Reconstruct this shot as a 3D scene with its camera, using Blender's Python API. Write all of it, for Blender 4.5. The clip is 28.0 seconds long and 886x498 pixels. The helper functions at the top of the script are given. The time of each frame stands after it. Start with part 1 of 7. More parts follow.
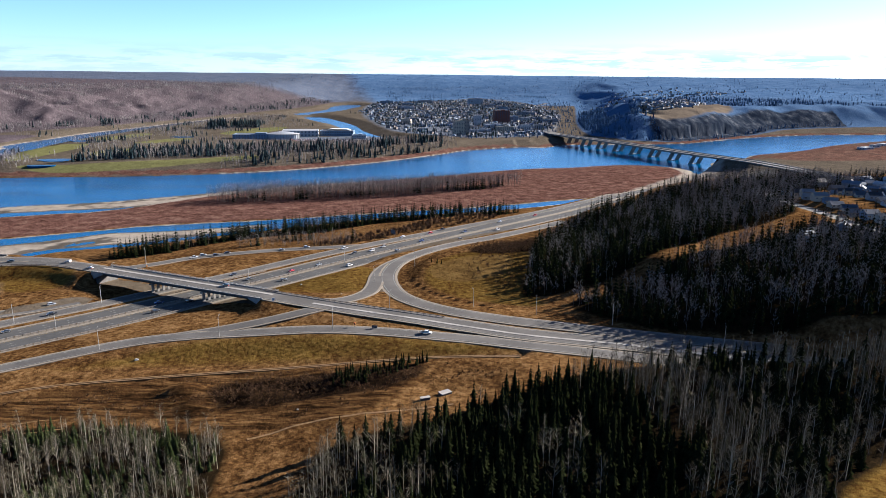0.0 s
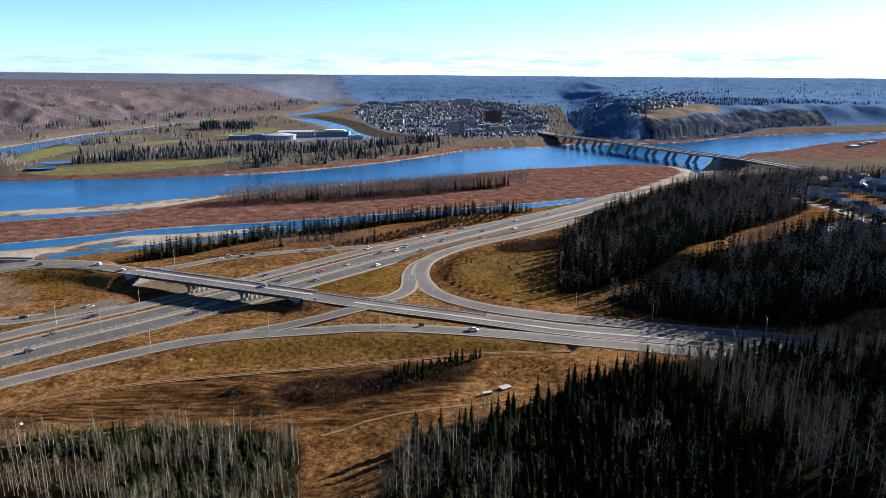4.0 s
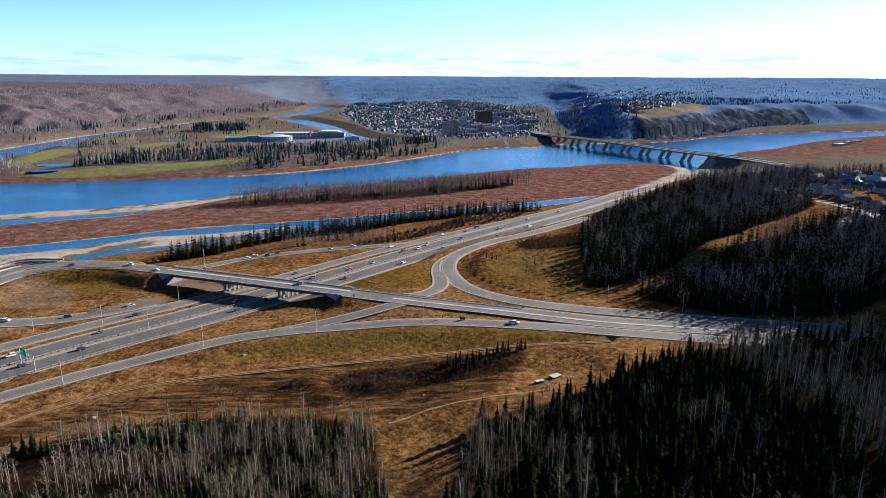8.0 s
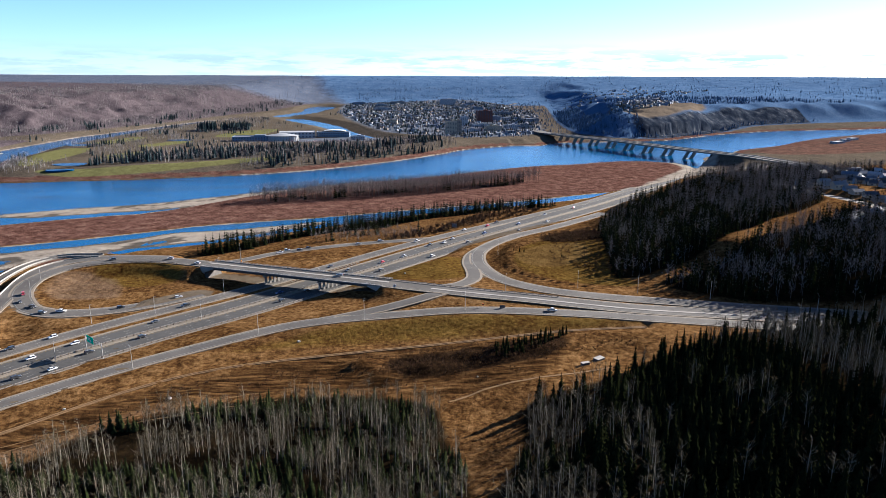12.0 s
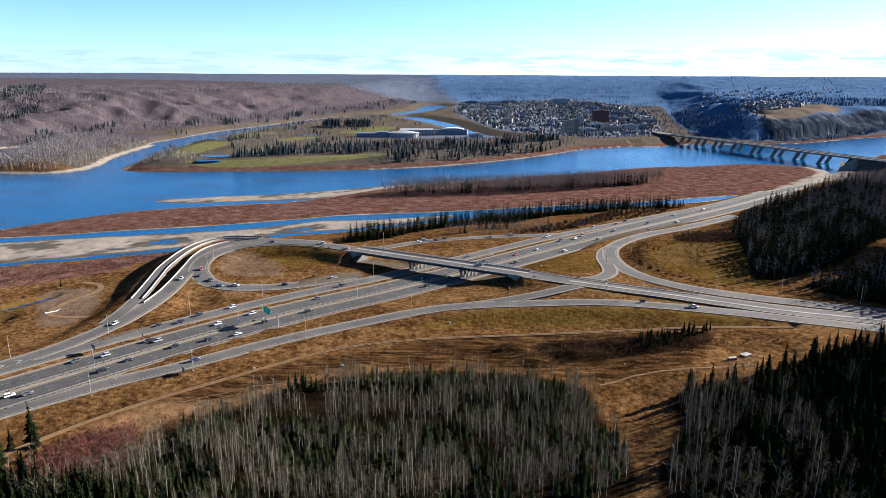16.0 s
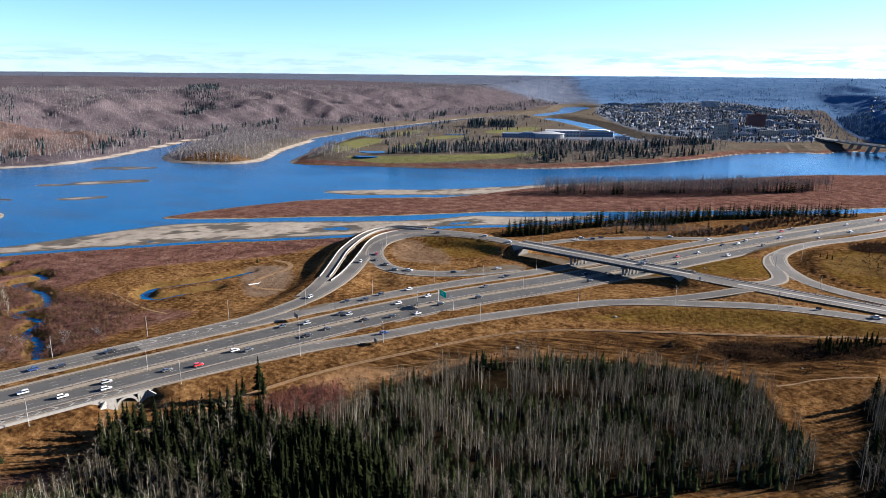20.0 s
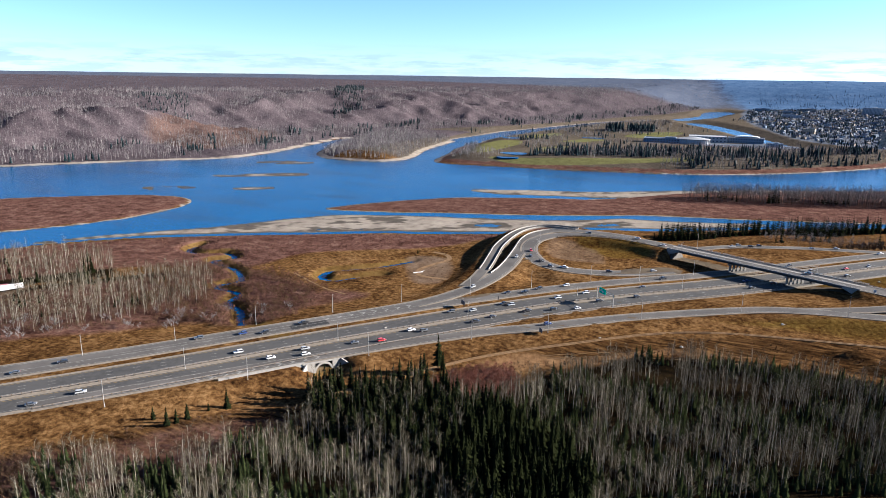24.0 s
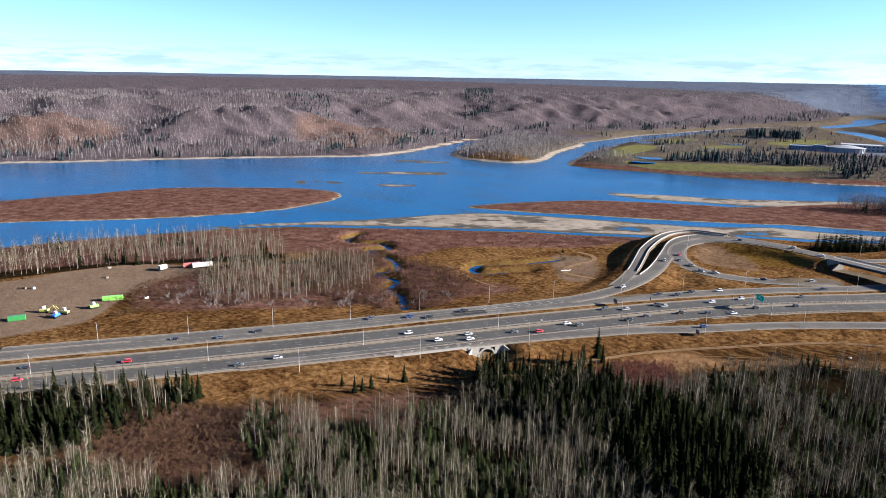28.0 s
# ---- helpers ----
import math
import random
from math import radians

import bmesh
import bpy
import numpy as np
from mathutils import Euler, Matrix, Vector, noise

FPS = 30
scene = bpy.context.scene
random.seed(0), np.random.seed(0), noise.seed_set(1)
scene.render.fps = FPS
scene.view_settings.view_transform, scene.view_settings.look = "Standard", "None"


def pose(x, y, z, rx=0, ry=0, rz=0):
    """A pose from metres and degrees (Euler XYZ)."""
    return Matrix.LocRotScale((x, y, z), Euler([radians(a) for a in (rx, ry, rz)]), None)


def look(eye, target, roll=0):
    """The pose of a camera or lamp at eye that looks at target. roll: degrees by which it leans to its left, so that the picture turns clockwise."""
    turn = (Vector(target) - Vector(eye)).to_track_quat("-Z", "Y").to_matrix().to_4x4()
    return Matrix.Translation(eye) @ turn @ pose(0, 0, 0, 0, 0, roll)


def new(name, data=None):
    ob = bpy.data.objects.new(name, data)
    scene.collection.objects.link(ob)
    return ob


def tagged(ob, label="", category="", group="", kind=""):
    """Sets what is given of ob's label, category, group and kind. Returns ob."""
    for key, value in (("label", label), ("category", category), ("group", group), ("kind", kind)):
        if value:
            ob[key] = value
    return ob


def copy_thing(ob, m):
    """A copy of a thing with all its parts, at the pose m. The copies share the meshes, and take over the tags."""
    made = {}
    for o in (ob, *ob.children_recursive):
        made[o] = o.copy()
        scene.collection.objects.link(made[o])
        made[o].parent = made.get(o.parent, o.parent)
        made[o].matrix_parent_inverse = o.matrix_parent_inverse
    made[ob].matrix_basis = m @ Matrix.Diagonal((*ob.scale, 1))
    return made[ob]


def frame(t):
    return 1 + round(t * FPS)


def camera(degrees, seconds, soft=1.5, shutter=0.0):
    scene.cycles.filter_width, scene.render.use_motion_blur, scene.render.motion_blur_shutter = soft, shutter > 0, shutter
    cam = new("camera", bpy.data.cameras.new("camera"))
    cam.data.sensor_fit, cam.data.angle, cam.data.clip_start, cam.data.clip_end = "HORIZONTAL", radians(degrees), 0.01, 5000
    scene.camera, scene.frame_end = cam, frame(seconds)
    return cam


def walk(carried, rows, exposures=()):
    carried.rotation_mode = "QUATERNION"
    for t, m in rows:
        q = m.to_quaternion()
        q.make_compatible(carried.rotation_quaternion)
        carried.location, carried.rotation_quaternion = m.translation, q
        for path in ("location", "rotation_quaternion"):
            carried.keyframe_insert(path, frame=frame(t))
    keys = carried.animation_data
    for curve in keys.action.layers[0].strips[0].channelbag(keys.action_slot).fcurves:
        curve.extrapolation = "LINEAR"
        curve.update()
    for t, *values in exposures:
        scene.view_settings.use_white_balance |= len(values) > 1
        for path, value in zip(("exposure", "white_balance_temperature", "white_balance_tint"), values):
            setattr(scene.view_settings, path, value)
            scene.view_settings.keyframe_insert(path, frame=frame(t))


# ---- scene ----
cam = camera(65.80, 28.0, soft=0.8)
PATH = [
    (0, (0.00, 0.00, 145.43), (0.000, 96.884, 120.665), 0.56),
    (1, (-8.46, -0.98, 145.36), (-7.861, 95.920, 120.652), 0.53),
    (2, (-17.08, -2.27, 145.43), (-15.777, 94.625, 120.724), 0.50),
    (3, (-25.74, -3.89, 145.61), (-23.713, 92.988, 120.901), 0.45),
    (6, (-50.90, -11.23, 146.20), (-46.909, 85.601, 121.560), 0.35),
    (7, (-59.16, -14.26, 146.30), (-54.465, 82.548, 121.684), 0.29),
    (8, (-67.07, -17.58, 146.42), (-61.701, 79.205, 121.835), 0.26),
    (9, (-74.88, -21.15, 146.45), (-68.883, 75.595, 121.852), 0.26),
    (10, (-82.33, -25.15, 146.27), (-75.731, 71.551, 121.681), 0.27),
    (11, (-89.41, -29.70, 146.07), (-82.277, 66.968, 121.477), 0.18),
    (14, (-110.15, -44.71, 146.11), (-108.859, 52.190, 121.425), 0.23),
    (15, (-116.73, -50.50, 146.13), (-120.097, 46.340, 121.396), 0.28),
    (16, (-122.76, -56.81, 146.25), (-130.887, 39.732, 121.472), 0.30),
    (17, (-128.51, -63.16, 146.16), (-141.278, 32.877, 121.399), 0.30),
    (18, (-134.03, -69.59, 146.26), (-151.378, 25.726, 121.480), 0.36),
    (19, (-139.38, -76.74, 146.23), (-161.290, 17.634, 121.457), 0.41),
    (20, (-144.33, -83.95, 146.37), (-170.725, 9.272, 121.597), 0.46),
    (21, (-148.85, -91.17, 146.54), (-179.584, 0.696, 121.730), 0.51),
    (24, (-161.55, -113.45, 146.28), (-204.402, -26.509, 121.683), 0.74),
    (25, (-165.22, -121.16, 146.27), (-211.827, -36.163, 121.701), 0.82),
    (26, (-168.53, -128.81, 146.40), (-218.755, -45.895, 121.856), 0.89),
    (27, (-171.67, -136.56, 146.27), (-225.400, -55.855, 121.763), 0.93),
    (28, (-174.33, -144.33, 145.93), (-231.363, -65.907, 121.503), 0.96),
]
walk(cam, [(t, look(eye, target, roll)) for t, eye, target, roll in PATH], [(0, 3.0, 5100, 10), (28, 3.0, 5100, 10)])

# ---- light: low late-autumn sun ahead of the camera and to its right, clear sky ----
SUN_AZ, SUN_EL = 59.0, 18.5      # degrees: azimuth clockwise from +y, elevation
world = bpy.data.worlds.new("sky")
scene.world = world
world.use_nodes = True
_w = world.node_tree
_bg = _w.nodes["Background"]
_sky = _w.nodes.new("ShaderNodeTexSky")
_sky.sky_type = "NISHITA"
_sky.sun_disc = False
_sky.sun_elevation = radians(SUN_EL)
_sky.sun_rotation = radians(SUN_AZ)
_sky.altitude = 1500.0
_sky.air_density, _sky.dust_density, _sky.ozone_density = 0.85, 0.5, 2.5
_tc = _w.nodes.new("ShaderNodeTexCoord")
_mp = _w.nodes.new("ShaderNodeMapping")
_mp.inputs["Scale"].default_value = (9.0, 9.0, 75.0)
_w.links.new(_tc.outputs["Generated"], _mp.inputs["Vector"])
_cn = _w.nodes.new("ShaderNodeTexNoise")
_cn.inputs["Scale"].default_value, _cn.inputs["Detail"].default_value, _cn.inputs["Roughness"].default_value = 1.6, 7, 0.6
_w.links.new(_mp.outputs[0], _cn.inputs["Vector"])
_cr = _w.nodes.new("ShaderNodeValToRGB")
_cr.color_ramp.elements[0].position, _cr.color_ramp.elements[1].position = 0.45, 0.58
_w.links.new(_cn.outputs["Fac"], _cr.inputs[0])
_sx = _w.nodes.new("ShaderNodeSeparateXYZ")
_w.links.new(_tc.outputs["Generated"], _sx.inputs[0])
_band = _w.nodes.new("ShaderNodeValToRGB")
_be = _band.color_ramp.elements
_be[0].position, _be[0].color = 0.0, (0.5, 0.5, 0.5, 1)
_be[1].position, _be[1].color = 0.044, (0, 0, 0, 1)
_bm = _be.new(0.02)
_bm.color = (0.9, 0.9, 0.9, 1)
_w.links.new(_sx.outputs["Z"], _band.inputs[0])
_mul = _w.nodes.new("ShaderNodeMath")
_mul.operation = "MULTIPLY"
_w.links.new(_cr.outputs[0], _mul.inputs[0])
_w.links.new(_band.outputs[0], _mul.inputs[1])
_cm = _w.nodes.new("ShaderNodeMixRGB")
_cm.inputs[2].default_value = (3.4, 4.2, 5.4, 1)
_w.links.new(_mul.outputs[0], _cm.inputs[0])
_w.links.new(_sky.outputs[0], _cm.inputs[1])
_w.links.new(_cm.outputs[0], _bg.inputs[0])
_bg.inputs[1].default_value = 0.025
sun = new("sun", bpy.data.lights.new("sun", "SUN"))
sun.data.energy, sun.data.angle, sun.data.color = 5.0, radians(0.53), (1.0, 0.79, 0.56)
_sd = Vector((math.sin(radians(SUN_AZ)) * math.cos(radians(SUN_EL)), math.cos(radians(SUN_AZ)) * math.cos(radians(SUN_EL)), math.sin(radians(SUN_EL))))
sun.matrix_world = look(_sd * 500, (0, 0, 0))

# ---- materials ----
def mat(name, c1, c2, scale=1.0, rough=0.9, bump=0.0, bump_scale=None, metal=0.0, per_object=0.0, spec=0.06, scale2=None, c3=None):
    """Two-scale noise between two or three colours, in world metres."""
    m = bpy.data.materials.new(name)
    m.use_nodes = True
    nt = m.node_tree
    b = nt.nodes["Principled BSDF"]
    geo = nt.nodes.new("ShaderNodeNewGeometry")
    n1 = nt.nodes.new("ShaderNodeTexNoise")
    n1.inputs["Scale"].default_value, n1.inputs["Detail"].default_value = scale, 6
    nt.links.new(geo.outputs["Position"], n1.inputs["Vector"])
    ramp = nt.nodes.new("ShaderNodeValToRGB")
    ramp.color_ramp.elements[0].position, ramp.color_ramp.elements[1].position = 0.32, 0.68
    ramp.color_ramp.elements[0].color, ramp.color_ramp.elements[1].color = (*c1, 1), (*c2, 1)
    nt.links.new(n1.outputs["Fac"], ramp.inputs[0])
    out = ramp.outputs[0]
    if c3:
        n2 = nt.nodes.new("ShaderNodeTexNoise")
        n2.inputs["Scale"].default_value, n2.inputs["Detail"].default_value = scale2 or scale * 0.12, 4
        nt.links.new(geo.outputs["Position"], n2.inputs["Vector"])
        r2 = nt.nodes.new("ShaderNodeValToRGB")
        r2.color_ramp.elements[0].position, r2.color_ramp.elements[1].position = 0.45, 0.65
        nt.links.new(n2.outputs["Fac"], r2.inputs[0])
        mx = nt.nodes.new("ShaderNodeMixRGB")
        mx.inputs[2].default_value = (*c3, 1)
        nt.links.new(r2.outputs[0], mx.inputs[0])
        nt.links.new(out, mx.inputs[1])
        out = mx.outputs[0]
    if per_object:
        info = nt.nodes.new("ShaderNodeObjectInfo")
        hsv = nt.nodes.new("ShaderNodeHueSaturation")
        mr = nt.nodes.new("ShaderNodeMapRange")
        mr.inputs[3].default_value, mr.inputs[4].default_value = 1 - per_object, 1 + per_object
        nt.links.new(info.outputs["Random"], mr.inputs[0])
        nt.links.new(mr.outputs[0], hsv.inputs["Value"])
        nt.links.new(out, hsv.inputs["Color"])
        out = hsv.outputs[0]
    nt.links.new(out, b.inputs["Base Color"])
    b.inputs["Roughness"].default_value = rough
    b.inputs["Metallic"].default_value = metal
    b.inputs["Specular IOR Level"].default_value = spec
    if bump:
        n3 = nt.nodes.new("ShaderNodeTexNoise")
        n3.inputs["Scale"].default_value, n3.inputs["Detail"].default_value = bump_scale or scale * 2, 5
        nt.links.new(geo.outputs["Position"], n3.inputs["Vector"])
        bp = nt.nodes.new("ShaderNodeBump")
        bp.inputs["Strength"].default_value, bp.inputs["Distance"].default_value = 1.0, bump
        nt.links.new(n3.outputs["Fac"], bp.inputs["Height"])
        nt.links.new(bp.outputs[0], b.inputs["Normal"])
    return m


def island_mat(name, stops, rough=1.0, spec=0.0):
    """Colour that varies from one loose piece of a mesh to the next."""
    m = bpy.data.materials.new(name)
    m.use_nodes = True
    nt = m.node_tree
    b = nt.nodes["Principled BSDF"]
    geo = nt.nodes.new("ShaderNodeNewGeometry")
    info = nt.nodes.new("ShaderNodeObjectInfo")
    add = nt.nodes.new("ShaderNodeMath")
    add.operation = "ADD"
    fr = nt.nodes.new("ShaderNodeMath")
    fr.operation = "FRACT"
    nt.links.new(geo.outputs["Random Per Island"], add.inputs[0])
    nt.links.new(info.outputs["Random"], add.inputs[1])
    nt.links.new(add.outputs[0], fr.inputs[0])
    ramp = nt.nodes.new("ShaderNodeValToRGB")
    els = ramp.color_ramp.elements
    while len(els) < len(stops):
        els.new(0.5)
    for i, c in enumerate(stops):
        els[i].position, els[i].color = i / (len(stops) - 1), (*c, 1)
    nt.links.new(fr.outputs[0], ramp.inputs[0])
    nt.links.new(ramp.outputs[0], b.inputs["Base Color"])
    b.inputs["Roughness"].default_value = rough
    b.inputs["Specular IOR Level"].default_value = spec
    return m


ASPHALT = mat("asphalt", (0.042, 0.03976, 0.03696), (0.0532, 0.0504, 0.04704), 0.6, 0.85, 0.01, 6, c3=(0.0644, 0.06048, 0.056), scale2=0.05)
ASPHALT_MAIN = mat("highway_asphalt", (0.0300, 0.0298, 0.0292), (0.0410, 0.0406, 0.0395), 0.5, 0.85, 0.01, 6, c3=(0.042, 0.04144, 0.04032), scale2=0.04)
ASPHALT_DARK = mat("asphalt_patch", (0.01848, 0.01848, 0.01848), (0.02408, 0.02408, 0.02352), 0.8, 0.85)
SHOULDER = mat("gravel_shoulder", (0.0893, 0.0771, 0.0617), (0.1299, 0.1137, 0.0909), 0.8, 0.95, 0.02, 5)
PAINT = mat("road_paint", (0.112, 0.112, 0.1064), (0.168, 0.1652, 0.1568), 1.5, 0.7)
PAINT_Y = mat("road_paint_yellow", (0.112, 0.0784, 0.028), (0.1512, 0.1064, 0.0392), 1.5, 0.7)
CONCRETE = mat("concrete", (0.147, 0.1395, 0.1283), (0.1837, 0.1762, 0.165), 0.7, 0.85, 0.01, 6, c3=(0.1253, 0.1177, 0.1102))
CONCRETE_DARK = mat("weathered_concrete", (0.04648, 0.04368, 0.04256), (0.06608, 0.06328, 0.06048), 0.5, 0.9)
GALV = mat("galvanised_steel", (0.2, 0.2, 0.2), (0.27, 0.27, 0.265), 3, 0.55, metal=0.5)
RAIL = mat("weathered_rail_steel", (0.0935, 0.0825, 0.0726), (0.1430, 0.1298, 0.1155), 2, 0.7, metal=0.2)
WOODPOST = mat("weathered_timber", (0.0616, 0.0476, 0.0336), (0.0896, 0.0728, 0.056), 4, 0.9)
STEEL_DARK = mat("dark_girder_steel", (0.028, 0.0308, 0.0336), (0.0448, 0.0476, 0.0504), 1, 0.6)
SIGN_GREEN = mat("sign_green", (0, 0.3, 0.18), (0, 0.34, 0.21), 2, 0.5)
SIGN_WHITE = mat("sign_white", (0.4875, 0.4875, 0.4745), (0.52, 0.52, 0.507), 2, 0.5)
SIGN_BACK = mat("sign_back", (0.056, 0.056, 0.0616), (0.0896, 0.0896, 0.0952), 2, 0.5, metal=0.3)
# Far twigs and needles: slight haze mixed in, paler and bluer than near trees.
FAR_TWIG = island_mat("hazy_bare_far_twigs", [(0.050, 0.044, 0.048), (0.077, 0.069, 0.074), (0.100, 0.091, 0.094), (0.062, 0.053, 0.058)])
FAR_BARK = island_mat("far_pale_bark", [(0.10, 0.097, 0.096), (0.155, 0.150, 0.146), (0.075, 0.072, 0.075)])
FAR_NEEDLES = island_mat("hazy_far_spruce_needles", [(0.0060, 0.0105, 0.0120), (0.0100, 0.0155, 0.0175), (0.0150, 0.0215, 0.0250)])
# Distant woods: blue haze is put into these twig and needle colours.
HAZE_TWIG = island_mat("haze_tinted_wood", [(0.0290, 0.0590, 0.1170), (0.0460, 0.0840, 0.1520), (0.0640, 0.1040, 0.1780)])
GREY_HAZE_TWIG = island_mat("haze_tinted_plateau_wood", [(0.0310, 0.0370, 0.0550), (0.0440, 0.0500, 0.0690), (0.0620, 0.0670, 0.0840)])
HAZE_NEEDLES = island_mat("haze_tinted_needles", [(0.0150, 0.0300, 0.0580), (0.0240, 0.0430, 0.0780), (0.0340, 0.0560, 0.0960)])
TWIG_MID = island_mat("brown_grey_twigs", [(0.062, 0.056, 0.057), (0.100, 0.092, 0.092), (0.140, 0.130, 0.127)])
BARK_GREY = island_mat("grey_bark", [(0.05, 0.043, 0.038), (0.085, 0.075, 0.066), (0.035, 0.03, 0.027)])
BARK_PALE = island_mat("aspen_bark", [(0.1000, 0.0910, 0.0730), (0.1500, 0.1380, 0.1130), (0.2100, 0.1960, 0.1650), (0.1150, 0.1020, 0.0820)])
TWIG = island_mat("aspen_twigs", [(0.0270, 0.0225, 0.0140), (0.0450, 0.0385, 0.0250), (0.0670, 0.0580, 0.0395), (0.0340, 0.0275, 0.0175)])
BARK_DARK = mat("spruce_bark", (0.0392, 0.0308, 0.0252), (0.0616, 0.0504, 0.0392), 2)
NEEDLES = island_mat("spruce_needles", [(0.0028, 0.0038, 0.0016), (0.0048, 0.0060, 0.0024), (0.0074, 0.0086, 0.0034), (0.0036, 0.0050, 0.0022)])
YOUNG_NEEDLES = island_mat("young_spruce_needles", [(0.0090, 0.0125, 0.0048), (0.0165, 0.0200, 0.0078), (0.0120, 0.0150, 0.0060)])
WILLOW = island_mat("red_willow", [(0.035, 0.017, 0.0125), (0.055, 0.028, 0.02), (0.075, 0.042, 0.03), (0.045, 0.024, 0.018)])
RUSSET = island_mat("russet_dogwood", [(0.060, 0.024, 0.017), (0.090, 0.038, 0.026), (0.120, 0.055, 0.038), (0.048, 0.020, 0.015)])
SHRUB = island_mat("bare_shrub", [(0.0265, 0.0153, 0.0091), (0.0529, 0.0335, 0.0196), (0.0416, 0.0233, 0.0140), (0.0718, 0.0480, 0.0280)])
REED = island_mat("golden_reeds", [(0.0616, 0.0392, 0.0112), (0.0896, 0.0588, 0.0196), (0.0728, 0.042, 0.014)])
TUSSOCK = island_mat("dry_grass_tussock", [(0.028, 0.0168, 0.00616), (0.0476, 0.02912, 0.01064), (0.0672, 0.04368, 0.0168), (0.0196, 0.0112, 0.00504)])
PARAPET = mat("parapet_concrete", (0.125, 0.120, 0.112), (0.165, 0.158, 0.147), 0.7, 0.85, 0.01, 6)
DIRT = mat("dirt_track", (0.070, 0.043, 0.020), (0.105, 0.068, 0.034), 0.5, 0.95, 0.02, 4)

# ---- plan: curves and distances ----
def spline(pts, step=8.0, closed=False):
    """Catmull-Rom through the control points, at about that step."""
    p = np.array(pts, float)
    n = len(p)
    out = []
    for i in range(n if closed else n - 1):
        if closed:
            a, b, c, d = p[(i - 1) % n], p[i], p[(i + 1) % n], p[(i + 2) % n]
        else:
            b, c = p[i], p[i + 1]
            a = p[i - 1] if i else 2 * b - c
            d = p[i + 2] if i + 2 < n else 2 * c - b
        k = max(2, int(np.linalg.norm((c - b)[:2]) / step))
        t = np.linspace(0, 1, k, endpoint=False)[:, None]
        out.append(0.5 * (2 * b + (c - a) * t + (2 * a - 5 * b + 4 * c - d) * t ** 2 + (3 * b - a - 3 * c + d) * t ** 3))
    if not closed:
        out.append(p[-1:])
    return np.concatenate(out)


def seg_dist(X, Y, line, closed=False):
    """Distance of points to a polyline, and the share along it (in control indices)."""
    best, idx = np.full(X.shape, 1e9), np.zeros(X.shape)
    m = len(line)
    for i in range(m if closed else m - 1):
        a, b = line[i][:2], line[(i + 1) % m][:2]
        ab = b - a
        t = np.clip(((X - a[0]) * ab[0] + (Y - a[1]) * ab[1]) / max(ab @ ab, 1e-9), 0, 1)
        d = (X - a[0] - t * ab[0]) ** 2 + (Y - a[1] - t * ab[1]) ** 2
        k = d < best
        best[k] = d[k]
        idx[k] = i + t[k]
    return np.sqrt(best), idx


def inside(X, Y, poly):
    r = np.zeros(X.shape, bool)
    j = len(poly) - 1
    for i in range(len(poly)):
        xi, yi, xj, yj = poly[i][0], poly[i][1], poly[j][0], poly[j][1]
        if yi != yj:
            r ^= ((yi > Y) != (yj > Y)) & (X < (xj - xi) * (Y - yi) / (yj - yi) + xi)
        j = i
    return r


def sdf(X, Y, poly):
    """Signed distance to a closed outline, positive inside."""
    X, Y = np.asarray(X, float), np.asarray(Y, float)
    out = np.full(X.shape, -400.0)
    lo, hi = poly.min(0)[:2] - 400, poly.max(0)[:2] + 400
    k = (X > lo[0]) & (X < hi[0]) & (Y > lo[1]) & (Y < hi[1])
    if k.any():
        d, _ = seg_dist(X[k], Y[k], poly, True)
        out[k] = np.where(inside(X[k], Y[k], poly), d, -d)
    return out


def smooth(x, a, b):
    t = np.clip((x - a) / (b - a), 0, 1)
    return t * t * (3 - 2 * t)


def wave(X, Y, s, seed=0):
    """Cheap smooth noise, about -1 to 1."""
    r = np.random.RandomState(seed)
    v = 0
    for k in range(6):
        a, ph, f = r.rand() * 6.28, r.rand() * 6.28, (0.6 + r.rand() * 1.2) / s
        v = v + np.sin((X * math.cos(a) + Y * math.sin(a)) * f * 6.28 + ph + 1.3 * np.sin((X * math.sin(a) - Y * math.cos(a)) * f * 4.1 + ph * 2))
    return v / 4.0


def closed(pts, step=12.0):
    return spline(pts, step, True)


RIVER = closed([(-900, -900), (-850, -60), (-802, 87), (-779, 146), (-734, 230), (-690, 290), (-620, 345), (-545, 395), (-493, 430),
                (-454, 448), (-395, 482), (-350, 512), (-318, 545), (-260, 572), (-200, 612), (-120, 662), (-61, 698), (63, 745), (134, 782), (215, 838), (300, 930),
                (375, 1020), (440, 1130), (470, 1195), (550, 1261), (600, 1320), (729, 1406), (908, 1560), (1182, 1716), (1700, 1950), (1700, 2080), (1273, 1865),
                (978, 1806), (778, 1717), (648, 1621), (532, 1535), (400, 1500), (300, 1490), (246, 1463), (205, 1418), (142, 1416), (42, 1345),
                (-19, 1261), (-125, 1137), (-260, 1031), (-414, 977), (-569, 951), (-675, 939), (-712, 966), (-740, 1082), (-769, 1180),
                (-780, 1340), (-835, 1340)] + [(-821, 1209), (-802, 1102), (-762, 966), (-780, 905), (-849, 886), (-902, 896), (-960, 960), (-1010, 1090),
                (-1050, 1230), (-1085, 1215), (-1067, 1117), (-1029, 914), (-1037, 798), (-1115, 703), (-1246, 528), (-1326, 396), (-1385, 319),
                (-1500, 130), (-1650, -200), (-1800, -900)])
LEFT_ISLAND = closed([(-940, 60), (-909, 129), (-825, 227), (-768, 322), (-753, 401), (-771, 460), (-812, 477), (-873, 454), (-979, 357), (-1010, 262), (-1035, 177), (-1040, 80), (-1000, 20)])
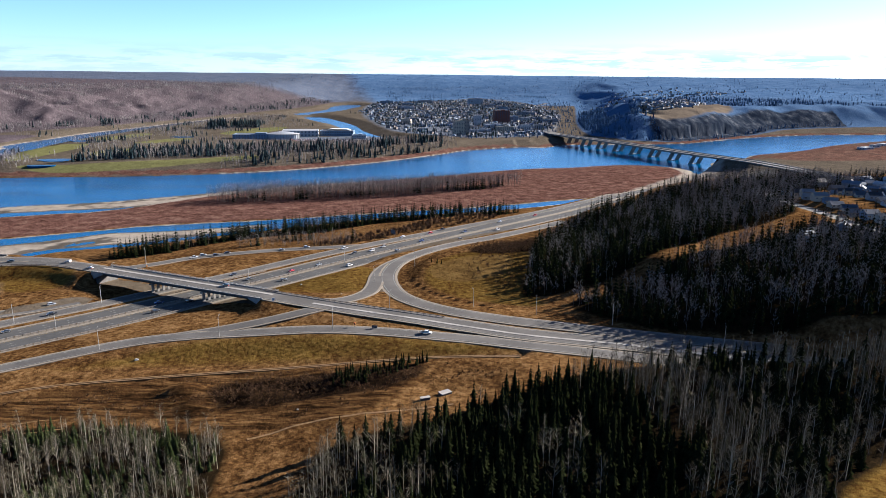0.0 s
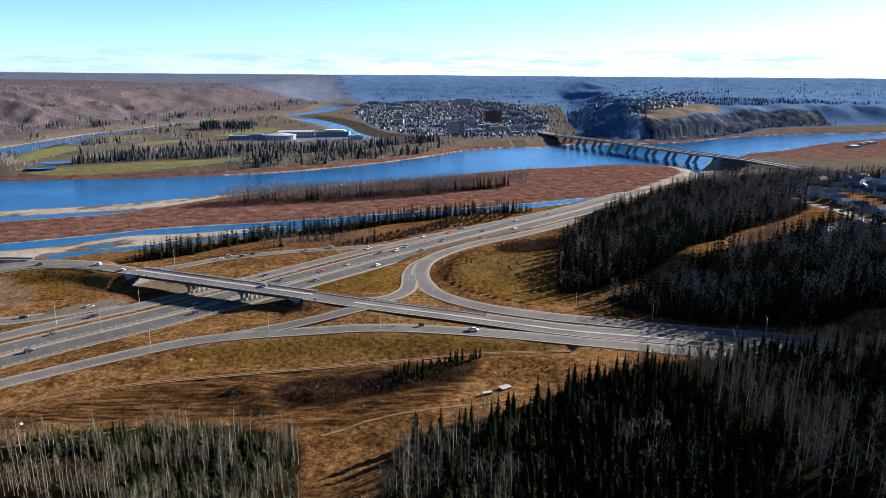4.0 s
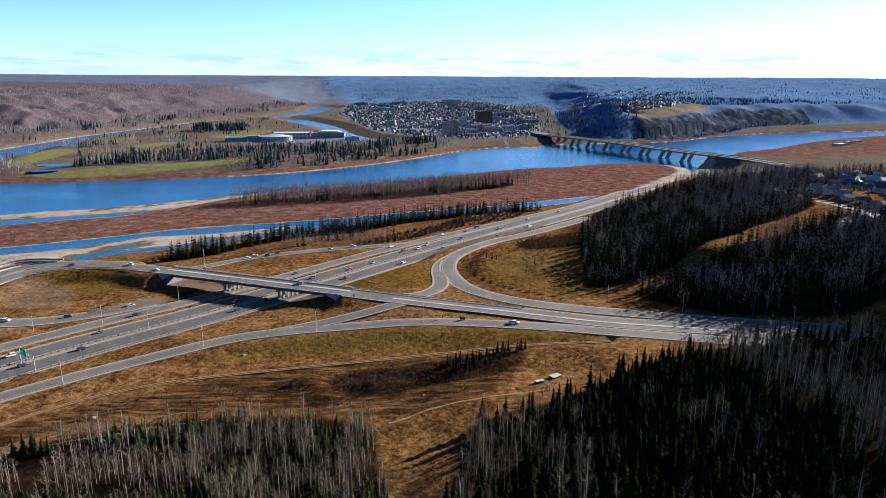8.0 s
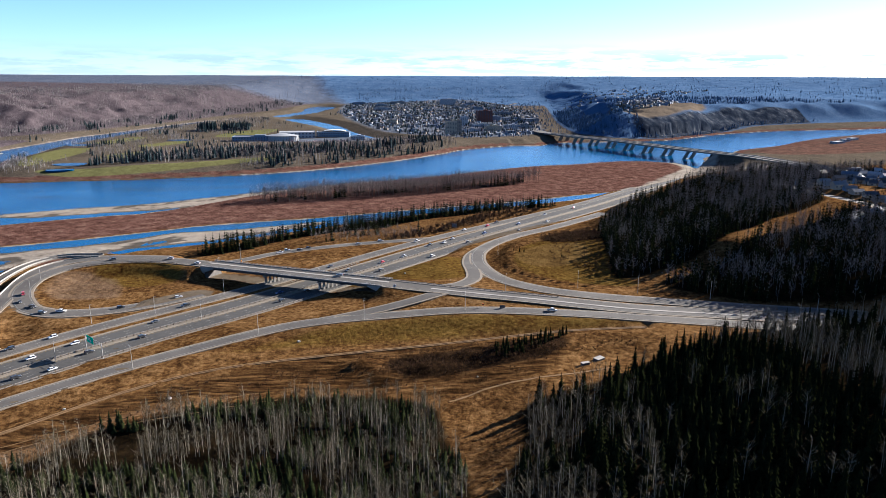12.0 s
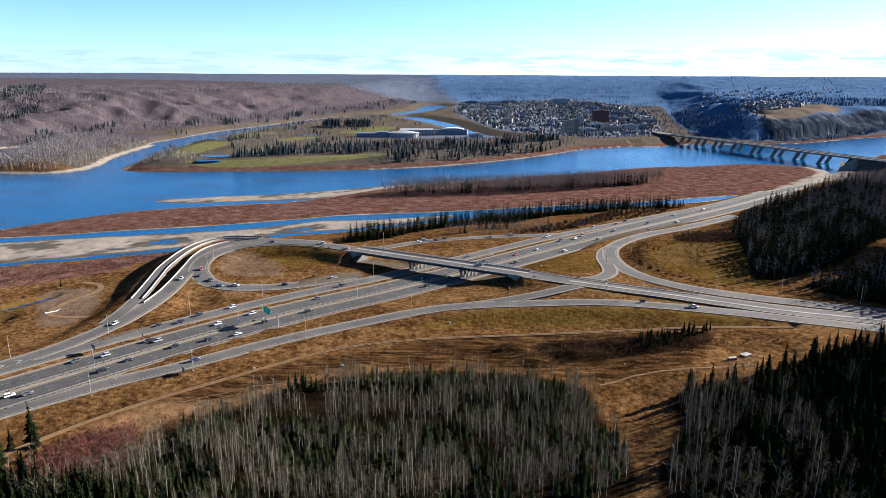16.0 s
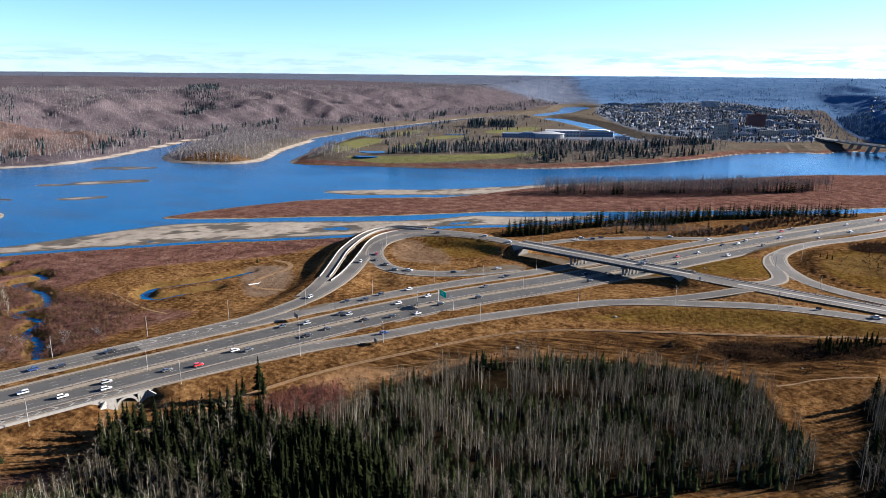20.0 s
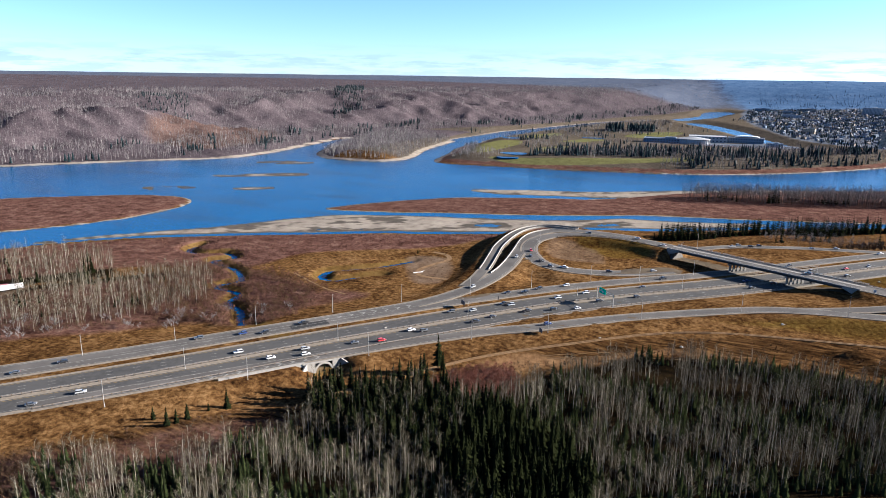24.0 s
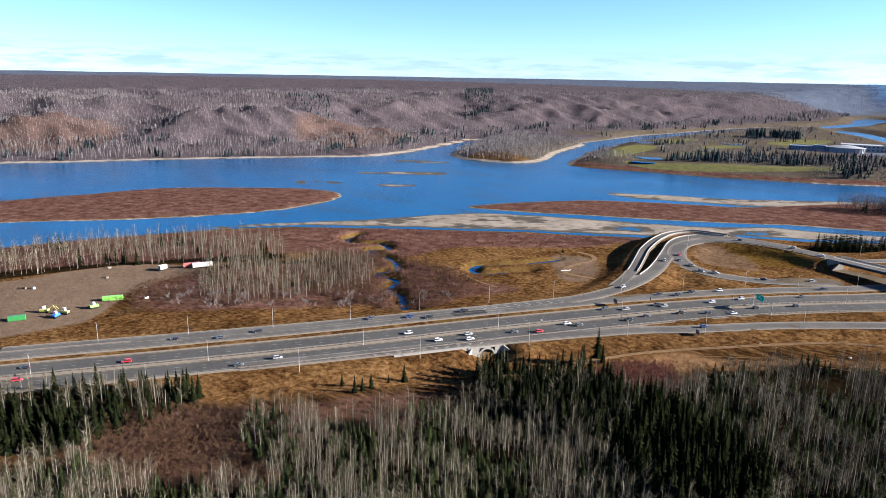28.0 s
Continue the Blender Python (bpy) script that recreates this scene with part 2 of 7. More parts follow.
RED_ISLAND = closed([(-612, 503), (-547, 518), (-480, 549), (-406, 579), (-329, 620), (-277, 648), (-174, 679), (-62, 722), (32, 756), (137, 805), (230, 848), (330, 930),
                     (385, 1030), (380, 1119), (301, 1150), (195, 1105), (118, 1082), (-34, 984), (-176, 903), (-250, 850), (-300, 800), (-358, 722), (-407, 700), (-465, 673), (-527, 635), (-581, 566)])
SAND_FLAT = closed([(-735, 262), (-650, 375), (-591, 470), (-520, 512), (-389, 560), (-338, 592), (-308, 614), (-255, 627), (-207, 647), (-170, 660), (-175, 640), (-209, 619),
                    (-267, 580), (-327, 552), (-358, 519), (-402, 489), (-461, 456), (-500, 437), (-552, 402), (-628, 351), (-697, 296), (-728, 250)])
SAND_BAR = closed([(-527, 706), (-471, 737), (-374, 778), (-269, 850), (-150, 925), (-100, 935), (-176, 890), (-260, 830), (-337, 745), (-414, 716), (-489, 693)])
MID_BAR = closed([(-905, 640), (-850, 690), (-800, 720), (-790, 700), (-840, 660), (-890, 625)])
BAR_A = closed([(-800, 560), (-770, 590), (-750, 585), (-775, 555)], 8)
CLEARWATER = closed([(-545, 2500), (-480, 2800), (-495, 3050), (-480, 3250), (-430, 3290), (-370, 3180), (-395, 2967), (-420, 2660), (-500, 2400)], 40)
CW_SNYE = closed([(-470, 2330), (-415, 2345), (-330, 2170), (-255, 1980), (-205, 1780), (-140, 1618), (-80, 1560), (-88, 1545), (-170, 1600), (-250, 1800), (-330, 2020), (-405, 2165)], 25)
CW_LEFT = closed([(-860, 1330), (-790, 1330), (-790, 1500), (-740, 1900), (-670, 2160), (-560, 2420), (-560, 2500), (-695, 2250), (-748, 2080), (-800, 1850), (-845, 1660), (-855, 1500)], 40)
SHALLOW_A = closed([(-905, 505), (-860, 540), (-835, 530), (-870, 495)], 8)
SHALLOW_B = closed([(-960, 790), (-900, 835), (-868, 820), (-925, 775)], 8)
FOOT_NORTH = spline([(-1900, -900), (-1600, 0), (-1460, 300), (-1390, 430), (-1300, 555), (-1170, 740), (-1120, 880), (-1130, 1100), (-1080, 1400), (-975, 1570),
                     (-873, 1755), (-754, 2180), (-607, 2670), (-531, 3195), (-450, 3800), (-250, 4900)], 40)
HILL_NORTH = np.concatenate([FOOT_NORTH, [(-6000, 6000), (-7000, -900)]])
FOOT_SOUTH = spline([(2600, 2350), (1700, 2120), (1200, 1985), (900, 1850), (686, 1655), (534, 1552), (429, 1553), (345, 1600), (380, 1985), (490, 2606), (620, 3393), (770, 4900)], 30)
HILL_SOUTH = np.concatenate([FOOT_SOUTH, [(6000, 6000), (6000, 2350)]])
STREAM = spline([(-603, 312), (-600, 292), (-581, 288), (-564, 300), (-548, 290), (-558, 275), (-526, 267), (-501, 246), (-508, 228), (-480, 222), (-475, 205), (-455, 196), (-440, 180), (-400, 165), (-356, 147)], 4)
OXBOW = spline([(-418, 352), (-432, 325), (-447, 308), (-460, 294), (-455, 281), (-442, 277), (-432, 292), (-418, 306)], 4)
GROUND_Z = [(-400, 60, 5), (-450, -50, 6), (-350, 20, 4), (-300, 100, 2.5), (-350, 130, 0), (-250, 150, 4), (-200, 180, 5), (-120, 200, 5), (-60, 210, 6), (-110, 278, 7),
            (-180, 270, 7), (0, 270, 10), (60, 300, 14), (-5, 200, 12), (0, 160, 20), (40, 180, 27), (95, 235, 26), (100, 150, 40), (160, 250, 34), (-100, 60, 12),
            (-200, 0, 10), (-300, -100, 8), (0, 0, 60), (120, 0, 80), (-100, -120, 40), (-550, -200, 10), (60, 385, 12)]
GROUND_Z2 = [(152, 423, 38), (108, 398, 17), (200, 480, 36), (115, 500, 18), (250, 400, 42), (300, 500, 42), (340, 590, 42), (95, 570, 7), (200, 660, 17), (300, 720, 27), (400, 815, 22), (500, 890, 16), (470, 1000, 13),
             (-350, 330, 3.5), (-420, 380, 2), (-500, 250, 2.5), (-560, 100, 6), (-650, 50, 6), (-280, 410, 9), (-250, 490, 5), (-100, 600, 5), (100, 755, 5), (-650, 200, 4), (-780, 0, 4),
             (500, 500, 50), (700, 800, 30), (550, 1100, 10), (900, 1300, 5)]
# roads: centre line (x, y, z), width
MEDIAN = spline([(-640, -212, 8), (-517, -38, 7.5), (-467, 30, 7), (-417, 98, 7), (-360, 180, 7), (-292, 271, 7), (-242, 327, 7), (-187, 379, 7), (-130, 440, 7), (-64, 512, 7),
                 (0, 577, 7), (61, 638, 7), (126, 703, 7), (232, 812, 8), (320, 886, 8.5), (400, 938, 9.5), (462, 974, 12.0), (496, 1002, 15.6)], 8)


def offset(line, d):
    """The line moved sideways to its left by d metres."""
    t = np.gradient(line[:, :2], axis=0)
    t /= np.linalg.norm(t, axis=1)[:, None]
    out = line.copy()
    dd = np.broadcast_to(np.asarray(d, float), (len(line),))
    out[:, 0] -= t[:, 1] * dd
    out[:, 1] += t[:, 0] * dd
    return out


def share(line):
    s = np.concatenate([[0], np.cumsum(np.linalg.norm(np.diff(line[:, :2], axis=0), axis=1))])
    return s


_s = share(MEDIAN)
_y = MEDIAN[:, 1]
CW_NEAR = offset(MEDIAN, -9.0)
CW_FAR = offset(MEDIAN, 8.8)
COLLECTOR = offset(MEDIAN, 29 - 13 * smooth(_y, 480, 720))
COLLECTOR = COLLECTOR[(_y > -300) & (_y < 800)]
OVERPASS = spline([(240, 290, 16), (160, 301, 15.5), (95, 321, 15), (46, 333, 15), (11, 346, 15), (-18, 358, 15), (-57, 373, 15), (-114, 397.5, 15), (-159, 415, 15), (-222, 442.5, 15), (-267, 461, 14.6), (-301, 464, 13.8),
                   (-328, 454, 12.8), (-341, 430, 11.8), (-338, 402, 10.6), (-324, 378, 9.4), (-312, 368, 8.9), (-294, 364, 8.4), (-271, 370, 7.7), (-249, 383, 7.2), (-225, 402, 7)], 5)
OUTER_RAMP = spline([(-267, 467, 14.6), (-305, 474, 13.8), (-334, 468, 13), (-347, 452, 12.2), (-349, 430, 11.4), (-344, 400, 10.4), (-338, 366, 9.6), (-335, 338, 8.9), (-336, 309, 8.2), (-341, 283, 7.6), (-353, 252, 7.1), (-377, 214, 7.0),
                     (-405, 174, 7), (-440, 124, 7), (-475, 77, 7), (-505, 38, 7), (-545, -15, 7.3)], 5)
SIDE_RAMP = spline([(-320, 481, 13.4), (-346, 482, 13), (-361, 468, 12.4), (-366, 442, 11.6), (-363, 402, 10.6), (-357, 374, 9.8), (-349, 339, 8.9), (-345, 313, 8.3), (-344, 292, 7.8)], 5)
RAMP_GAP = closed([(-342, 326), (-347, 345), (-355, 380), (-360, 412), (-360, 432), (-357, 432), (-353, 404), (-347, 374), (-343, 346)], 6)
_nr = [tuple(offset(MEDIAN, o)[int(np.searchsorted(_s, q))]) for q, o in ((545, -23.5), (495, -19), (430, -15.5), (330, -13))]
NEAR_RAMP = spline([(160, 283, 15.3), (95, 305, 14.8), (43, 319, 14.8), (12, 328, 14.6), (-33, 338, 14.2), (-66, 342, 13.4), (-99, 340, 12.2), (-130, 337, 11.2), (-161, 331, 9.4), (-200, 306, 8.6), (-240, 275, 8), (-278, 239, 7.5)] + _nr, 6)
RIGHT_LOOP = spline([(118, 655, 7), (78, 615, 7.3), (42, 580, 8), (11, 552, 9), (-13, 523, 10), (-31, 490, 11), (-37, 460, 12), (-36, 433, 12.8), (-29, 406, 13.6), (-17, 387, 14.3), (3, 370, 14.8), (33, 356, 15), (64, 346, 15.1), (110, 332, 15.2), (170, 315, 15.6)], 5)
RIGHT_LINK = spline([(-26, 503, 10.6), (-39, 476, 11.4), (-44, 450, 12.2), (-44, 423, 13.2), (-46, 405, 14), (-53, 392, 14.6), (-64, 384, 14.9), (-85, 383, 15)], 5)
NEAR_LINK = spline([(-50, 377, 14.95), (-62, 376, 14.95), (-74, 369, 14.7), (-86, 361, 14), (-98, 354.5, 13), (-112, 348, 12.0), (-128, 341, 11.2), (-142, 336, 10.5)], 5)
TRAIL = spline([(-330, 120, 6), (-300, 172, 6.2), (-279, 200, 6.5), (-250, 229, 7), (-215, 262, 7.4), (-182, 280, 7.8), (-139, 291, 8), (-68, 303, 9), (-10, 310, 11.4), (38, 309, 13.4)], 6)
FAR_SIDE = spline([(-240, 470, 7), (-215, 490, 6.4), (-190, 512, 6.2), (-140, 534, 6.3), (-95, 545, 6.6), (-60, 553, 6.9)], 6)
BRIDGE_LINE = spline([(556, 880, 14.5), (524, 950, 15.8), (504, 1006, 16.8), (484, 1068, 17.5), (470, 1096, 17.4), (447, 1143, 17.2), (423, 1194, 17), (362, 1330, 17.5), (302, 1456, 17.2), (274, 1528, 16), (258, 1600, 14), (252, 1690, 12)], 10)
EAST_ROAD = spline([(345, 720, 26), (326, 660, 31), (316, 600, 35), (312, 545, 38), (309, 494, 40), (320, 440, 41)], 12)
VALLEY_ROAD = spline([(252, 1690, 12), (303, 1912, 22), (323, 2163, 34), (330, 2467, 40), (300, 2777, 46), (391, 3116, 56), (492, 3403, 62)], 40)
ROADS = [(CW_NEAR, 12.6), (CW_FAR, 12.6), (COLLECTOR, 9.5), (OVERPASS, 12), (OUTER_RAMP, 9.5), (SIDE_RAMP, 6.5), (RIGHT_LOOP, 9.5), (RIGHT_LINK, 8), (NEAR_LINK, 7.5), (NEAR_RAMP, 8.5), (TRAIL, 2.2), (FAR_SIDE, 7), (EAST_ROAD, 8), (BRIDGE_LINE[BRIDGE_LINE[:, 1] < 1112], 30)]
SPAN_A, SPAN_B = (-232, 444), (-106, 391)          # ends of the overpass bridge


def base_height(X, Y):
    num = den = 0
    for x, y, z in GROUND_Z + GROUND_Z2:
        w = 1 / ((X - x) ** 2 + (Y - y) ** 2 + 900) ** 1.7
        num, den = num + w * z, den + w
    h = num / den
    rg = smooth(np.hypot(X + 100, Y - 300), 900, 1500)
    h = h * (1 - rg) + 6 * rg
    town = smooth(Y, 1250, 1700)
    return h * (1 - town) + 9 * town


def height(X, Y):
    X, Y = np.asarray(X, float), np.asarray(Y, float)
    h = base_height(X, Y)
    # valley sides
    dn = np.maximum(sdf_far(X, Y, HILL_NORTH, FOOT_NORTH), 0)
    cut = 1 + 0.30 * (1 - smooth(Y, 2300, 3000)) * wave(X, Y, 420, 3) * smooth(dn, 20, 200)
    hn = 72 * smooth(dn * cut, -20, 380) + 68 * (1 - np.exp(-dn / 1500)) - 13 * np.abs(wave(X, Y, 260, 5)) * smooth(dn, 30, 200) * (1 - smooth(dn, 500, 1200)) * (1 - 0.7 * smooth(Y, 2300, 3000)) - 12 * np.abs(wave(X, Y, 150, 55)) * smooth(dn, 15, 90) * (1 - smooth(dn, 260, 480)) * (1 - smooth(Y, 2100, 2700))
    _, along_n = seg_dist(X, Y, FOOT_NORTH[::2])
    sn = along_n * 80 + 45 * wave(X, Y, 330, 71) + 0.1 * dn
    spur = 0.55 * np.abs(np.sin(sn / 46.0)) + 0.3 * np.abs(np.sin(sn / 19.0 + 1.1)) + 0.35 * np.abs(np.sin(sn / 118.0 + 0.4))
    hn = hn - (9 + 5 * smooth(Y, 900, 1300)) * (1 - spur) * smooth(dn, 25, 120) * (1 - smooth(dn, 300, 560)) * (1 - 0.6 * smooth(Y, 2300, 3000))
    gul = np.exp(-(((X + 1240) * 0.79 + (Y - 1270) * -0.61) / 75) ** 2) * smooth(dn, 20, 90) * (1 - smooth(dn, 520, 800)) * (np.abs(Y - 1270) < 520)
    hn = hn * (1 - 0.55 * gul)
    ds = np.maximum(sdf_far(X, Y, HILL_SOUTH, FOOT_SOUTH), 0)
    hs = 52 * smooth(ds * (1 + 0.3 * wave(X, Y, 300, 9)), -8, 130 + 130 * smooth(Y, 1570, 1850) * np.maximum(1 - smooth(X, 480, 700), smooth(Y, 2000, 2400) * (1 - smooth(X, 1000, 1300)))) + 66 * (1 - np.exp(-ds / 1700)) - 8 * np.abs(wave(X, Y, 240, 6)) * smooth(ds, 60, 200) - 6 * np.abs(wave(X, Y, 85, 41)) * smooth(ds, 4, 40) * (1 - smooth(ds, 90, 160))
    hs = hs - 12 * np.abs(wave(X, Y, 900, 62)) * smooth(ds, 400, 900) * (X > 750)
    far = 128 * smooth(Y - 0.12 * np.abs(X), 3500, 4700)
    h = h + np.where(dn > 0, hn, 0) + np.where(ds > 0, hs, 0) * (dn <= 0)
    h = np.maximum(h, far)
    R = np.hypot(X + 80, Y + 40)
    rim = smooth(R, 3400, 4700) * (Y > 1500 - 0.2 * np.abs(X))
    h = h * (1 - rim) + (139 + 2.5 * wave(X, Y, 900, 8)) * rim
    # water and islands
    r = sdf(X, Y, RIVER)
    edge = wave(X, Y, 45, 2) * 2.0
    h = np.where(r > np.where((X < 150) & (Y > 800), -100, -60), np.minimum(h, np.where(r < 0, np.clip((-r + edge * 0.5) * np.where((X < 150) & (Y > 800), 0.2, 0.11) + 0.25, 0.1, 60) , np.clip(-r * 0.15, -3, 0.1))), h)
    for poly, top, k in ((LEFT_ISLAND, 1.9, 0.12), (RED_ISLAND, 2.3, 0.1), (SAND_FLAT, 0.3, 0.05), (SAND_BAR, 0.36, 0.05), (MID_BAR, 0.2, 0.03), (BAR_A, 0.18, 0.03), (SHALLOW_A, 0.12, 0.02), (SHALLOW_B, 0.12, 0.02)):
        s = sdf(X, Y, poly) + edge
        rough = 0.12 if top > 1 else 0.46
        u, v = X * 0.82 + Y * 0.57, Y * 0.82 - X * 0.57
        rip = wave(u / 3.2, v, 34, 4) * 0.7 + wave(u / 2.0, v, 13, 14) * 0.3
        h = np.where(s > -25, np.maximum(h, np.minimum(s * k, top + rough * rip)), h)
    for poly in (CLEARWATER, CW_SNYE, CW_LEFT):
        s = sdf(X, Y, poly)
        h = np.where(s > -40, np.minimum(h, np.clip(-s * 0.2, -2, 40)), h)
    for line, w in ((STREAM, 1.9), (OXBOW, 2.3)):
        k = (np.abs(X + 470) < 220) & (np.abs(Y - 240) < 180)
        if k.any():
            d, _ = seg_dist(X[k], Y[k], line)
            hk = h[k]
            h[k] = np.minimum(hk, np.where(d < 8, -0.9 + np.clip(d - w, 0, 99) * 0.85, hk))
    # road beds
    for line, w in ROADS:
        lo, hi = line[:, :2].min(0) - 60, line[:, :2].max(0) + 60
        k = (X > lo[0]) & (X < hi[0]) & (Y > lo[1]) & (Y < hi[1])
        if not k.any():
            continue
        if line is OVERPASS:
            a, b = np.array(SPAN_A), np.array(SPAN_B)
            u = (b - a) / np.linalg.norm(b - a)
            along = (X - a[0]) * u[0] + (Y - a[1]) * u[1]
            k &= ~((along > 0) & (along < np.linalg.norm(b - a)) & (Y > 330) & (X < -60))
            if not k.any():
                continue
        d, i = seg_dist(X[k], Y[k], line)
        z = np.interp(i, np.arange(len(line)), line[:, 2]) - 0.35
        reach = 4 if line is TRAIL else 22
        f = 1 - smooth(d, w / 2 + 2.0, w / 2 + reach)
        h[k] = h[k] * (1 - f) + z * f
    # hollow in front of the culvert
    o, l = (X + 355.5) * 0.82 + (Y - 146.5) * -0.57, (X + 355.5) * 0.57 + (Y - 146.5) * 0.82
    k = (o > -1.5) & (o < 34) & (np.abs(l) < 40)
    h = np.where(k, np.minimum(h, 0.3 + np.clip(np.abs(l) - 5 - 0.35 * o, 0, 99) * 0.7 + 0.03 * np.clip(o, 0, 99)), h)
    g = sdf(X, Y, RAMP_GAP)
    h = np.where(g > 0, h - np.clip(g * 4, 0, 4.5), h)
    # spoil heaps in the near field, and its rough hummocks
    for mx, my, rx, ry, up in ((-113, 279, 9, 7, 3.6), (-83, 273, 15, 5.5, 3.0), (-105, 265, 8, 5, 2.6), (-55, 288, 22, 4, 1.4)):
        q = ((X - mx) / rx) ** 2 + ((Y - my) / ry) ** 2
        h = h + up * np.exp(-q) * (1 + 0.25 * wave(X, Y, 7, 16))
    field = smooth(Y, 150, 200) * (1 - smooth(Y, 300, 330)) * smooth(X, -330, -280) * (1 - smooth(X, 20, 60))
    return h + field * 0.5 * wave(X, Y, 14, 15)


def sdf_far(X, Y, poly, foot):
    d, _ = seg_dist(X, Y, foot[::2])
    return np.where(inside(X, Y, poly), d, -d)


def axis(marks):
    """Grid lines: from mark to mark at the given step."""
    out = []
    for (a, s), (b, _) in zip(marks, marks[1:]):
        out.append(np.arange(a, b, s))
    return np.concatenate(out + [[marks[-1][0]]])


GX = axis([(-5200, 260), (-3000, 90), (-2050, 26), (-1500, 14), (-1050, 9), (-680, 4), (260, 9), (640, 14), (1300, 30), (1700, 90), (3200, 260), (5000, 1)])
GY = axis([(-2200, 260), (-300, 20), (-40, 6), (90, 4), (640, 7), (1250, 13), (2200, 30), (3400, 80), (5050, 1)])
XX, YY = np.meshgrid(GX, GY)
ZZ = height(XX.ravel(), YY.ravel()).reshape(XX.shape)


def ground_z(x, y):
    """Height of the ground sheet, by its own grid."""
    x, y = np.asarray(x, float), np.asarray(y, float)
    i = np.clip(np.searchsorted(GX, x) - 1, 0, len(GX) - 2)
    j = np.clip(np.searchsorted(GY, y) - 1, 0, len(GY) - 2)
    u, v = (x - GX[i]) / (GX[i + 1] - GX[i]), (y - GY[j]) / (GY[j + 1] - GY[j])
    return (ZZ[j, i] * (1 - u) + ZZ[j, i + 1] * u) * (1 - v) + (ZZ[j + 1, i] * (1 - u) + ZZ[j + 1, i + 1] * u) * v


def raw_mesh(name, V, Fc, mats, mi=None, smooth_on=False):
    """A mesh from arrays of vertices and triangles or quads."""
    me = bpy.data.meshes.new(name)
    V, Fc = np.asarray(V, np.float32), np.asarray(Fc, np.int32)
    k = Fc.shape[1]
    me.vertices.add(len(V))
    me.vertices.foreach_set("co", V.ravel())
    me.loops.add(Fc.size)
    me.loops.foreach_set("vertex_index", Fc.ravel())
    me.polygons.add(len(Fc))
    me.polygons.foreach_set("loop_start", np.arange(0, Fc.size, k, dtype=np.int32))
    for m in mats:
        me.materials.append(m)
    if mi is not None:
        me.polygons.foreach_set("material_index", np.asarray(mi, np.int32))
    me.polygons.foreach_set("use_smooth", np.full(len(Fc), smooth_on))
    me.update(calc_edges=True)
    me.validate()
    return me

# ---- ground sheet ----
def blob(X, Y, pts, soft=8.0, step=10.0):
    """1 well inside a closed outline, 0 well outside."""
    return np.clip(sdf(X, Y, closed(pts, step)) / (2 * soft) + 0.5, 0, 1)


def near_line(X, Y, line, r0, r1):
    out = np.zeros(X.shape)
    lo, hi = line[:, :2].min(0) - r1, line[:, :2].max(0) + r1
    k = (X > lo[0]) & (X < hi[0]) & (Y > lo[1]) & (Y < hi[1])
    if k.any():
        d, _ = seg_dist(X[k], Y[k], line)
        out[k] = 1 - smooth(d, r0, r1)
    return out


FG_LEFT = [(-425, -70), (-405, 0), (-393, 32), (-359, 45), (-329, 100), (-300, 118), (-275, 135), (-262, 168), (-240, 200), (-207, 232), (-159, 247), (-124, 248), (-85, 238),
           (-78, 208), (-75, 150), (-120, 135), (-200, 70), (-260, 0), (-340, -80)]
FG_RIGHT = [(-68, 140), (-50, 200), (-42, 230), (2, 250), (50, 278), (93, 294), (150, 292), (195, 288), (222, 262), (196, 232), (152, 198), (120, 172), (100, 150), (70, 92), (-30, 100)]
HILL_A = [(52, 400), (58, 440), (68, 500), (84, 560), (112, 615), (168, 680), (248, 757), (335, 838), (415, 892), (480, 922), (545, 940), (600, 900), (480, 800), (400, 740), (330, 640), (285, 545), (215, 492), (150, 442), (105, 415)]
HILL_B = [(75, 385), (115, 398), (155, 422), (220, 462), (290, 500), (330, 470), (420, 460), (450, 380), (350, 310), (230, 318), (140, 335), (95, 352)]
SPRUCE_W = [(-501, -40), (-472, -12), (-436, 22), (-421, 9), (-423, -34), (-444, -60), (-520, -120)]
STRIP = [(-257, 507), (-224, 522), (-188, 560), (-150, 588), (-114, 602), (-54, 648), (65, 692), (78, 714), (30, 712), (-52, 682), (-125, 642), (-190, 590), (-245, 540)]
BRUSH_STRIP = [(-165, 540), (-84, 555), (-76, 589), (-128, 590), (-167, 566)]
ISLE_WOOD = [(-258, 756), (-147, 782), (-41, 818), (71, 884), (104, 918), (0, 892), (-130, 842), (-256, 788)]
GROVE = [(-537, 100), (-502, 130), (-490, 160), (-482, 192), (-512, 230), (-545, 245), (-575, 204), (-603, 151)]
SHORE_WOOD = [(-700, 20), (-655, 112), (-612, 163), (-585, 205), (-650, 235), (-725, 160), (-765, 50)]
FAIRWAYS = [[(-704, 1107), (-723, 1214), (-719, 1295), (-674, 1301), (-645, 1214), (-641, 1080), (-656, 1028)], [(-620, 992), (-543, 1009), (-461, 1040), (-384, 1073), (-304, 1116), (-298, 1084), (-375, 1038), (-463, 995), (-562, 970)],
            [(-588, 1151), (-547, 1216), (-532, 1139), (-558, 1099)], [(-513, 1583), (-485, 1715), (-408, 1788), (-404, 1670), (-453, 1558)], [(-600, 1340), (-560, 1450), (-520, 1430), (-560, 1320)], [(-720, 1420), (-690, 1560), (-650, 1540), (-680, 1400)]]
BAND_WOOD = [(-560, 1020), (-536, 1034), (-466, 1058), (-393, 1082), (-302, 1128), (-219, 1170), (-120, 1250), (-10, 1390), (20, 1423), (-60, 1400), (-140, 1330), (-250, 1262), (-386, 1210), (-500, 1150), (-560, 1080)]
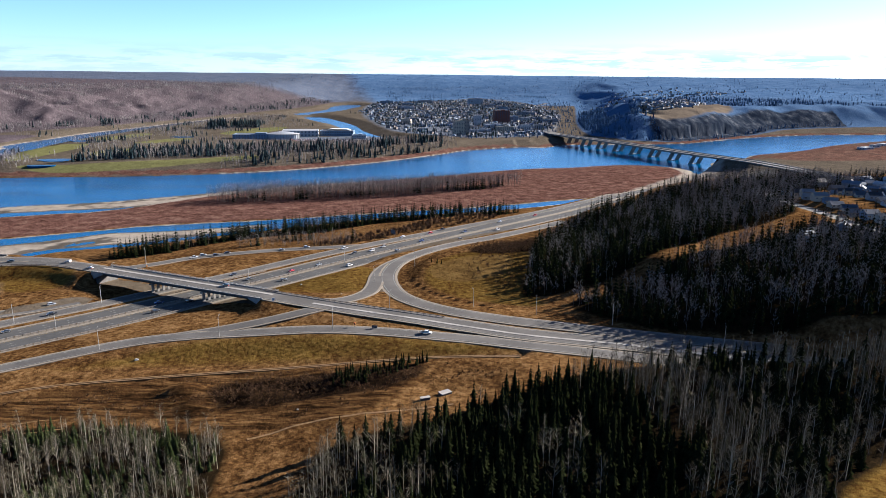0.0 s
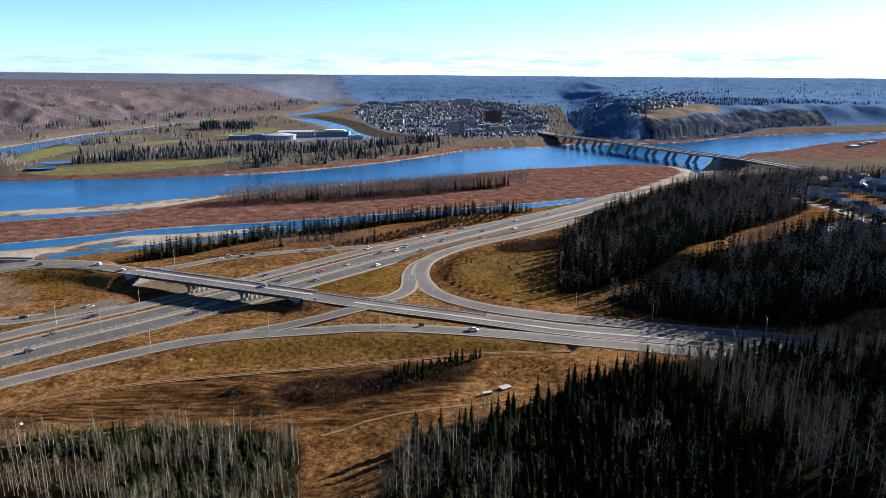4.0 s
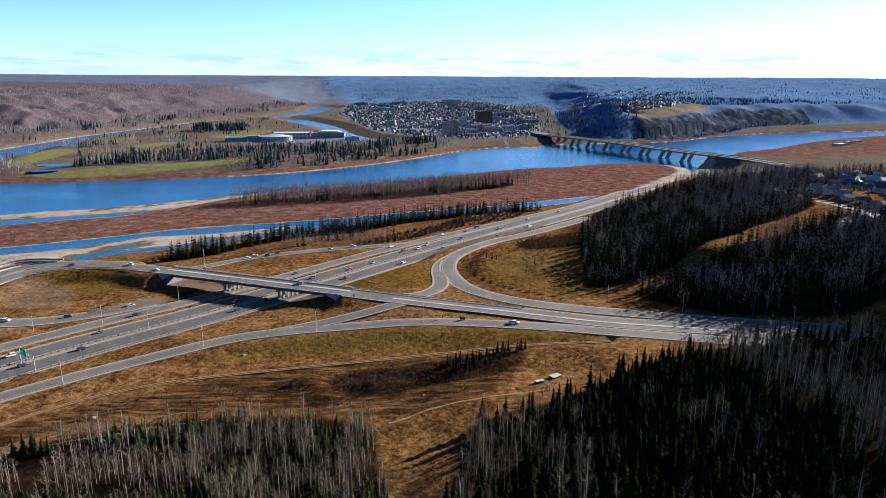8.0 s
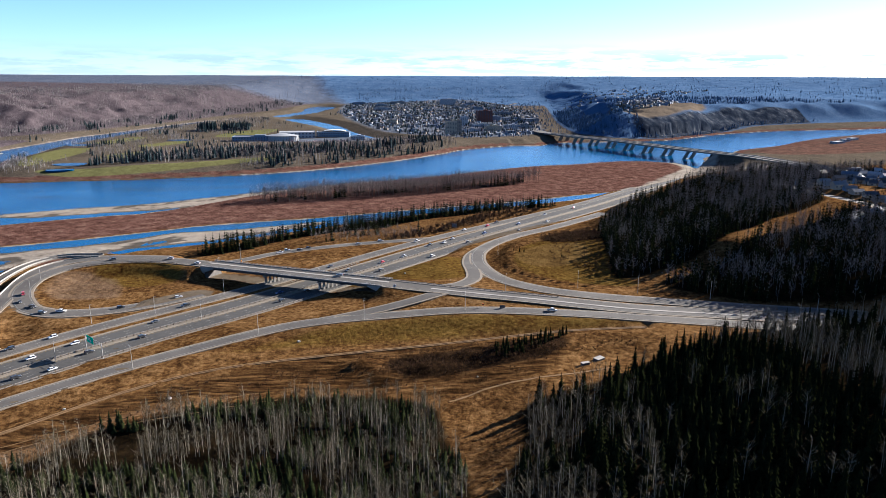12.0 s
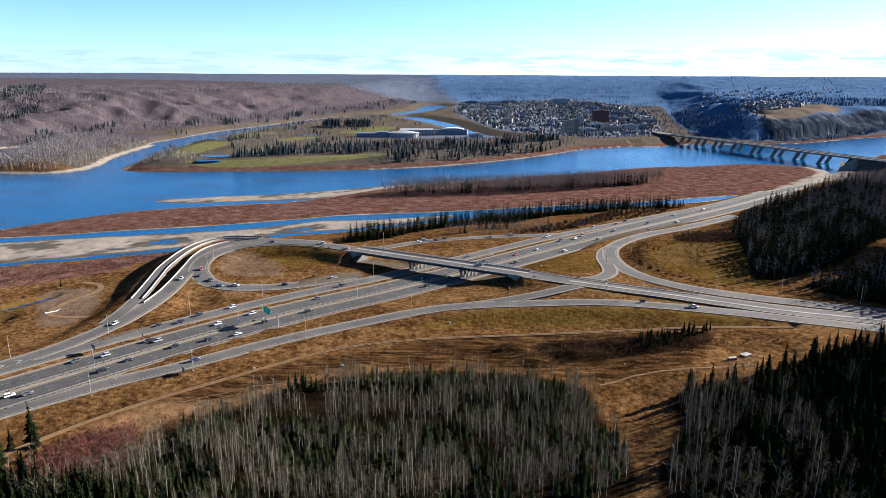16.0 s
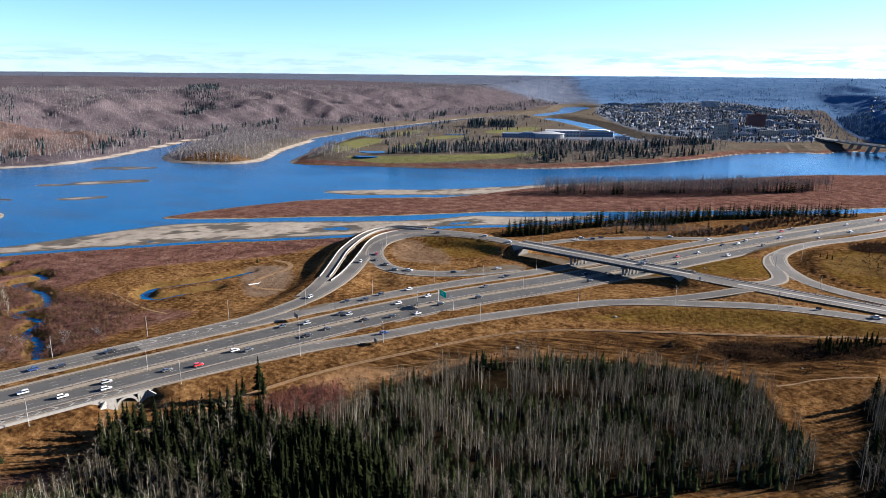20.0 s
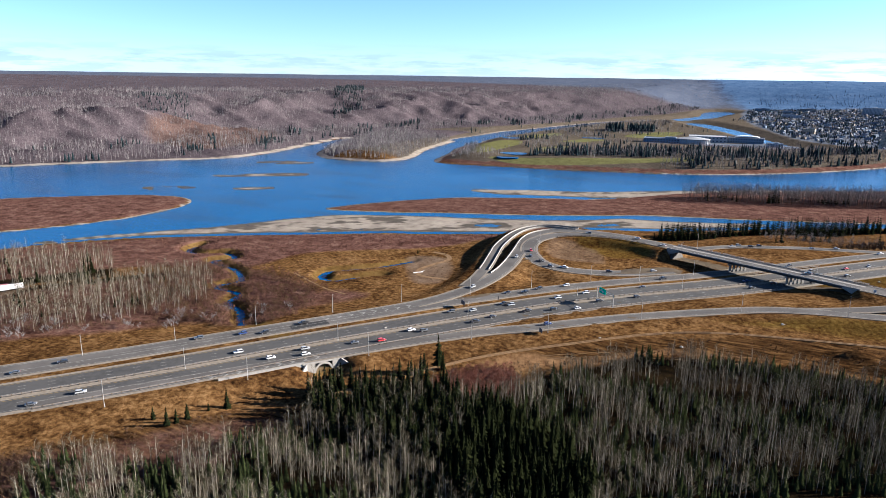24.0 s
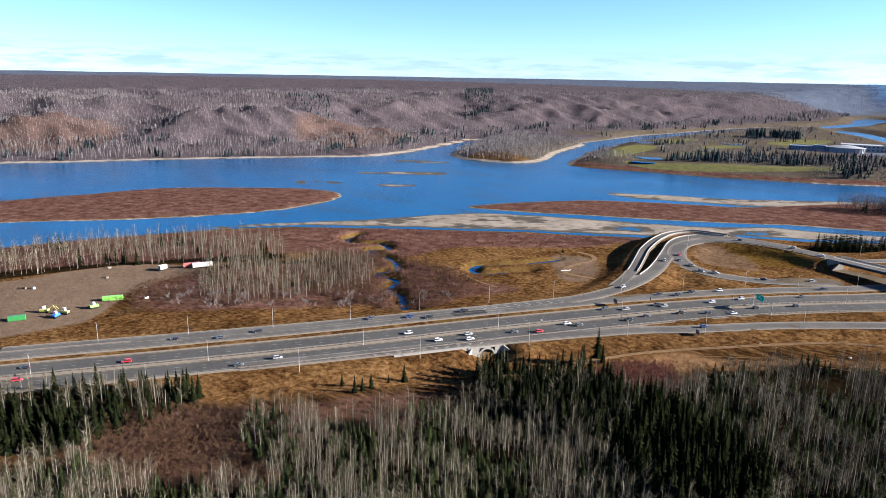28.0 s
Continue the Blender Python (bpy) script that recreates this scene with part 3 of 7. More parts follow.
CLEARED = [(460, 1750), (470, 1655), (540, 1640), (640, 1745), (770, 1880), (800, 2000), (740, 2180), (610, 2080), (500, 1900)]
HEATH = [(-278, 208), (-228, 250), (-176, 277), (-132, 296), (-85, 300), (-11, 300), (-30, 258), (-78, 241), (-117, 252), (-171, 249), (-207, 239), (-241, 212)]
DARK_SCRUB = [(-98, 288), (-56, 293), (-25, 300), (-6, 302), (-21, 281), (-60, 266), (-88, 263), (-102, 273)]
HOLLOW = [(-440, -18), (-424, 8), (-396, 26), (-382, 8), (-362, 2), (-346, -4), (-396, -42)]
DIRT_LOT = [(-720, 0), (-677, 38), (-668, 79), (-650, 122), (-612, 146), (-596, 138), (-597, 93), (-562, 43), (-561, 20), (-600, -60)]

x, y, z = XX.ravel(), YY.ravel(), ZZ.ravel()
r = sdf(x, y, RIVER)
isl = np.maximum(sdf(x, y, LEFT_ISLAND), sdf(x, y, RED_ISLAND))
MASKS = {}
sandy = np.where(isl > -25, np.clip(1 - isl / 5.0, 0, 1), 0)
sandy = np.maximum(sandy, np.clip(sdf(x, y, SAND_FLAT) / 6 + 0.9, 0, 1))
sandy = np.maximum(sandy, np.clip(sdf(x, y, SAND_BAR) / 6 + 0.9, 0, 1))
sandy = np.maximum(sandy, np.clip(sdf(x, y, MID_BAR) / 6 + 0.9, 0, 1))
sandy = np.maximum(sandy, np.clip(sdf(x, y, BAR_A) / 6 + 0.9, 0, 1))
for _p in (SHALLOW_A, SHALLOW_B):
    sandy = np.maximum(sandy, np.clip(sdf(x, y, _p) / 6 + 0.9, 0, 1))
sandy = np.maximum(sandy, np.where((r < 2) & (y > 300), np.clip(1 + (r + np.where(x < -690, 7, 1)) / np.where(x < -690, 9.0, 4.0), 0, 1) * ((x < -690) | (y > 1000)), 0))
sandy = np.maximum(sandy, blob(x, y, [(230, 850), (330, 925), (400, 1020), (470, 1150), (430, 1190), (370, 1130), (365, 1040), (300, 950)], 14))
sandy = np.maximum(sandy, 0.52 * np.clip(1.2 - np.abs(sdf(x, y, CW_LEFT)) / 16, 0, 1))
MASKS["sand"] = sandy
red = np.clip(isl / 10.0, 0, 1)
near_low = blob(x, y, [(-830, 60), (-740, 210), (-640, 320), (-545, 390), (-450, 440), (-350, 500), (-345, 470), (-395, 440), (-420, 400), (-500, 330), (-520, 270), (-600, 215), (-700, 60), (-800, -100)], 10)
MASKS["red"] = np.maximum(red, np.maximum(near_low, 0.75 * blob(x, y, [(-520, 270), (-430, 250), (-420, 190), (-440, 165), (-520, 170), (-560, 240)], 12)))
MASKS["red"] = np.maximum(MASKS["red"], 0.62 * blob(x, y, [(-610, 120), (-560, 62), (-500, 105), (-440, 178), (-392, 250), (-420, 262), (-450, 240), (-480, 250), (-560, 215)], 10))
MASKS["red"] = np.maximum(MASKS["red"], 0.55 * blob(x, y, [(-440, -30), (-425, 8), (-388, 50), (-352, 96), (-330, 100), (-330, 60), (-370, 5), (-400, -60)], 8))
MASKS["red"] = np.maximum(MASKS["red"], np.where((r < -4) & (r > -24) & (y > 850) & (z < 7) & (x > -760), 0.75, 0))
MASKS["red"] = np.maximum(MASKS["red"], 0.8 * blob(x, y, [(-298, 152), (-292, 175), (-270, 188), (-258, 160), (-266, 144), (-284, 143)], 6))
MASKS["red"] = np.maximum(MASKS["red"], 0.6 * blob(x, y, [(560, 1240), (700, 1370), (900, 1520), (1180, 1680), (1180, 1500), (800, 1200), (600, 1150)], 20))
MASKS["red"] = np.maximum(MASKS["red"], 0.7 * blob(x, y, HOLLOW, 5))
# Floor under the trees, darkened in colour to deepen their shade.
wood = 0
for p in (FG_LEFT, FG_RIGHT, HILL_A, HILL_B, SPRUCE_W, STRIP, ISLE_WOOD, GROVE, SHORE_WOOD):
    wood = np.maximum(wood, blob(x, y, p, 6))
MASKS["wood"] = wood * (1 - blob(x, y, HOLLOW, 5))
MASKS["golf"] = 0
for _p in FAIRWAYS:
    MASKS["golf"] = np.maximum(MASKS["golf"], blob(x, y, _p, 6))
MASKS["heath"] = 0.8 * blob(x, y, HEATH, 6)
for _p, _w in (([(-470, -60), (-448, -20), (-425, 12), (-388, 56), (-352, 104), (-328, 112), (-318, 98), (-335, 58), (-385, 4), (-410, -50)], 0.75),
               ([(-610, 70), (-560, 52), (-520, 84), (-470, 148), (-422, 212), (-396, 250), (-420, 256), (-470, 190), (-540, 118)], 0.62)):
    MASKS["heath"] = np.maximum(MASKS["heath"], _w * blob(x, y, _p, 6))
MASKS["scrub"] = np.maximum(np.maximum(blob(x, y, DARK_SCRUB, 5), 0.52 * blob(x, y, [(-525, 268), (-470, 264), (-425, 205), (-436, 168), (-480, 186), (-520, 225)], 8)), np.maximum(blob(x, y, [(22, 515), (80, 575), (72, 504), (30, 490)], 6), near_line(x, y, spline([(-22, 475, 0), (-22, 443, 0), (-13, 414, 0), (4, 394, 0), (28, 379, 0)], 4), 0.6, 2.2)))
MASKS["wet"] = sandy * np.clip((0.4 - z) / 0.3, 0, 1) * (z > -0.5)
MASKS["rust"] = np.maximum(blob(x, y, [(-1130, 820), (-1120, 960), (-1190, 1120), (-1330, 1150), (-1380, 1000), (-1290, 850)], 30, 30), blob(x, y, [(-1500, 330), (-1420, 480), (-1560, 620), (-1660, 420)], 30, 30))
dn = sdf_far(x, y, HILL_NORTH, FOOT_NORTH)
ds = sdf_far(x, y, HILL_SOUTH, FOOT_SOUTH)
MASKS["hill_n"] = np.maximum(np.clip(dn / 40 + 0.5, 0, 1), np.where((r < -3) & (x < -880) & (y > 100) & (y < 1500), 1.0, 0))
# South hill and valley head: their ground colour below has haze painted in.
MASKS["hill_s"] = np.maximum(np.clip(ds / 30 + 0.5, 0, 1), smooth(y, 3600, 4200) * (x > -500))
MASKS["dirt"] = np.maximum(np.maximum(blob(x, y, DIRT_LOT, 6), 0.5 * blob(x, y, [(-338, 431), (-325, 450), (-290, 438), (-270, 392), (-318, 388)], 8)), 0.6 * blob(x, y, [(-400, 375), (-372, 340), (-365, 300), (-385, 290), (-410, 320), (-430, 360)], 8))
MASKS["lush"] = np.maximum(np.maximum(0.62 * blob(x, y, [(-190, 298), (-120, 335), (-20, 335), (40, 312), (-60, 306), (-140, 302)], 8), blob(x, y, [(92, 150), (112, 182), (150, 212), (225, 250), (260, 150), (140, 110), (100, 120)], 5)),
                           np.maximum(blob(x, y, [(-312, 458), (-262, 455), (-246, 432), (-270, 412), (-300, 430)], 8) + blob(x, y, [(-70, 470), (-30, 455), (-50, 410), (-105, 405), (-150, 425), (-100, 455)], 8), blob(x, y, [(0, 480), (45, 510), (70, 470), (50, 420), (60, 385), (10, 395), (-12, 430)], 8)))
road_side = 0
for line, w in ROADS[:10]:
    road_side = np.maximum(road_side, near_line(x, y, line, w / 2 + 0.3, w / 2 + 3.0))
MASKS["gravel"] = road_side
MASKS["reed"] = np.maximum(blob(x, y, [(-8, 462), (19, 485), (50, 483), (44, 447), (17, 424), (-6, 432)], 5), np.maximum(near_line(x, y, STREAM, 4.0, 11.0), near_line(x, y, OXBOW, 4.0, 12.0)))
TOWN = [(-60, 1575), (60, 1490), (230, 1545), (320, 1600), (372, 1985), (482, 2606), (610, 3400), (520, 3950), (-330, 3900), (-250, 3000), (-330, 2600), (-200, 2050)]
MASKS["flats"] = smooth(y, 900, 1000) * (r < 0)
TOWN_IN = [(-90, 1640), (0, 1585), (60, 1530), (215, 1590), (285, 1785), (340, 2100), (420, 2600), (400, 3400), (200, 3600), (-93, 3490), (-330, 3350), (-290, 2480), (-170, 1850)]
MASKS["town"] = np.maximum(blob(x, y, TOWN_IN, 30, 60), blob(x, y, [(-430, 1425), (-300, 1412), (-160, 1425), (-130, 1500), (-200, 1540), (-300, 1500), (-420, 1470)], 10))
MASKS["straw"] = 0
MASKS["straw"] = np.maximum(MASKS["straw"], blob(x, y, [(-285, 190), (-250, 225), (-205, 258), (-160, 276), (-130, 280), (-140, 262), (-200, 240), (-250, 200), (-290, 172)], 7), 0.45 * blob(x, y, [(-70, 258), (-20, 264), (10, 282), (50, 300), (30, 306), (-20, 290), (-75, 270)], 6))
# Distance masks for the haze tint put into the ground colour.
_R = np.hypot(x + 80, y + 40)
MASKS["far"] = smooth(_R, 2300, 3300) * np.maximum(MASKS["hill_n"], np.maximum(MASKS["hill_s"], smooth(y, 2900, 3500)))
MASKS["cleared"] = np.maximum(blob(x, y, CLEARED, 20, 40), 0.6 * near_line(x, y, VALLEY_ROAD[VALLEY_ROAD[:, 1] > 2400], 8.0, 24.0))
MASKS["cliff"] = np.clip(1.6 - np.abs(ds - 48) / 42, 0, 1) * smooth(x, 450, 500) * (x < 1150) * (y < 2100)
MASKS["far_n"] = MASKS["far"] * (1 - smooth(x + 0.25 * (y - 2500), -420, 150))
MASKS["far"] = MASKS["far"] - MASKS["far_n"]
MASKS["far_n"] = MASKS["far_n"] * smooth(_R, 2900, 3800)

nx, ny = len(GX), len(GY)
_i = np.arange((ny - 1) * nx).reshape(ny - 1, nx)[:, :-1].ravel()
QUADS = np.stack([_i, _i + 1, _i + nx + 1, _i + nx], 1)


def ground_material():
    m = bpy.data.materials.new("ground")
    m.use_nodes = True
    nt = m.node_tree
    b = nt.nodes["Principled BSDF"]
    b.inputs["Roughness"].default_value = 0.95
    b.inputs["Specular IOR Level"].default_value = 0.0
    geo = nt.nodes.new("ShaderNodeNewGeometry")

    def noise_node(scale, detail=6, rough=0.6):
        n = nt.nodes.new("ShaderNodeTexNoise")
        n.inputs["Scale"].default_value, n.inputs["Detail"].default_value, n.inputs["Roughness"].default_value = scale, detail, rough
        nt.links.new(geo.outputs["Position"], n.inputs["Vector"])
        return n.outputs["Fac"]

    def ramp(fac, *stops):
        rr = nt.nodes.new("ShaderNodeValToRGB")
        els = rr.color_ramp.elements
        while len(els) < len(stops):
            els.new(0.5)
        for i, (pos, c) in enumerate(stops):
            els[i].position, els[i].color = pos, (*c, 1)
        nt.links.new(fac, rr.inputs[0])
        return rr.outputs[0]

    fine, mid, big, huge = noise_node(0.34, 8, 0.72), noise_node(0.09, 6), noise_node(0.018, 5), noise_node(0.004, 4)

    def mixed(f1, f2, w):
        a = nt.nodes.new("ShaderNodeMix")
        a.inputs[0].default_value = w
        nt.links.new(f1, a.inputs[2])
        nt.links.new(f2, a.inputs[3])
        return a.outputs[0]

    fm = mixed(fine, mid, 0.5)
    mb = mixed(mid, big, 0.5)
    fb = mixed(fine, mb, 0.42)
    hm = mixed(mid, huge, 0.4)

    def over(base, name, colour, lo=0.35, hi=0.65, ragged=0.5):
        at = nt.nodes.new("ShaderNodeAttribute")
        at.attribute_name = name
        ma = nt.nodes.new("ShaderNodeMath")
        ma.operation = "MULTIPLY_ADD"
        sb = nt.nodes.new("ShaderNodeMath")
        sb.operation = "SUBTRACT"
        sb.inputs[1].default_value = 0.5
        nt.links.new(mb, sb.inputs[0])
        ma.inputs[1].default_value = ragged
        nt.links.new(sb.outputs[0], ma.inputs[0])
        nt.links.new(at.outputs["Fac"], ma.inputs[2])
        mr = nt.nodes.new("ShaderNodeMapRange")
        mr.inputs[1].default_value, mr.inputs[2].default_value = lo, hi
        nt.links.new(ma.outputs[0], mr.inputs[0])
        mx = nt.nodes.new("ShaderNodeMixRGB")
        nt.links.new(mr.outputs[0], mx.inputs[0])
        nt.links.new(base, mx.inputs[1])
        nt.links.new(colour, mx.inputs[2])
        return mx.outputs[0]

    stretch = nt.nodes.new("ShaderNodeMapping")
    stretch.inputs["Scale"].default_value = (0.05, 0.05, 0.006)
    nt.links.new(geo.outputs["Position"], stretch.inputs["Vector"])
    streak_n = nt.nodes.new("ShaderNodeTexNoise")
    streak_n.inputs["Scale"].default_value, streak_n.inputs["Detail"].default_value, streak_n.inputs["Roughness"].default_value = 1.0, 5, 0.65
    nt.links.new(stretch.outputs[0], streak_n.inputs["Vector"])
    streak = streak_n.outputs["Fac"]
    furrow_m = nt.nodes.new("ShaderNodeMapping")
    furrow_m.inputs["Rotation"].default_value = (0, 0, radians(-20))
    furrow_m.inputs["Scale"].default_value = (0.06, 0.42, 0.3)
    nt.links.new(geo.outputs["Position"], furrow_m.inputs["Vector"])
    furrow_n = nt.nodes.new("ShaderNodeTexNoise")
    furrow_n.inputs["Scale"].default_value, furrow_n.inputs["Detail"].default_value, furrow_n.inputs["Roughness"].default_value = 1.0, 6, 0.68
    nt.links.new(furrow_m.outputs[0], furrow_n.inputs["Vector"])
    furrow = mixed(furrow_n.outputs["Fac"], fm, 0.35)
    dry = ramp(fb, (0.37, (0.0078, 0.0040, 0.0019)), (0.435, (0.0230, 0.0115, 0.0044)), (0.5, (0.0490, 0.0262, 0.0096)), (0.56, (0.0830, 0.0475, 0.0185)), (0.64, (0.1280, 0.0790, 0.0350)))
    col = over(dry, "lush", ramp(fb, (0.37, (0.012, 0.006, 0.0022)), (0.44, (0.03, 0.0155, 0.0042)), (0.5, (0.045, 0.027, 0.0065)), (0.57, (0.066, 0.042, 0.0105)), (0.64, (0.09, 0.056, 0.017))))
    col = over(col, "straw", ramp(fb, (0.3, (0.032, 0.017, 0.007)), (0.45, (0.075, 0.043, 0.02)), (0.6, (0.125, 0.078, 0.038))), 0.3, 0.75, 0.9)
    col = over(col, "heath", ramp(furrow, (0.37, (0.0040, 0.0023, 0.0012)), (0.45, (0.0130, 0.0068, 0.0029)), (0.52, (0.0340, 0.0180, 0.0070)), (0.60, (0.0680, 0.0385, 0.0150)), (0.69, (0.1120, 0.0680, 0.0290))), 0.3, 0.7, 0.9)
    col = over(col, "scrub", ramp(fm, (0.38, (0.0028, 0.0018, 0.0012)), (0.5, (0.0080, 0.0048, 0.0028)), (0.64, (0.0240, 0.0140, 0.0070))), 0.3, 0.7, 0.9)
    col = over(col, "flats", ramp(fb, (0.36, (0.022, 0.0185, 0.0145)), (0.5, (0.046, 0.0385, 0.0290)), (0.64, (0.080, 0.068, 0.052))))
    col = over(col, "hill_n", ramp(fb, (0.36, (0.0155, 0.0130, 0.0150)), (0.47, (0.0340, 0.0280, 0.0315)), (0.56, (0.0530, 0.0440, 0.0480)), (0.66, (0.0780, 0.0660, 0.0680))))
    col = over(col, "rust", ramp(fb, (0.36, (0.020, 0.0130, 0.012)), (0.5, (0.046, 0.031, 0.027)), (0.66, (0.080, 0.058, 0.050))), 0.3, 0.75, 0.9)
    # Haze painted as blue into the next three ground colours.
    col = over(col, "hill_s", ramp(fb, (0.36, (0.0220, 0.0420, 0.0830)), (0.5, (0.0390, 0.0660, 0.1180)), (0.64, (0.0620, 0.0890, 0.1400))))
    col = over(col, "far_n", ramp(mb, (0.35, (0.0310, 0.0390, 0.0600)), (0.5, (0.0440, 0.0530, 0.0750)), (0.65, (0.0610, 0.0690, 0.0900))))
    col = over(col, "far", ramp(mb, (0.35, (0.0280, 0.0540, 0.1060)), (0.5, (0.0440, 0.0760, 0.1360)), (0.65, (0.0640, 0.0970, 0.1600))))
    col = over(col, "cleared", ramp(mb, (0.3, (0.048, 0.040, 0.032)), (0.7, (0.088, 0.072, 0.054))))
    col = over(col, "town", ramp(mb, (0.3, (0.036, 0.042, 0.054)), (0.5, (0.058, 0.066, 0.082)), (0.7, (0.088, 0.095, 0.110))))
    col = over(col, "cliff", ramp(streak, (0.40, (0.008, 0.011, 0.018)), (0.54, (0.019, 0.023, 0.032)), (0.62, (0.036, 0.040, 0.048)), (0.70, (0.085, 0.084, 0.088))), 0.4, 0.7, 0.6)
    # Near-black floor: the shade beneath the trees is part of this colour.
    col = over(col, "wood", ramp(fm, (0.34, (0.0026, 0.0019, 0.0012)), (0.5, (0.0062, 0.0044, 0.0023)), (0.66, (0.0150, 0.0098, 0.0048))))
    col = over(col, "red", ramp(fm, (0.34, (0.0150, 0.0080, 0.0066)), (0.46, (0.0400, 0.0205, 0.0160)), (0.54, (0.0620, 0.0340, 0.0260)), (0.66, (0.1050, 0.0680, 0.0520))))
    col = over(col, "reed", ramp(fm, (0.35, (0.028, 0.01568, 0.0056)), (0.5, (0.056, 0.03472, 0.0112)), (0.65, (0.084, 0.05488, 0.0196))), 0.45, 0.8, 0.9)
    col = over(col, "golf", ramp(fm, (0.35, (0.045, 0.046, 0.017)), (0.65, (0.090, 0.088, 0.036))))
    col = over(col, "dirt", ramp(fb, (0.3, (0.045, 0.031, 0.021)), (0.5, (0.075, 0.054, 0.037)), (0.7, (0.105, 0.08, 0.056))))
    col = over(col, "sand", ramp(mb, (0.36, (0.06, 0.052, 0.043)), (0.43, (0.112, 0.098, 0.082)), (0.52, (0.142, 0.126, 0.105)), (0.64, (0.172, 0.154, 0.13))), 0.35, 0.6, 0.7)
    col = over(col, "wet", ramp(mb, (0.3, (0.030, 0.027, 0.023)), (0.7, (0.060, 0.053, 0.045))), 0.45, 0.8, 0.5)
    col = over(col, "gravel", ramp(fm, (0.3, (0.0392, 0.03136, 0.0224)), (0.7, (0.0728, 0.06048, 0.0448))), 0.4, 0.8, 0.9)
    nt.links.new(col, b.inputs["Base Color"])
    bp = nt.nodes.new("ShaderNodeBump")
    bp.inputs["Strength"].default_value, bp.inputs["Distance"].default_value = 1.0, 1.3
    nt.links.new(fm, bp.inputs["Height"])
    nt.links.new(bp.outputs[0], b.inputs["Normal"])
    return m


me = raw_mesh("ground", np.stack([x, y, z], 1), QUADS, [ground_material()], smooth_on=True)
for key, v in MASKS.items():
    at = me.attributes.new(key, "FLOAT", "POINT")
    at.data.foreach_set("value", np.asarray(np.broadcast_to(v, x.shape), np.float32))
ground = tagged(new("ground", me), "valley floor and hillsides with dry autumn grass, sand and red willow", "ground", kind="structure")


# ---- water ----
def water_material():
    m = bpy.data.materials.new("river_water")
    m.use_nodes = True
    nt = m.node_tree
    b = nt.nodes["Principled BSDF"]
    b.inputs["Base Color"].default_value = (0.0004, 0.034, 0.100, 1)
    b.inputs["Roughness"].default_value = 0.14
    b.inputs["IOR"].default_value = 1.333
    b.inputs["Specular IOR Level"].default_value = 0.15
    geo = nt.nodes.new("ShaderNodeNewGeometry")
    mp = nt.nodes.new("ShaderNodeMapping")
    mp.inputs["Scale"].default_value = (1.0, 1.0, 1.0)
    nt.links.new(geo.outputs["Position"], mp.inputs["Vector"])
    n = nt.nodes.new("ShaderNodeTexNoise")
    n.inputs["Scale"].default_value, n.inputs["Detail"].default_value = 0.35, 4
    nt.links.new(mp.outputs[0], n.inputs["Vector"])
    n2 = nt.nodes.new("ShaderNodeTexNoise")
    n2.inputs["Scale"].default_value, n2.inputs["Detail"].default_value = 0.012, 4
    nt.links.new(mp.outputs[0], n2.inputs["Vector"])
    mr = nt.nodes.new("ShaderNodeMapRange")
    mr.inputs[1].default_value, mr.inputs[2].default_value, mr.inputs[3].default_value, mr.inputs[4].default_value = 0.4, 0.65, 0.45, 0.9
    nt.links.new(n2.outputs["Fac"], mr.inputs[0])
    bp = nt.nodes.new("ShaderNodeBump")
    bp.inputs["Distance"].default_value = 0.5
    nt.links.new(mr.outputs[0], bp.inputs["Strength"])
    nt.links.new(n.outputs["Fac"], bp.inputs["Height"])
    nt.links.new(bp.outputs[0], b.inputs["Normal"])
    # darker streaks in the base colour, drawn out along the current
    mp2 = nt.nodes.new("ShaderNodeMapping")
    mp2.inputs["Rotation"].default_value = (0, 0, radians(-38))
    mp2.inputs["Scale"].default_value = (0.007, 0.03, 1.0)
    nt.links.new(geo.outputs["Position"], mp2.inputs["Vector"])
    n4 = nt.nodes.new("ShaderNodeTexNoise")
    n4.inputs["Scale"].default_value, n4.inputs["Detail"].default_value, n4.inputs["Distortion"].default_value = 1.0, 5, 0.6
    nt.links.new(mp2.outputs[0], n4.inputs["Vector"])
    r4 = nt.nodes.new("ShaderNodeValToRGB")
    r4.color_ramp.elements[0].position, r4.color_ramp.elements[1].position = 0.5, 0.72
    r4.color_ramp.elements[0].color, r4.color_ramp.elements[1].color = (0.0004, 0.034, 0.100, 1), (0.005, 0.019, 0.046, 1)
    nt.links.new(n4.outputs["Fac"], r4.inputs[0])
    nt.links.new(r4.outputs[0], b.inputs["Base Color"])
    return m


WATER = water_material()
wx, wy = axis([(-2200, 200), (2600, 1)]), axis([(-1000, 200), (4000, 1)])
wX, wY = np.meshgrid(wx, wy)
_j = np.arange((len(wy) - 1) * len(wx)).reshape(len(wy) - 1, len(wx))[:, :-1].ravel()
me = raw_mesh("water", np.stack([wX.ravel(), wY.ravel(), np.zeros(wX.size)], 1), np.stack([_j, _j + 1, _j + len(wx) + 1, _j + len(wx)], 1), [WATER])
tagged(new("river", me), "wide blue river with smooth rippled water between sand bars", "water", kind="structure")

# ---- roads ----
def part(name, me_or_bm, material, parent, label=""):
    """Links a mesh or bmesh as one object under a thing or a part."""
    if isinstance(me_or_bm, bmesh.types.BMesh):
        me = bpy.data.meshes.new(name)
        me_or_bm.to_mesh(me)
        me_or_bm.free()
    else:
        me = me_or_bm
    if material and not me.materials:
        me.materials.append(material)
    ob = new(name, me)
    ob.parent = parent
    if label:
        ob["label"] = label
    return ob


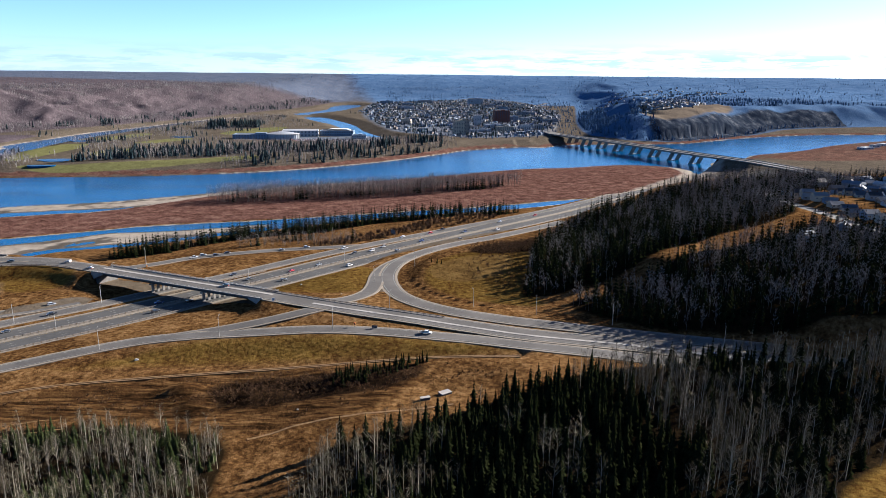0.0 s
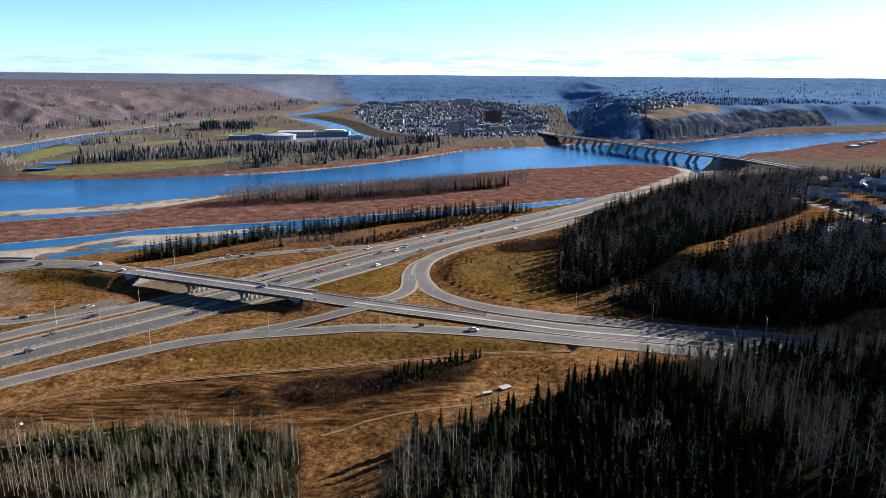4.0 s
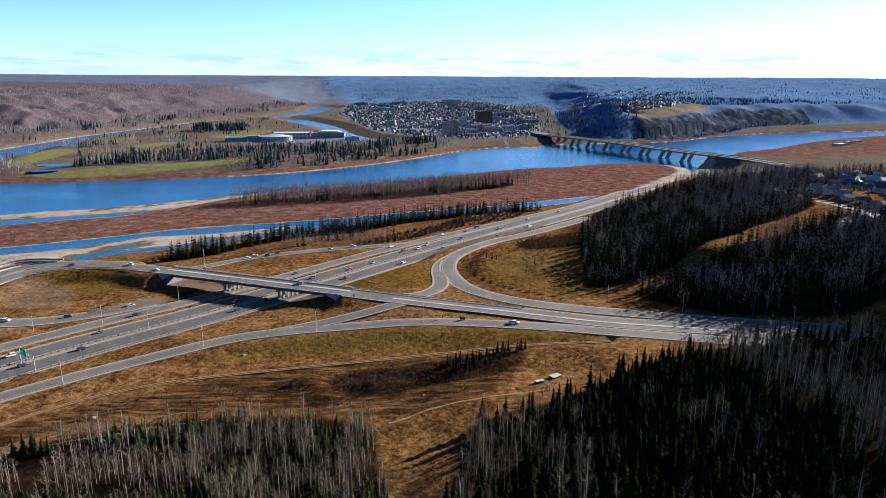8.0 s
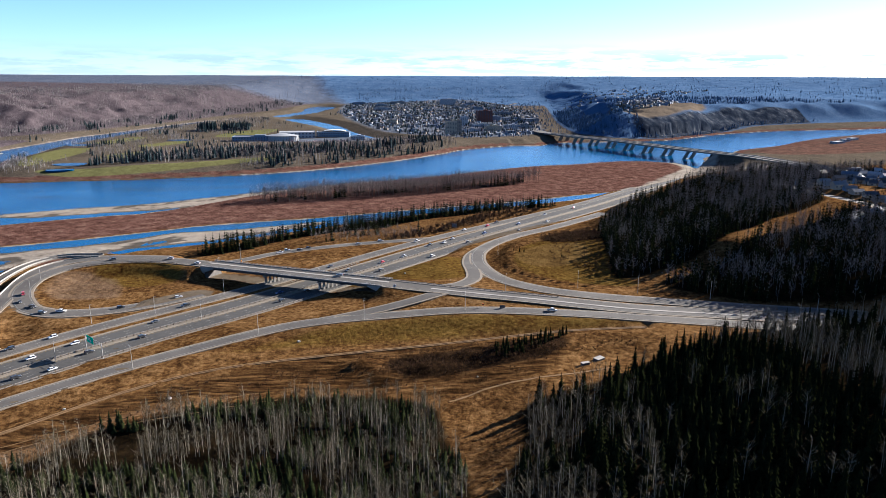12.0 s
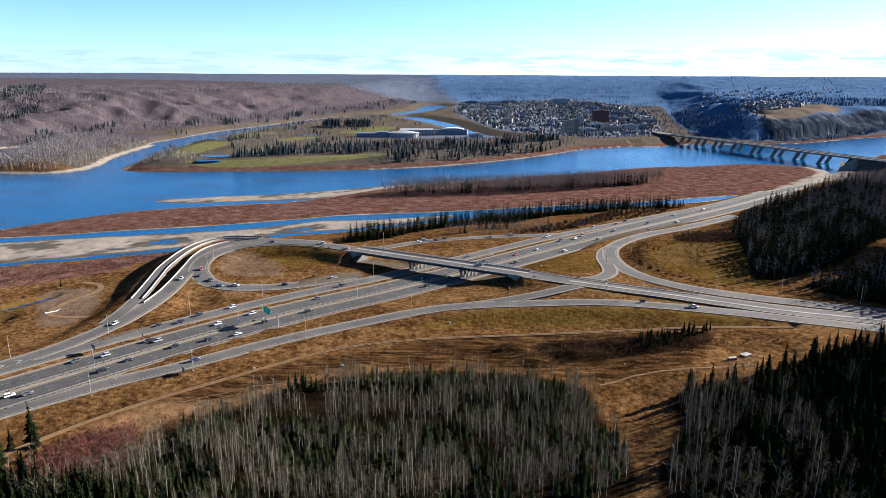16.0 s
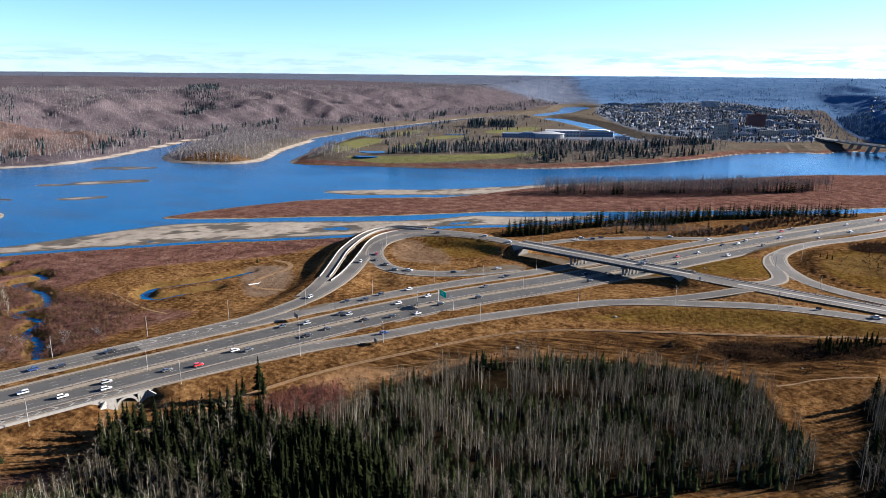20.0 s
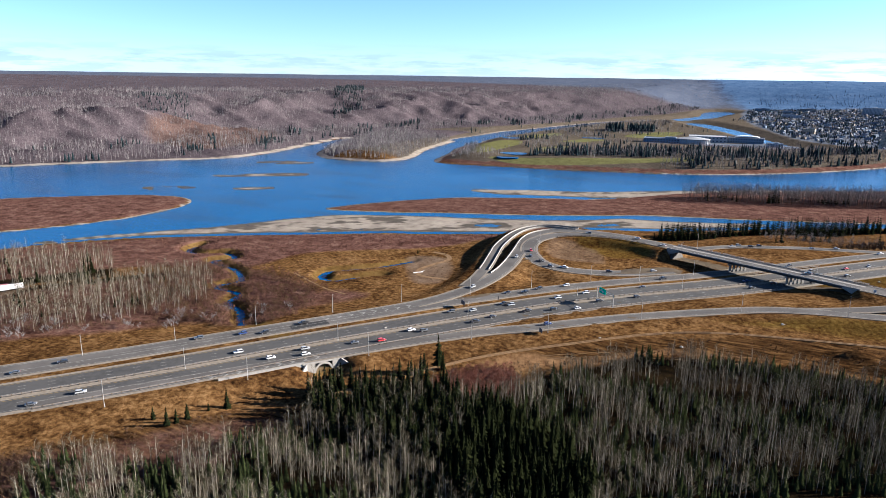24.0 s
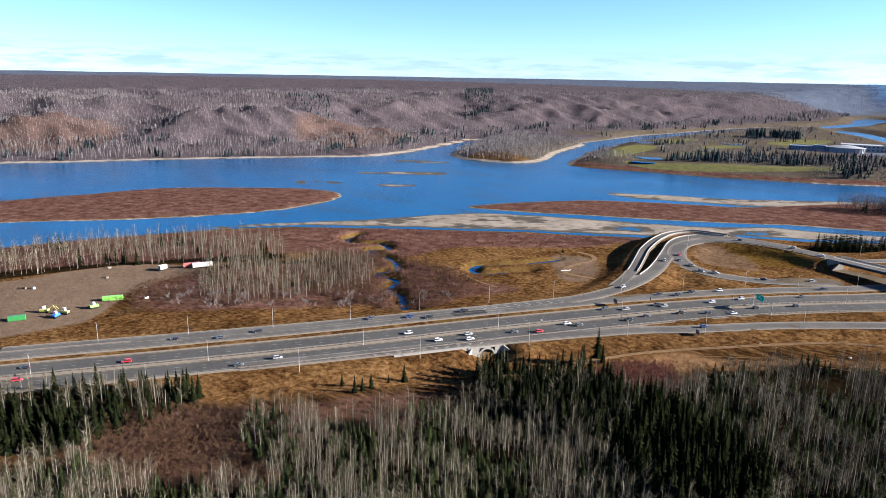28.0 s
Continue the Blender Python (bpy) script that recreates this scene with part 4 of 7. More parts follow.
def strip(line, a, b, lift=0.0, thick=0.4):
    """A solid band along a line, from offset a to offset b: vertices and quads."""
    L, R = offset(line, b), offset(line, a)
    n = len(line)
    top = np.stack([L, R], 1).reshape(-1, 3) + (0, 0, lift)
    V = np.concatenate([top, top - (0, 0, thick)])
    i = np.arange(n - 1) * 2
    o = 2 * n
    F = [np.stack([i, i + 1, i + 3, i + 2], 1), np.stack([i + 2, i + 2 + o, i + o, i], 1), np.stack([i + 1, i + 1 + o, i + 3 + o, i + 3], 1)]
    e = 2 * n - 2
    F += [np.array([[0, o, o + 1, 1]]), np.array([[e + 1, e + 1 + o, e + o, e]])]
    return V, np.concatenate(F)


def pieces_along(line, a, b, run, gap, lift, thick=0.02, start=0.0, stop=None):
    """Short bands (dashes) along a line, as one set of arrays."""
    s = share(line)
    stop = s[-1] if stop is None else stop
    Vs, Fs, n = [], [], 0
    p = start
    while p + run < stop:
        q = np.linspace(p, p + run, 3)
        seg = np.stack([np.interp(q, s, line[:, k]) for k in range(3)], 1)
        V, F = strip(seg, a, b, lift, thick)
        Vs.append(V)
        Fs.append(F + n)
        n += len(V)
        p += run + gap
    return np.concatenate(Vs), np.concatenate(Fs)


def road(name, line, w, label, edges=True, dashes=(), lift=0.0, shoulder=1.6, top=None):
    ob = tagged(new(name, raw_mesh(name, *strip(line, -w / 2, w / 2, lift), [top or ASPHALT])), label, "road", kind="structure")
    if shoulder:
        for sgn in (-1, 1):
            a, b = sorted((sgn * w / 2, sgn * (w / 2 + shoulder)))
            part("gravel_shoulder", raw_mesh("gravel_shoulder", *strip(line, a, b, lift - 0.06), [SHOULDER]), None, ob)
    if edges:
        for sgn, m in ((-1, PAINT), (1, PAINT_Y if edges == "oneway" else PAINT)):
            o = sgn * (w / 2 - 0.9)
            part("edge_line", raw_mesh("edge_line", *strip(line, o - 0.09, o + 0.09, lift + 0.015, 0.02), [m]), None, ob)
    for o in dashes:
        part("lane_line", raw_mesh("lane_line", *pieces_along(line, o - 0.08, o + 0.08, 3, 9, lift + 0.015), [PAINT]), None, ob)
    return ob


hw_near = road("road_highway_near", CW_NEAR, 12.6, "grey three-lane highway carriageway with worn lane lines", "oneway", (-1.8, 1.8), top=ASPHALT_MAIN, shoulder=2.4)
hw_far = road("road_highway_far", CW_FAR, 12.6, "grey three-lane highway carriageway beside the median rail", "oneway", (-1.8, 1.8), lift=0.004, top=ASPHALT_MAIN, shoulder=2.4)
road("road_collector", COLLECTOR, 9.5, "two-lane collector road beside the highway", True, (0.0,), lift=0.008)
_ia = int(np.argmin(np.hypot(OVERPASS[:, 0] - SPAN_A[0], OVERPASS[:, 1] - SPAN_A[1])))
_ib = int(np.argmin(np.hypot(OVERPASS[:, 0] - SPAN_B[0], OVERPASS[:, 1] - SPAN_B[1])))
_east, _west, DECK = OVERPASS[:_ib + 1], OVERPASS[_ia:], OVERPASS[_ib:_ia + 1]
road("road_overpass_approach", _east, 14, "grey divided approach road up to the overpass", True, (), lift=0.012)
road("road_loop", _west, 11, "curving loop ramp from the overpass down to the highway", True, (0.0,), lift=0.012)
road("road_outer_ramp", OUTER_RAMP, 9.5, "curved ramp that falls from the overpass to the highway", True, (), lift=0.016)
road("road_side_ramp", SIDE_RAMP, 6.5, "narrow outer ramp between pale parapets", False, (), lift=0.018)
road("road_near_ramp", NEAR_RAMP, 8.5, "long single-lane slip road beside the highway", True, (), lift=0.02)
road("road_right_loop", RIGHT_LOOP, 9.5, "curved exit ramp round a grassy triangle", True, (), lift=0.024)
road("road_right_link", RIGHT_LINK, 8, "short link road to the overpass junction", False, (), lift=0.028)
road("road_near_link", NEAR_LINK, 7.5, "short link road beside the junction", False, (), lift=0.032)
road("road_far_side", FAR_SIDE, 7, "side road behind the overpass with parked cars", False, (), lift=0.02)
road("road_east", EAST_ROAD, 8, "residential street along the hilltop houses", False, (), lift=0.03)
VALLEY_ROAD[:, 2] = np.maximum(ground_z(VALLEY_ROAD[:, 0], VALLEY_ROAD[:, 1]) + 0.6, 10)
road("road_valley", VALLEY_ROAD, 15, "far pale road that climbs the valley side behind the town", False, (), shoulder=0)
for sgn in (-0.75, 0.75):
    tagged(new("trail", raw_mesh("trail", *strip(TRAIL, sgn - 0.45, sgn + 0.45, 0.03, 0.4), [DIRT])), "pale dirt wheel track across the field", "trail", kind="structure")


# gore markings: chevrons between the ramp and the collector
def chevrons(line, s0, s1, step, off, size, parent):
    Vs, Fs = [], []
    for p in np.arange(s0, s1, step):
        x0, y0, z0, a = along(line, p, off)
        c, s = math.cos(radians(a)), math.sin(radians(a))
        for sgn in (-1, 1):
            q = np.array([(size * 0.9, 0), (size * 0.9 + 0.9, 0), (0.9, sgn * size * 0.7), (0, sgn * size * 0.7)])
            V = np.stack([x0 + q[:, 0] * c - q[:, 1] * s, y0 + q[:, 0] * s + q[:, 1] * c, np.full(4, z0 + 0.06)], 1)
            m = raw_mesh("chevron", np.concatenate([V, V - (0, 0, 0.03)]), [(0, 1, 2, 3), (4, 7, 6, 5), (0, 4, 5, 1), (1, 5, 6, 2), (2, 6, 7, 3), (3, 7, 4, 0)], [PAINT])
            part("chevron", m, None, parent)


def along(line, s, off=0.0):
    """Place and heading at a distance along a line."""
    sh = share(line)
    p = np.array([np.interp(s, sh, line[:, k]) for k in range(3)])
    q = np.array([np.interp(min(s + 1, sh[-1]), sh, line[:, k]) for k in range(3)])
    o = np.array([np.interp(max(s - 1, 0), sh, line[:, k]) for k in range(3)])
    t = (q - o)[:2]
    t /= np.linalg.norm(t)
    return p[0] - t[1] * off, p[1] + t[0] * off, p[2], math.degrees(math.atan2(t[1], t[0]))


gore = tagged(new("road_gore", raw_mesh("road_gore", *strip(MEDIAN[(MEDIAN[:, 1] > 10) & (MEDIAN[:, 1] < 235)], 32.5, 35.5, 0.0, 0.4), [ASPHALT])), "striped asphalt wedge between ramp and collector", "road", kind="structure")
chevrons(MEDIAN, 476, 548, 7.5, 34.0, 3.0, gore)
chevrons(MEDIAN, 395, 455, 6.5, -17.8, 2.4, gore)
patch = np.stack([np.interp(np.linspace(0, 22, 4) + 455, share(COLLECTOR), COLLECTOR[:, k]) for k in range(3)], 1)
part("asphalt_patch", raw_mesh("asphalt_patch", *strip(patch, -3.8, 3.2, 0.024, 0.03), [ASPHALT_DARK]), None, bpy.data.objects["road_collector"], "darker asphalt patch")
for nm, pts, w in (("dirt_track", [(-415, 383, 0), (-400, 378, 0), (-392, 364, 0), (-396, 346, 0), (-398, 328, 0), (-394, 315, 0), (-385, 311, 0), (-367, 312, 0)], 4.0), ("dirt_track", [(-475, 275, 0), (-435, 255, 0), (-413, 249, 0)], 1.6), ("dirt_track", [(-262, 208, 0), (-232, 226, 0), (-196, 240, 0), (-160, 254, 0)], 0.5), ("dirt_track", [(-258, 206, 0), (-228, 222, 0), (-192, 234, 0), (-150, 246, 0)], 0.5), ("dirt_track", [(-75, 238, 0), (-50, 250, 0), (-20, 256, 0), (5, 262, 0)], 1.2)):
    ln = spline(pts, 3)
    ln[:, 2] = ground_z(ln[:, 0], ln[:, 1])
    tagged(new(nm, raw_mesh(nm, *strip(ln, -w / 2, w / 2, 0.12, 0.8), [DIRT])), "worn pale dirt track through dry grass", "track", kind="structure")

# ---- trees: arrays of one tree, then many of them in one mesh ----
def limb(p, q, r0, r1, sidesn=3):
    """A tapered limb from p to q."""
    p, q = np.array(p, float), np.array(q, float)
    d = q - p
    d /= np.linalg.norm(d) + 1e-9
    a = np.cross(d, (0.3, 0.9, 0.2))
    a /= np.linalg.norm(a) + 1e-9
    b = np.cross(d, a)
    an = np.arange(sidesn) * 2 * math.pi / sidesn
    ring = np.cos(an)[:, None] * a + np.sin(an)[:, None] * b
    V = np.concatenate([p + ring * r0, q + ring * r1])
    F = []
    for i in range(sidesn):
        j = (i + 1) % sidesn
        F += [(i, j, sidesn + j), (i, sidesn + j, sidesn + i)]
    return V, np.array(F)


def joined(items):
    V, F, M, n = [], [], [], 0
    for v, f, m in items:
        V.append(v)
        F.append(np.asarray(f) + n)
        M.append(np.full(len(f), m))
        n += len(v)
    return np.concatenate(V), np.concatenate(F), np.concatenate(M)


def aspen(seed, h=12.0, limbs=16, sprays=4, spread=1.0, low=0.34, fine=0.11):
    """Leafless poplar: pale stem, rising limbs, sprays of twigs. Parts 0 stem, 1 twigs."""
    r = random.Random(seed)
    items = []
    lean = (r.uniform(-0.5, 0.5), r.uniform(-0.5, 0.5))
    top = (lean[0], lean[1], h)
    mid = (lean[0] * 0.3 + r.uniform(-0.15, 0.15), lean[1] * 0.3, h * 0.5)
    items.append((*limb((0, 0, -0.4), mid, 0.095 * h / 12, 0.07 * h / 12, 4), 0))
    items.append((*limb(mid, top, 0.07 * h / 12, 0.018, 4), 0))
    for i in range(limbs):
        t = low + (0.96 - low) * (i + r.random()) / limbs
        a = r.uniform(0, 6.28)
        ln = spread * h * (0.19 - 0.13 * t) * r.uniform(0.7, 1.3)
        base = np.array(mid) + (np.array(top) - np.array(mid)) * (t - 0.5) / 0.5 if t > 0.5 else np.array(mid) * t / 0.5
        tip = base + np.array((math.cos(a) * ln, math.sin(a) * ln, ln * r.uniform(0.6, 1.3)))
        items.append((*limb(base, tip, 0.036, 0.012, 3), 0 if i % 2 else 1))
        for k in range(sprays):
            s = base + (tip - base) * r.uniform(0.35, 1.0)
            e = s + np.array((r.uniform(-1, 1), r.uniform(-1, 1), r.uniform(0.2, 1.3))) * ln * 0.55
            w = np.array((r.uniform(-1, 1), r.uniform(-1, 1), 0)) * fine
            items.append((np.array([s - w, s + w, e]), np.array([(0, 1, 2)]), 1))
    return joined(items)


def spruce(seed, h=13.0, tiers=10, boughs=7, width=0.185):
    """Conifer: stem and tiers of drooping boughs. Parts 0 stem, 1 needles."""
    r = random.Random(seed)
    items = [(*limb((0, 0, -0.4), (0, 0, h * 0.97), 0.16 * h / 13, 0.03, 4), 0)]
    for i in range(tiers):
        t = i / (tiers - 1)
        zz = h * (0.1 + 0.86 * t)
        rad = h * width * (1 - t) ** 0.85 * r.uniform(0.62, 1.25) + 0.18
        for k in range(boughs if t < 0.7 else boughs - 2):
            a = (k + r.random() * 0.8) * 6.283 / boughs
            rr = rad * r.uniform(0.7, 1.2)
            c, s = math.cos(a), math.sin(a)
            wd = rad * 0.42
            droop = h * 0.035 + rr * 0.25
            o = np.array((0, 0, zz + h * 0.05))
            tip = np.array((c * rr, s * rr, zz - droop))
            l, rt = np.array((c * rr * 0.55 - s * wd, s * rr * 0.55 + c * wd, zz - droop * 0.75)), np.array((c * rr * 0.55 + s * wd, s * rr * 0.55 - c * wd, zz - droop * 0.75))
            items.append((np.array([o, l, tip, rt]), np.array([(0, 1, 2), (0, 2, 3)]), 1))
    items.append((np.array([(0.12, 0, h * 0.9), (-0.08, 0.1, h * 0.9), (-0.08, -0.1, h * 0.9), (0, 0, h)]), np.array([(0, 1, 3), (1, 2, 3), (2, 0, 3)]), 1))
    return joined(items)


def bush(seed, h=1.6, stems=14, spread=0.7):
    r = random.Random(seed)
    items = []
    for i in range(stems):
        a, l = r.uniform(0, 6.28), h * r.uniform(0.6, 1.1)
        o = spread * h * r.uniform(0.1, 0.5)
        p = np.array((math.cos(a) * o, math.sin(a) * o, -0.1))
        q = p + np.array((math.cos(a) * l * 0.4, math.sin(a) * l * 0.4, l))
        w = np.array((-math.sin(a), math.cos(a), 0)) * h * 0.034
        items.append((np.array([p - w * 0.4, p + w * 0.4, q + w, q - w]), np.array([(0, 1, 2), (0, 2, 3)]), 0))
    return joined(items)


def scatter(poly, spacing, seed, keep=1.0, clump=0.0, clump_size=40, pts=None):
    """Jittered places inside an outline."""
    rs = np.random.RandomState(seed)
    P = closed(poly, 12) if pts is None else pts
    lo, hi = P.min(0), P.max(0)
    gx, gy = np.meshgrid(np.arange(lo[0], hi[0], spacing), np.arange(lo[1], hi[1], spacing))
    gx = gx.ravel() + rs.uniform(-0.55, 0.55, gx.size) * spacing
    gy = gy.ravel() + rs.uniform(-0.55, 0.55, gy.size) * spacing
    ok = inside(gx, gy, P) & (rs.rand(gx.size) < keep)
    if clump:
        ok &= wave(gx, gy, clump_size, seed + 50) > clump
    return gx[ok], gy[ok]


def plant(name, protos, px, py, seed, smin, smax, mats, label, category, lean=0.0, sink=0.0):
    """All these trees as one mesh of kind stuff."""
    rs = np.random.RandomState(seed)
    pz = ground_z(px, py) - sink
    which = rs.randint(0, len(protos), len(px))
    V, F, M, n = [], [], [], 0
    for k, (pv, pf, pm) in enumerate(protos):
        i = np.where(which == k)[0]
        if not len(i):
            continue
        a, s = rs.uniform(0, 6.283, len(i)), rs.uniform(smin, smax, len(i))
        c, sn = np.cos(a) * s, np.sin(a) * s
        vx = pv[None, :, 0] * c[:, None] - pv[None, :, 1] * sn[:, None] + px[i][:, None]
        vy = pv[None, :, 0] * sn[:, None] + pv[None, :, 1] * c[:, None] + py[i][:, None]
        vz = pv[None, :, 2] * s[:, None] + pz[i][:, None]
        V.append(np.stack([vx, vy, vz], 2).reshape(-1, 3))
        F.append((pf[None] + (np.arange(len(i)) * len(pv))[:, None, None]).reshape(-1, 3) + n)
        M.append(np.tile(pm, len(i)))
        n += len(i) * len(pv)
    me = raw_mesh(name, np.concatenate(V), np.concatenate(F), mats, np.concatenate(M))
    return tagged(new(name, me), label, category, kind="stuff")


ASPENS = [aspen(s, 9.5 + 1.3 * (s % 4), 14, 8, 1.45, 0.3, 0.065) for s in range(8)]
ASPENS_LITE = [aspen(40 + s, 11.5, 10, 4, 1.5, 0.3, 0.14) for s in range(5)]
SPRUCES = [spruce(s, 13.0, 10, 7) for s in range(6)]
SPRUCES_LITE = [spruce(60 + s, 13.0, 7, 5) for s in range(4)]
WOODS = [BARK_PALE, TWIG]
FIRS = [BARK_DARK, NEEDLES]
FAR_WOODS, FAR_FIRS, HAZE_WOODS = [FAR_BARK, FAR_TWIG], [BARK_DARK, FAR_NEEDLES], [HAZE_TWIG, HAZE_TWIG]
GREY_HAZE_WOODS, HAZE_FIRS, MID_WOODS = [GREY_HAZE_TWIG, GREY_HAZE_TWIG], [BARK_DARK, HAZE_NEEDLES], [BARK_GREY, TWIG_MID]


def off_road(px, py, margin=3.0):
    ok = np.ones(len(px), bool)
    for line, w in ROADS:
        d, _ = seg_dist(px, py, line[::2])
        ok &= d > w / 2 + margin
    return ok


def wood(name, poly, spacing, seed, mix, a_scale=(0.8, 1.2), s_scale=(0.55, 1.2), lite=False, label_a="", label_s="", margin=5.0, kinds=None, mats=None):
    px, py = scatter(poly, spacing, seed)
    k = off_road(px, py, margin)
    px, py = px[k], py[k]
    fir = (wave(px, py, 55, seed + 7) * 0.5 + 0.5 + np.random.RandomState(seed).uniform(-0.35, 0.35, len(px))) < (mix(px, py) if callable(mix) else mix)
    if (~fir).any():
        plant(name + "_poplars", kinds or (ASPENS_LITE if lite else ASPENS), px[~fir], py[~fir], seed + 1, *a_scale, mats or WOODS, label_a or "stand of leafless pale-stemmed poplars", "woodland")
    if fir.any():
        plant(name + "_spruces", SPRUCES_LITE if lite else SPRUCES, px[fir], py[fir], seed + 2, *s_scale, FIRS, label_s or "stand of dark green spruces", "woodland")
    return px, py


CREEK = [(-345, 128), (-312, 146), (-286, 146), (-262, 142), (-232, 128), (-208, 104), (-205, 70), (-225, 58), (-258, 82), (-290, 92), (-326, 96)]
CREEKP = closed(CREEK, 10)
HOLLOWP = closed(HOLLOW, 8)


def tree_things(px, py, protos, mats, names, label, category, group, seed, smin, smax):
    """Single trees, each with a stem and a crown."""
    rs = np.random.RandomState(seed)
    kinds = []
    for v, f, m in protos[:4]:
        pair = []
        for k in (0, 1):
            used = f[m == k]
            ids, inv = np.unique(used, return_inverse=True)
            pair.append(raw_mesh(names[k], v[ids], inv.reshape(-1, 3), [mats[k]]))
        kinds.append(pair)
    for i in range(len(px)):
        a, b = kinds[rs.randint(len(kinds))]
        ob = tagged(new(category.split()[0] + "_tree"), label, category, group)
        s = rs.uniform(smin, smax)
        ob.matrix_basis = pose(px[i], py[i], float(ground_z(px[i], py[i])), 0, 0, rs.uniform(0, 360)) @ Matrix.Diagonal((s, s, s, 1))
        part("trunk", a, None, ob)
        part("crown", b, None, ob)


def lead_wood(name, poly, spacing, seed, mix, s_scale, picked, a_scale=(0.8, 1.2), mats=WOODS, firs=(BARK_DARK, YOUNG_NEEDLES)):
    """A wood whose nearest trees are things of their own."""
    px, py = scatter(poly, spacing, seed)
    k = off_road(px, py, 5.0) & (sdf(px, py, CREEKP) < 1) & (sdf(px, py, HOLLOWP) < 2) & (sdf(px, py, closed(poly, 12)) > 2 + 5 * wave(px, py, 28, seed))
    px, py = px[k], py[k]
    fir = (wave(px, py, 55, seed + 7) * 0.5 + 0.5 + np.random.RandomState(seed).uniform(-0.35, 0.35, len(px))) < (mix(px, py) if callable(mix) else mix)
    lead = picked(px, py)
    plant(name + "_poplars", ASPENS, px[~fir & ~lead], py[~fir & ~lead], seed + 1, *a_scale, mats, "stand of leafless pale-stemmed poplars", "woodland")
    plant(name + "_spruces", SPRUCES, px[fir & ~lead], py[fir & ~lead], seed + 2, *s_scale, list(firs), "young dark spruces under the poplars", "woodland")
    a, b = np.where(~fir & lead)[0][:150], np.where(fir & lead)[0][:110]
    tree_things(px[a], py[a], ASPENS, mats, ("trunk", "crown"), "leafless poplar with a pale slender trunk", "poplar tree", "poplars in the foreground wood", seed + 3, *a_scale)
    tree_things(px[b], py[b], SPRUCES, list(firs), ("trunk", "crown"), "young dark green spruce among bare poplars", "spruce tree", "spruces in the foreground wood", seed + 4, *s_scale)


lead_wood("foreground_wood", FG_LEFT, 2.9, 11, 0.5, (0.3, 0.66), lambda a, b: (a > -235) & (a < -150) & (b > 178) & (b < 222), (0.72, 1.1))
lead_wood("hillside_wood", FG_RIGHT, 4.2, 12, lambda a, b: 0.46 + 0.48 * smooth(a, -22, 8) - 0.48 * smooth(a, 40, 95) - 0.25 * smooth(b, 262, 285), (0.45, 1.15), lambda a, b: (a > -50) & (a < 30) & (b > 195) & (b < 235), (0.85, 1.25), WOODS, FIRS)
px, py = scatter(CREEK, 3.6, 61)
k = off_road(px, py, 4)
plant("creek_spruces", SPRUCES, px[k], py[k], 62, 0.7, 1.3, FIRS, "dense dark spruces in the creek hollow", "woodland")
px, py = scatter(CREEK, 6.5, 63)
k = off_road(px, py, 6) & (px < -262)
plant("creek_poplars", ASPENS, px[k], py[k], 64, 0.9, 1.3, WOODS, "pale bare poplars over dark spruces", "woodland")
LONE = [(-303.6, 171, 1.3), (-299, 167, 0.85), (-309, 166, 0.75), (-296, 162, 0.6), (-313, 160, 0.7), (-306, 157, 0.9), (-452, 6, 0.75), (-442, 14, 0.8), (-438, 17, 0.6), (-385, 67, 0.55),
        (-376, 66, 0.7), (-375, 70, 0.55), (-374, 75, 0.6), (-372, 85, 0.35), (-368, 92, 0.75), (-424, 372, 0.42), (-8, 469, 0.3), (-4, 466, 0.35), (-1, 464, 0.28), (24, 447, 0.3)]
for i, (lx, ly, ls) in enumerate(LONE):
    tree_things(np.array([lx]), np.array([ly]), [SPRUCES[i % 6]], FIRS, ("trunk", "crown"), "lone dark spruce standing in the open grass", "spruce tree", "lone spruces", 70 + i, ls, ls)

wood("slope_wood", HILL_A, 4.9, 13, lambda a, b: 0.66 - 0.4 * smooth(a, 140, 300), (0.85, 1.25), lite=True, s_scale=(0.6, 1.4), mats=MID_WOODS)
wood("shaded_wood", HILL_B, 4.6, 14, 0.52, (0.85, 1.3), lite=True, s_scale=(0.6, 1.35), mats=MID_WOODS)
wood("corner_wood", SPRUCE_W, 4.2, 15, 0.75, s_scale=(0.6, 1.0))
wood("bank_wood", STRIP, 4.4, 16, 0.74, (0.75, 1.1), lite=True, s_scale=(0.6, 1.3), mats=MID_WOODS)
wood("strip_brush", BRUSH_STRIP, 4.0, 21, 0.0, (0.45, 0.7), lite=True, mats=MID_WOODS)
wood("island_wood", ISLE_WOOD, 4.0, 17, 0.1, (1.2, 1.8), (0.9, 1.5), lite=True, mats=MID_WOODS)
wood("grove", GROVE, 4.6, 18, 0.06, (0.65, 1.08), (0.3, 0.6), kinds=ASPENS, mats=WOODS)
wood("shore_wood", SHORE_WOOD, 6.4, 19, 0.03, (0.8, 1.35), kinds=ASPENS, mats=WOODS)


# far woods on the valley sides and the town's flats
def spike(seed, h=11.0):
    r = random.Random(seed)
    items = [(*limb((0, 0, -1), (r.uniform(-0.6, 0.6), 0, h), 0.24, 0.08, 3), 0)]
    for k in range(6):
        a, z0 = r.uniform(0, 6.28), h * r.uniform(0.3, 0.78)
        q = np.array((math.cos(a) * 1.6, math.sin(a) * 1.6, z0 + h * r.uniform(0.14, 0.3)))
        w = np.array((-math.sin(a), math.cos(a), 0)) * 0.32
        items.append((np.array([(0, 0, z0), q - w, q + w]), np.array([(0, 1, 2)]), 1))
    return joined(items)


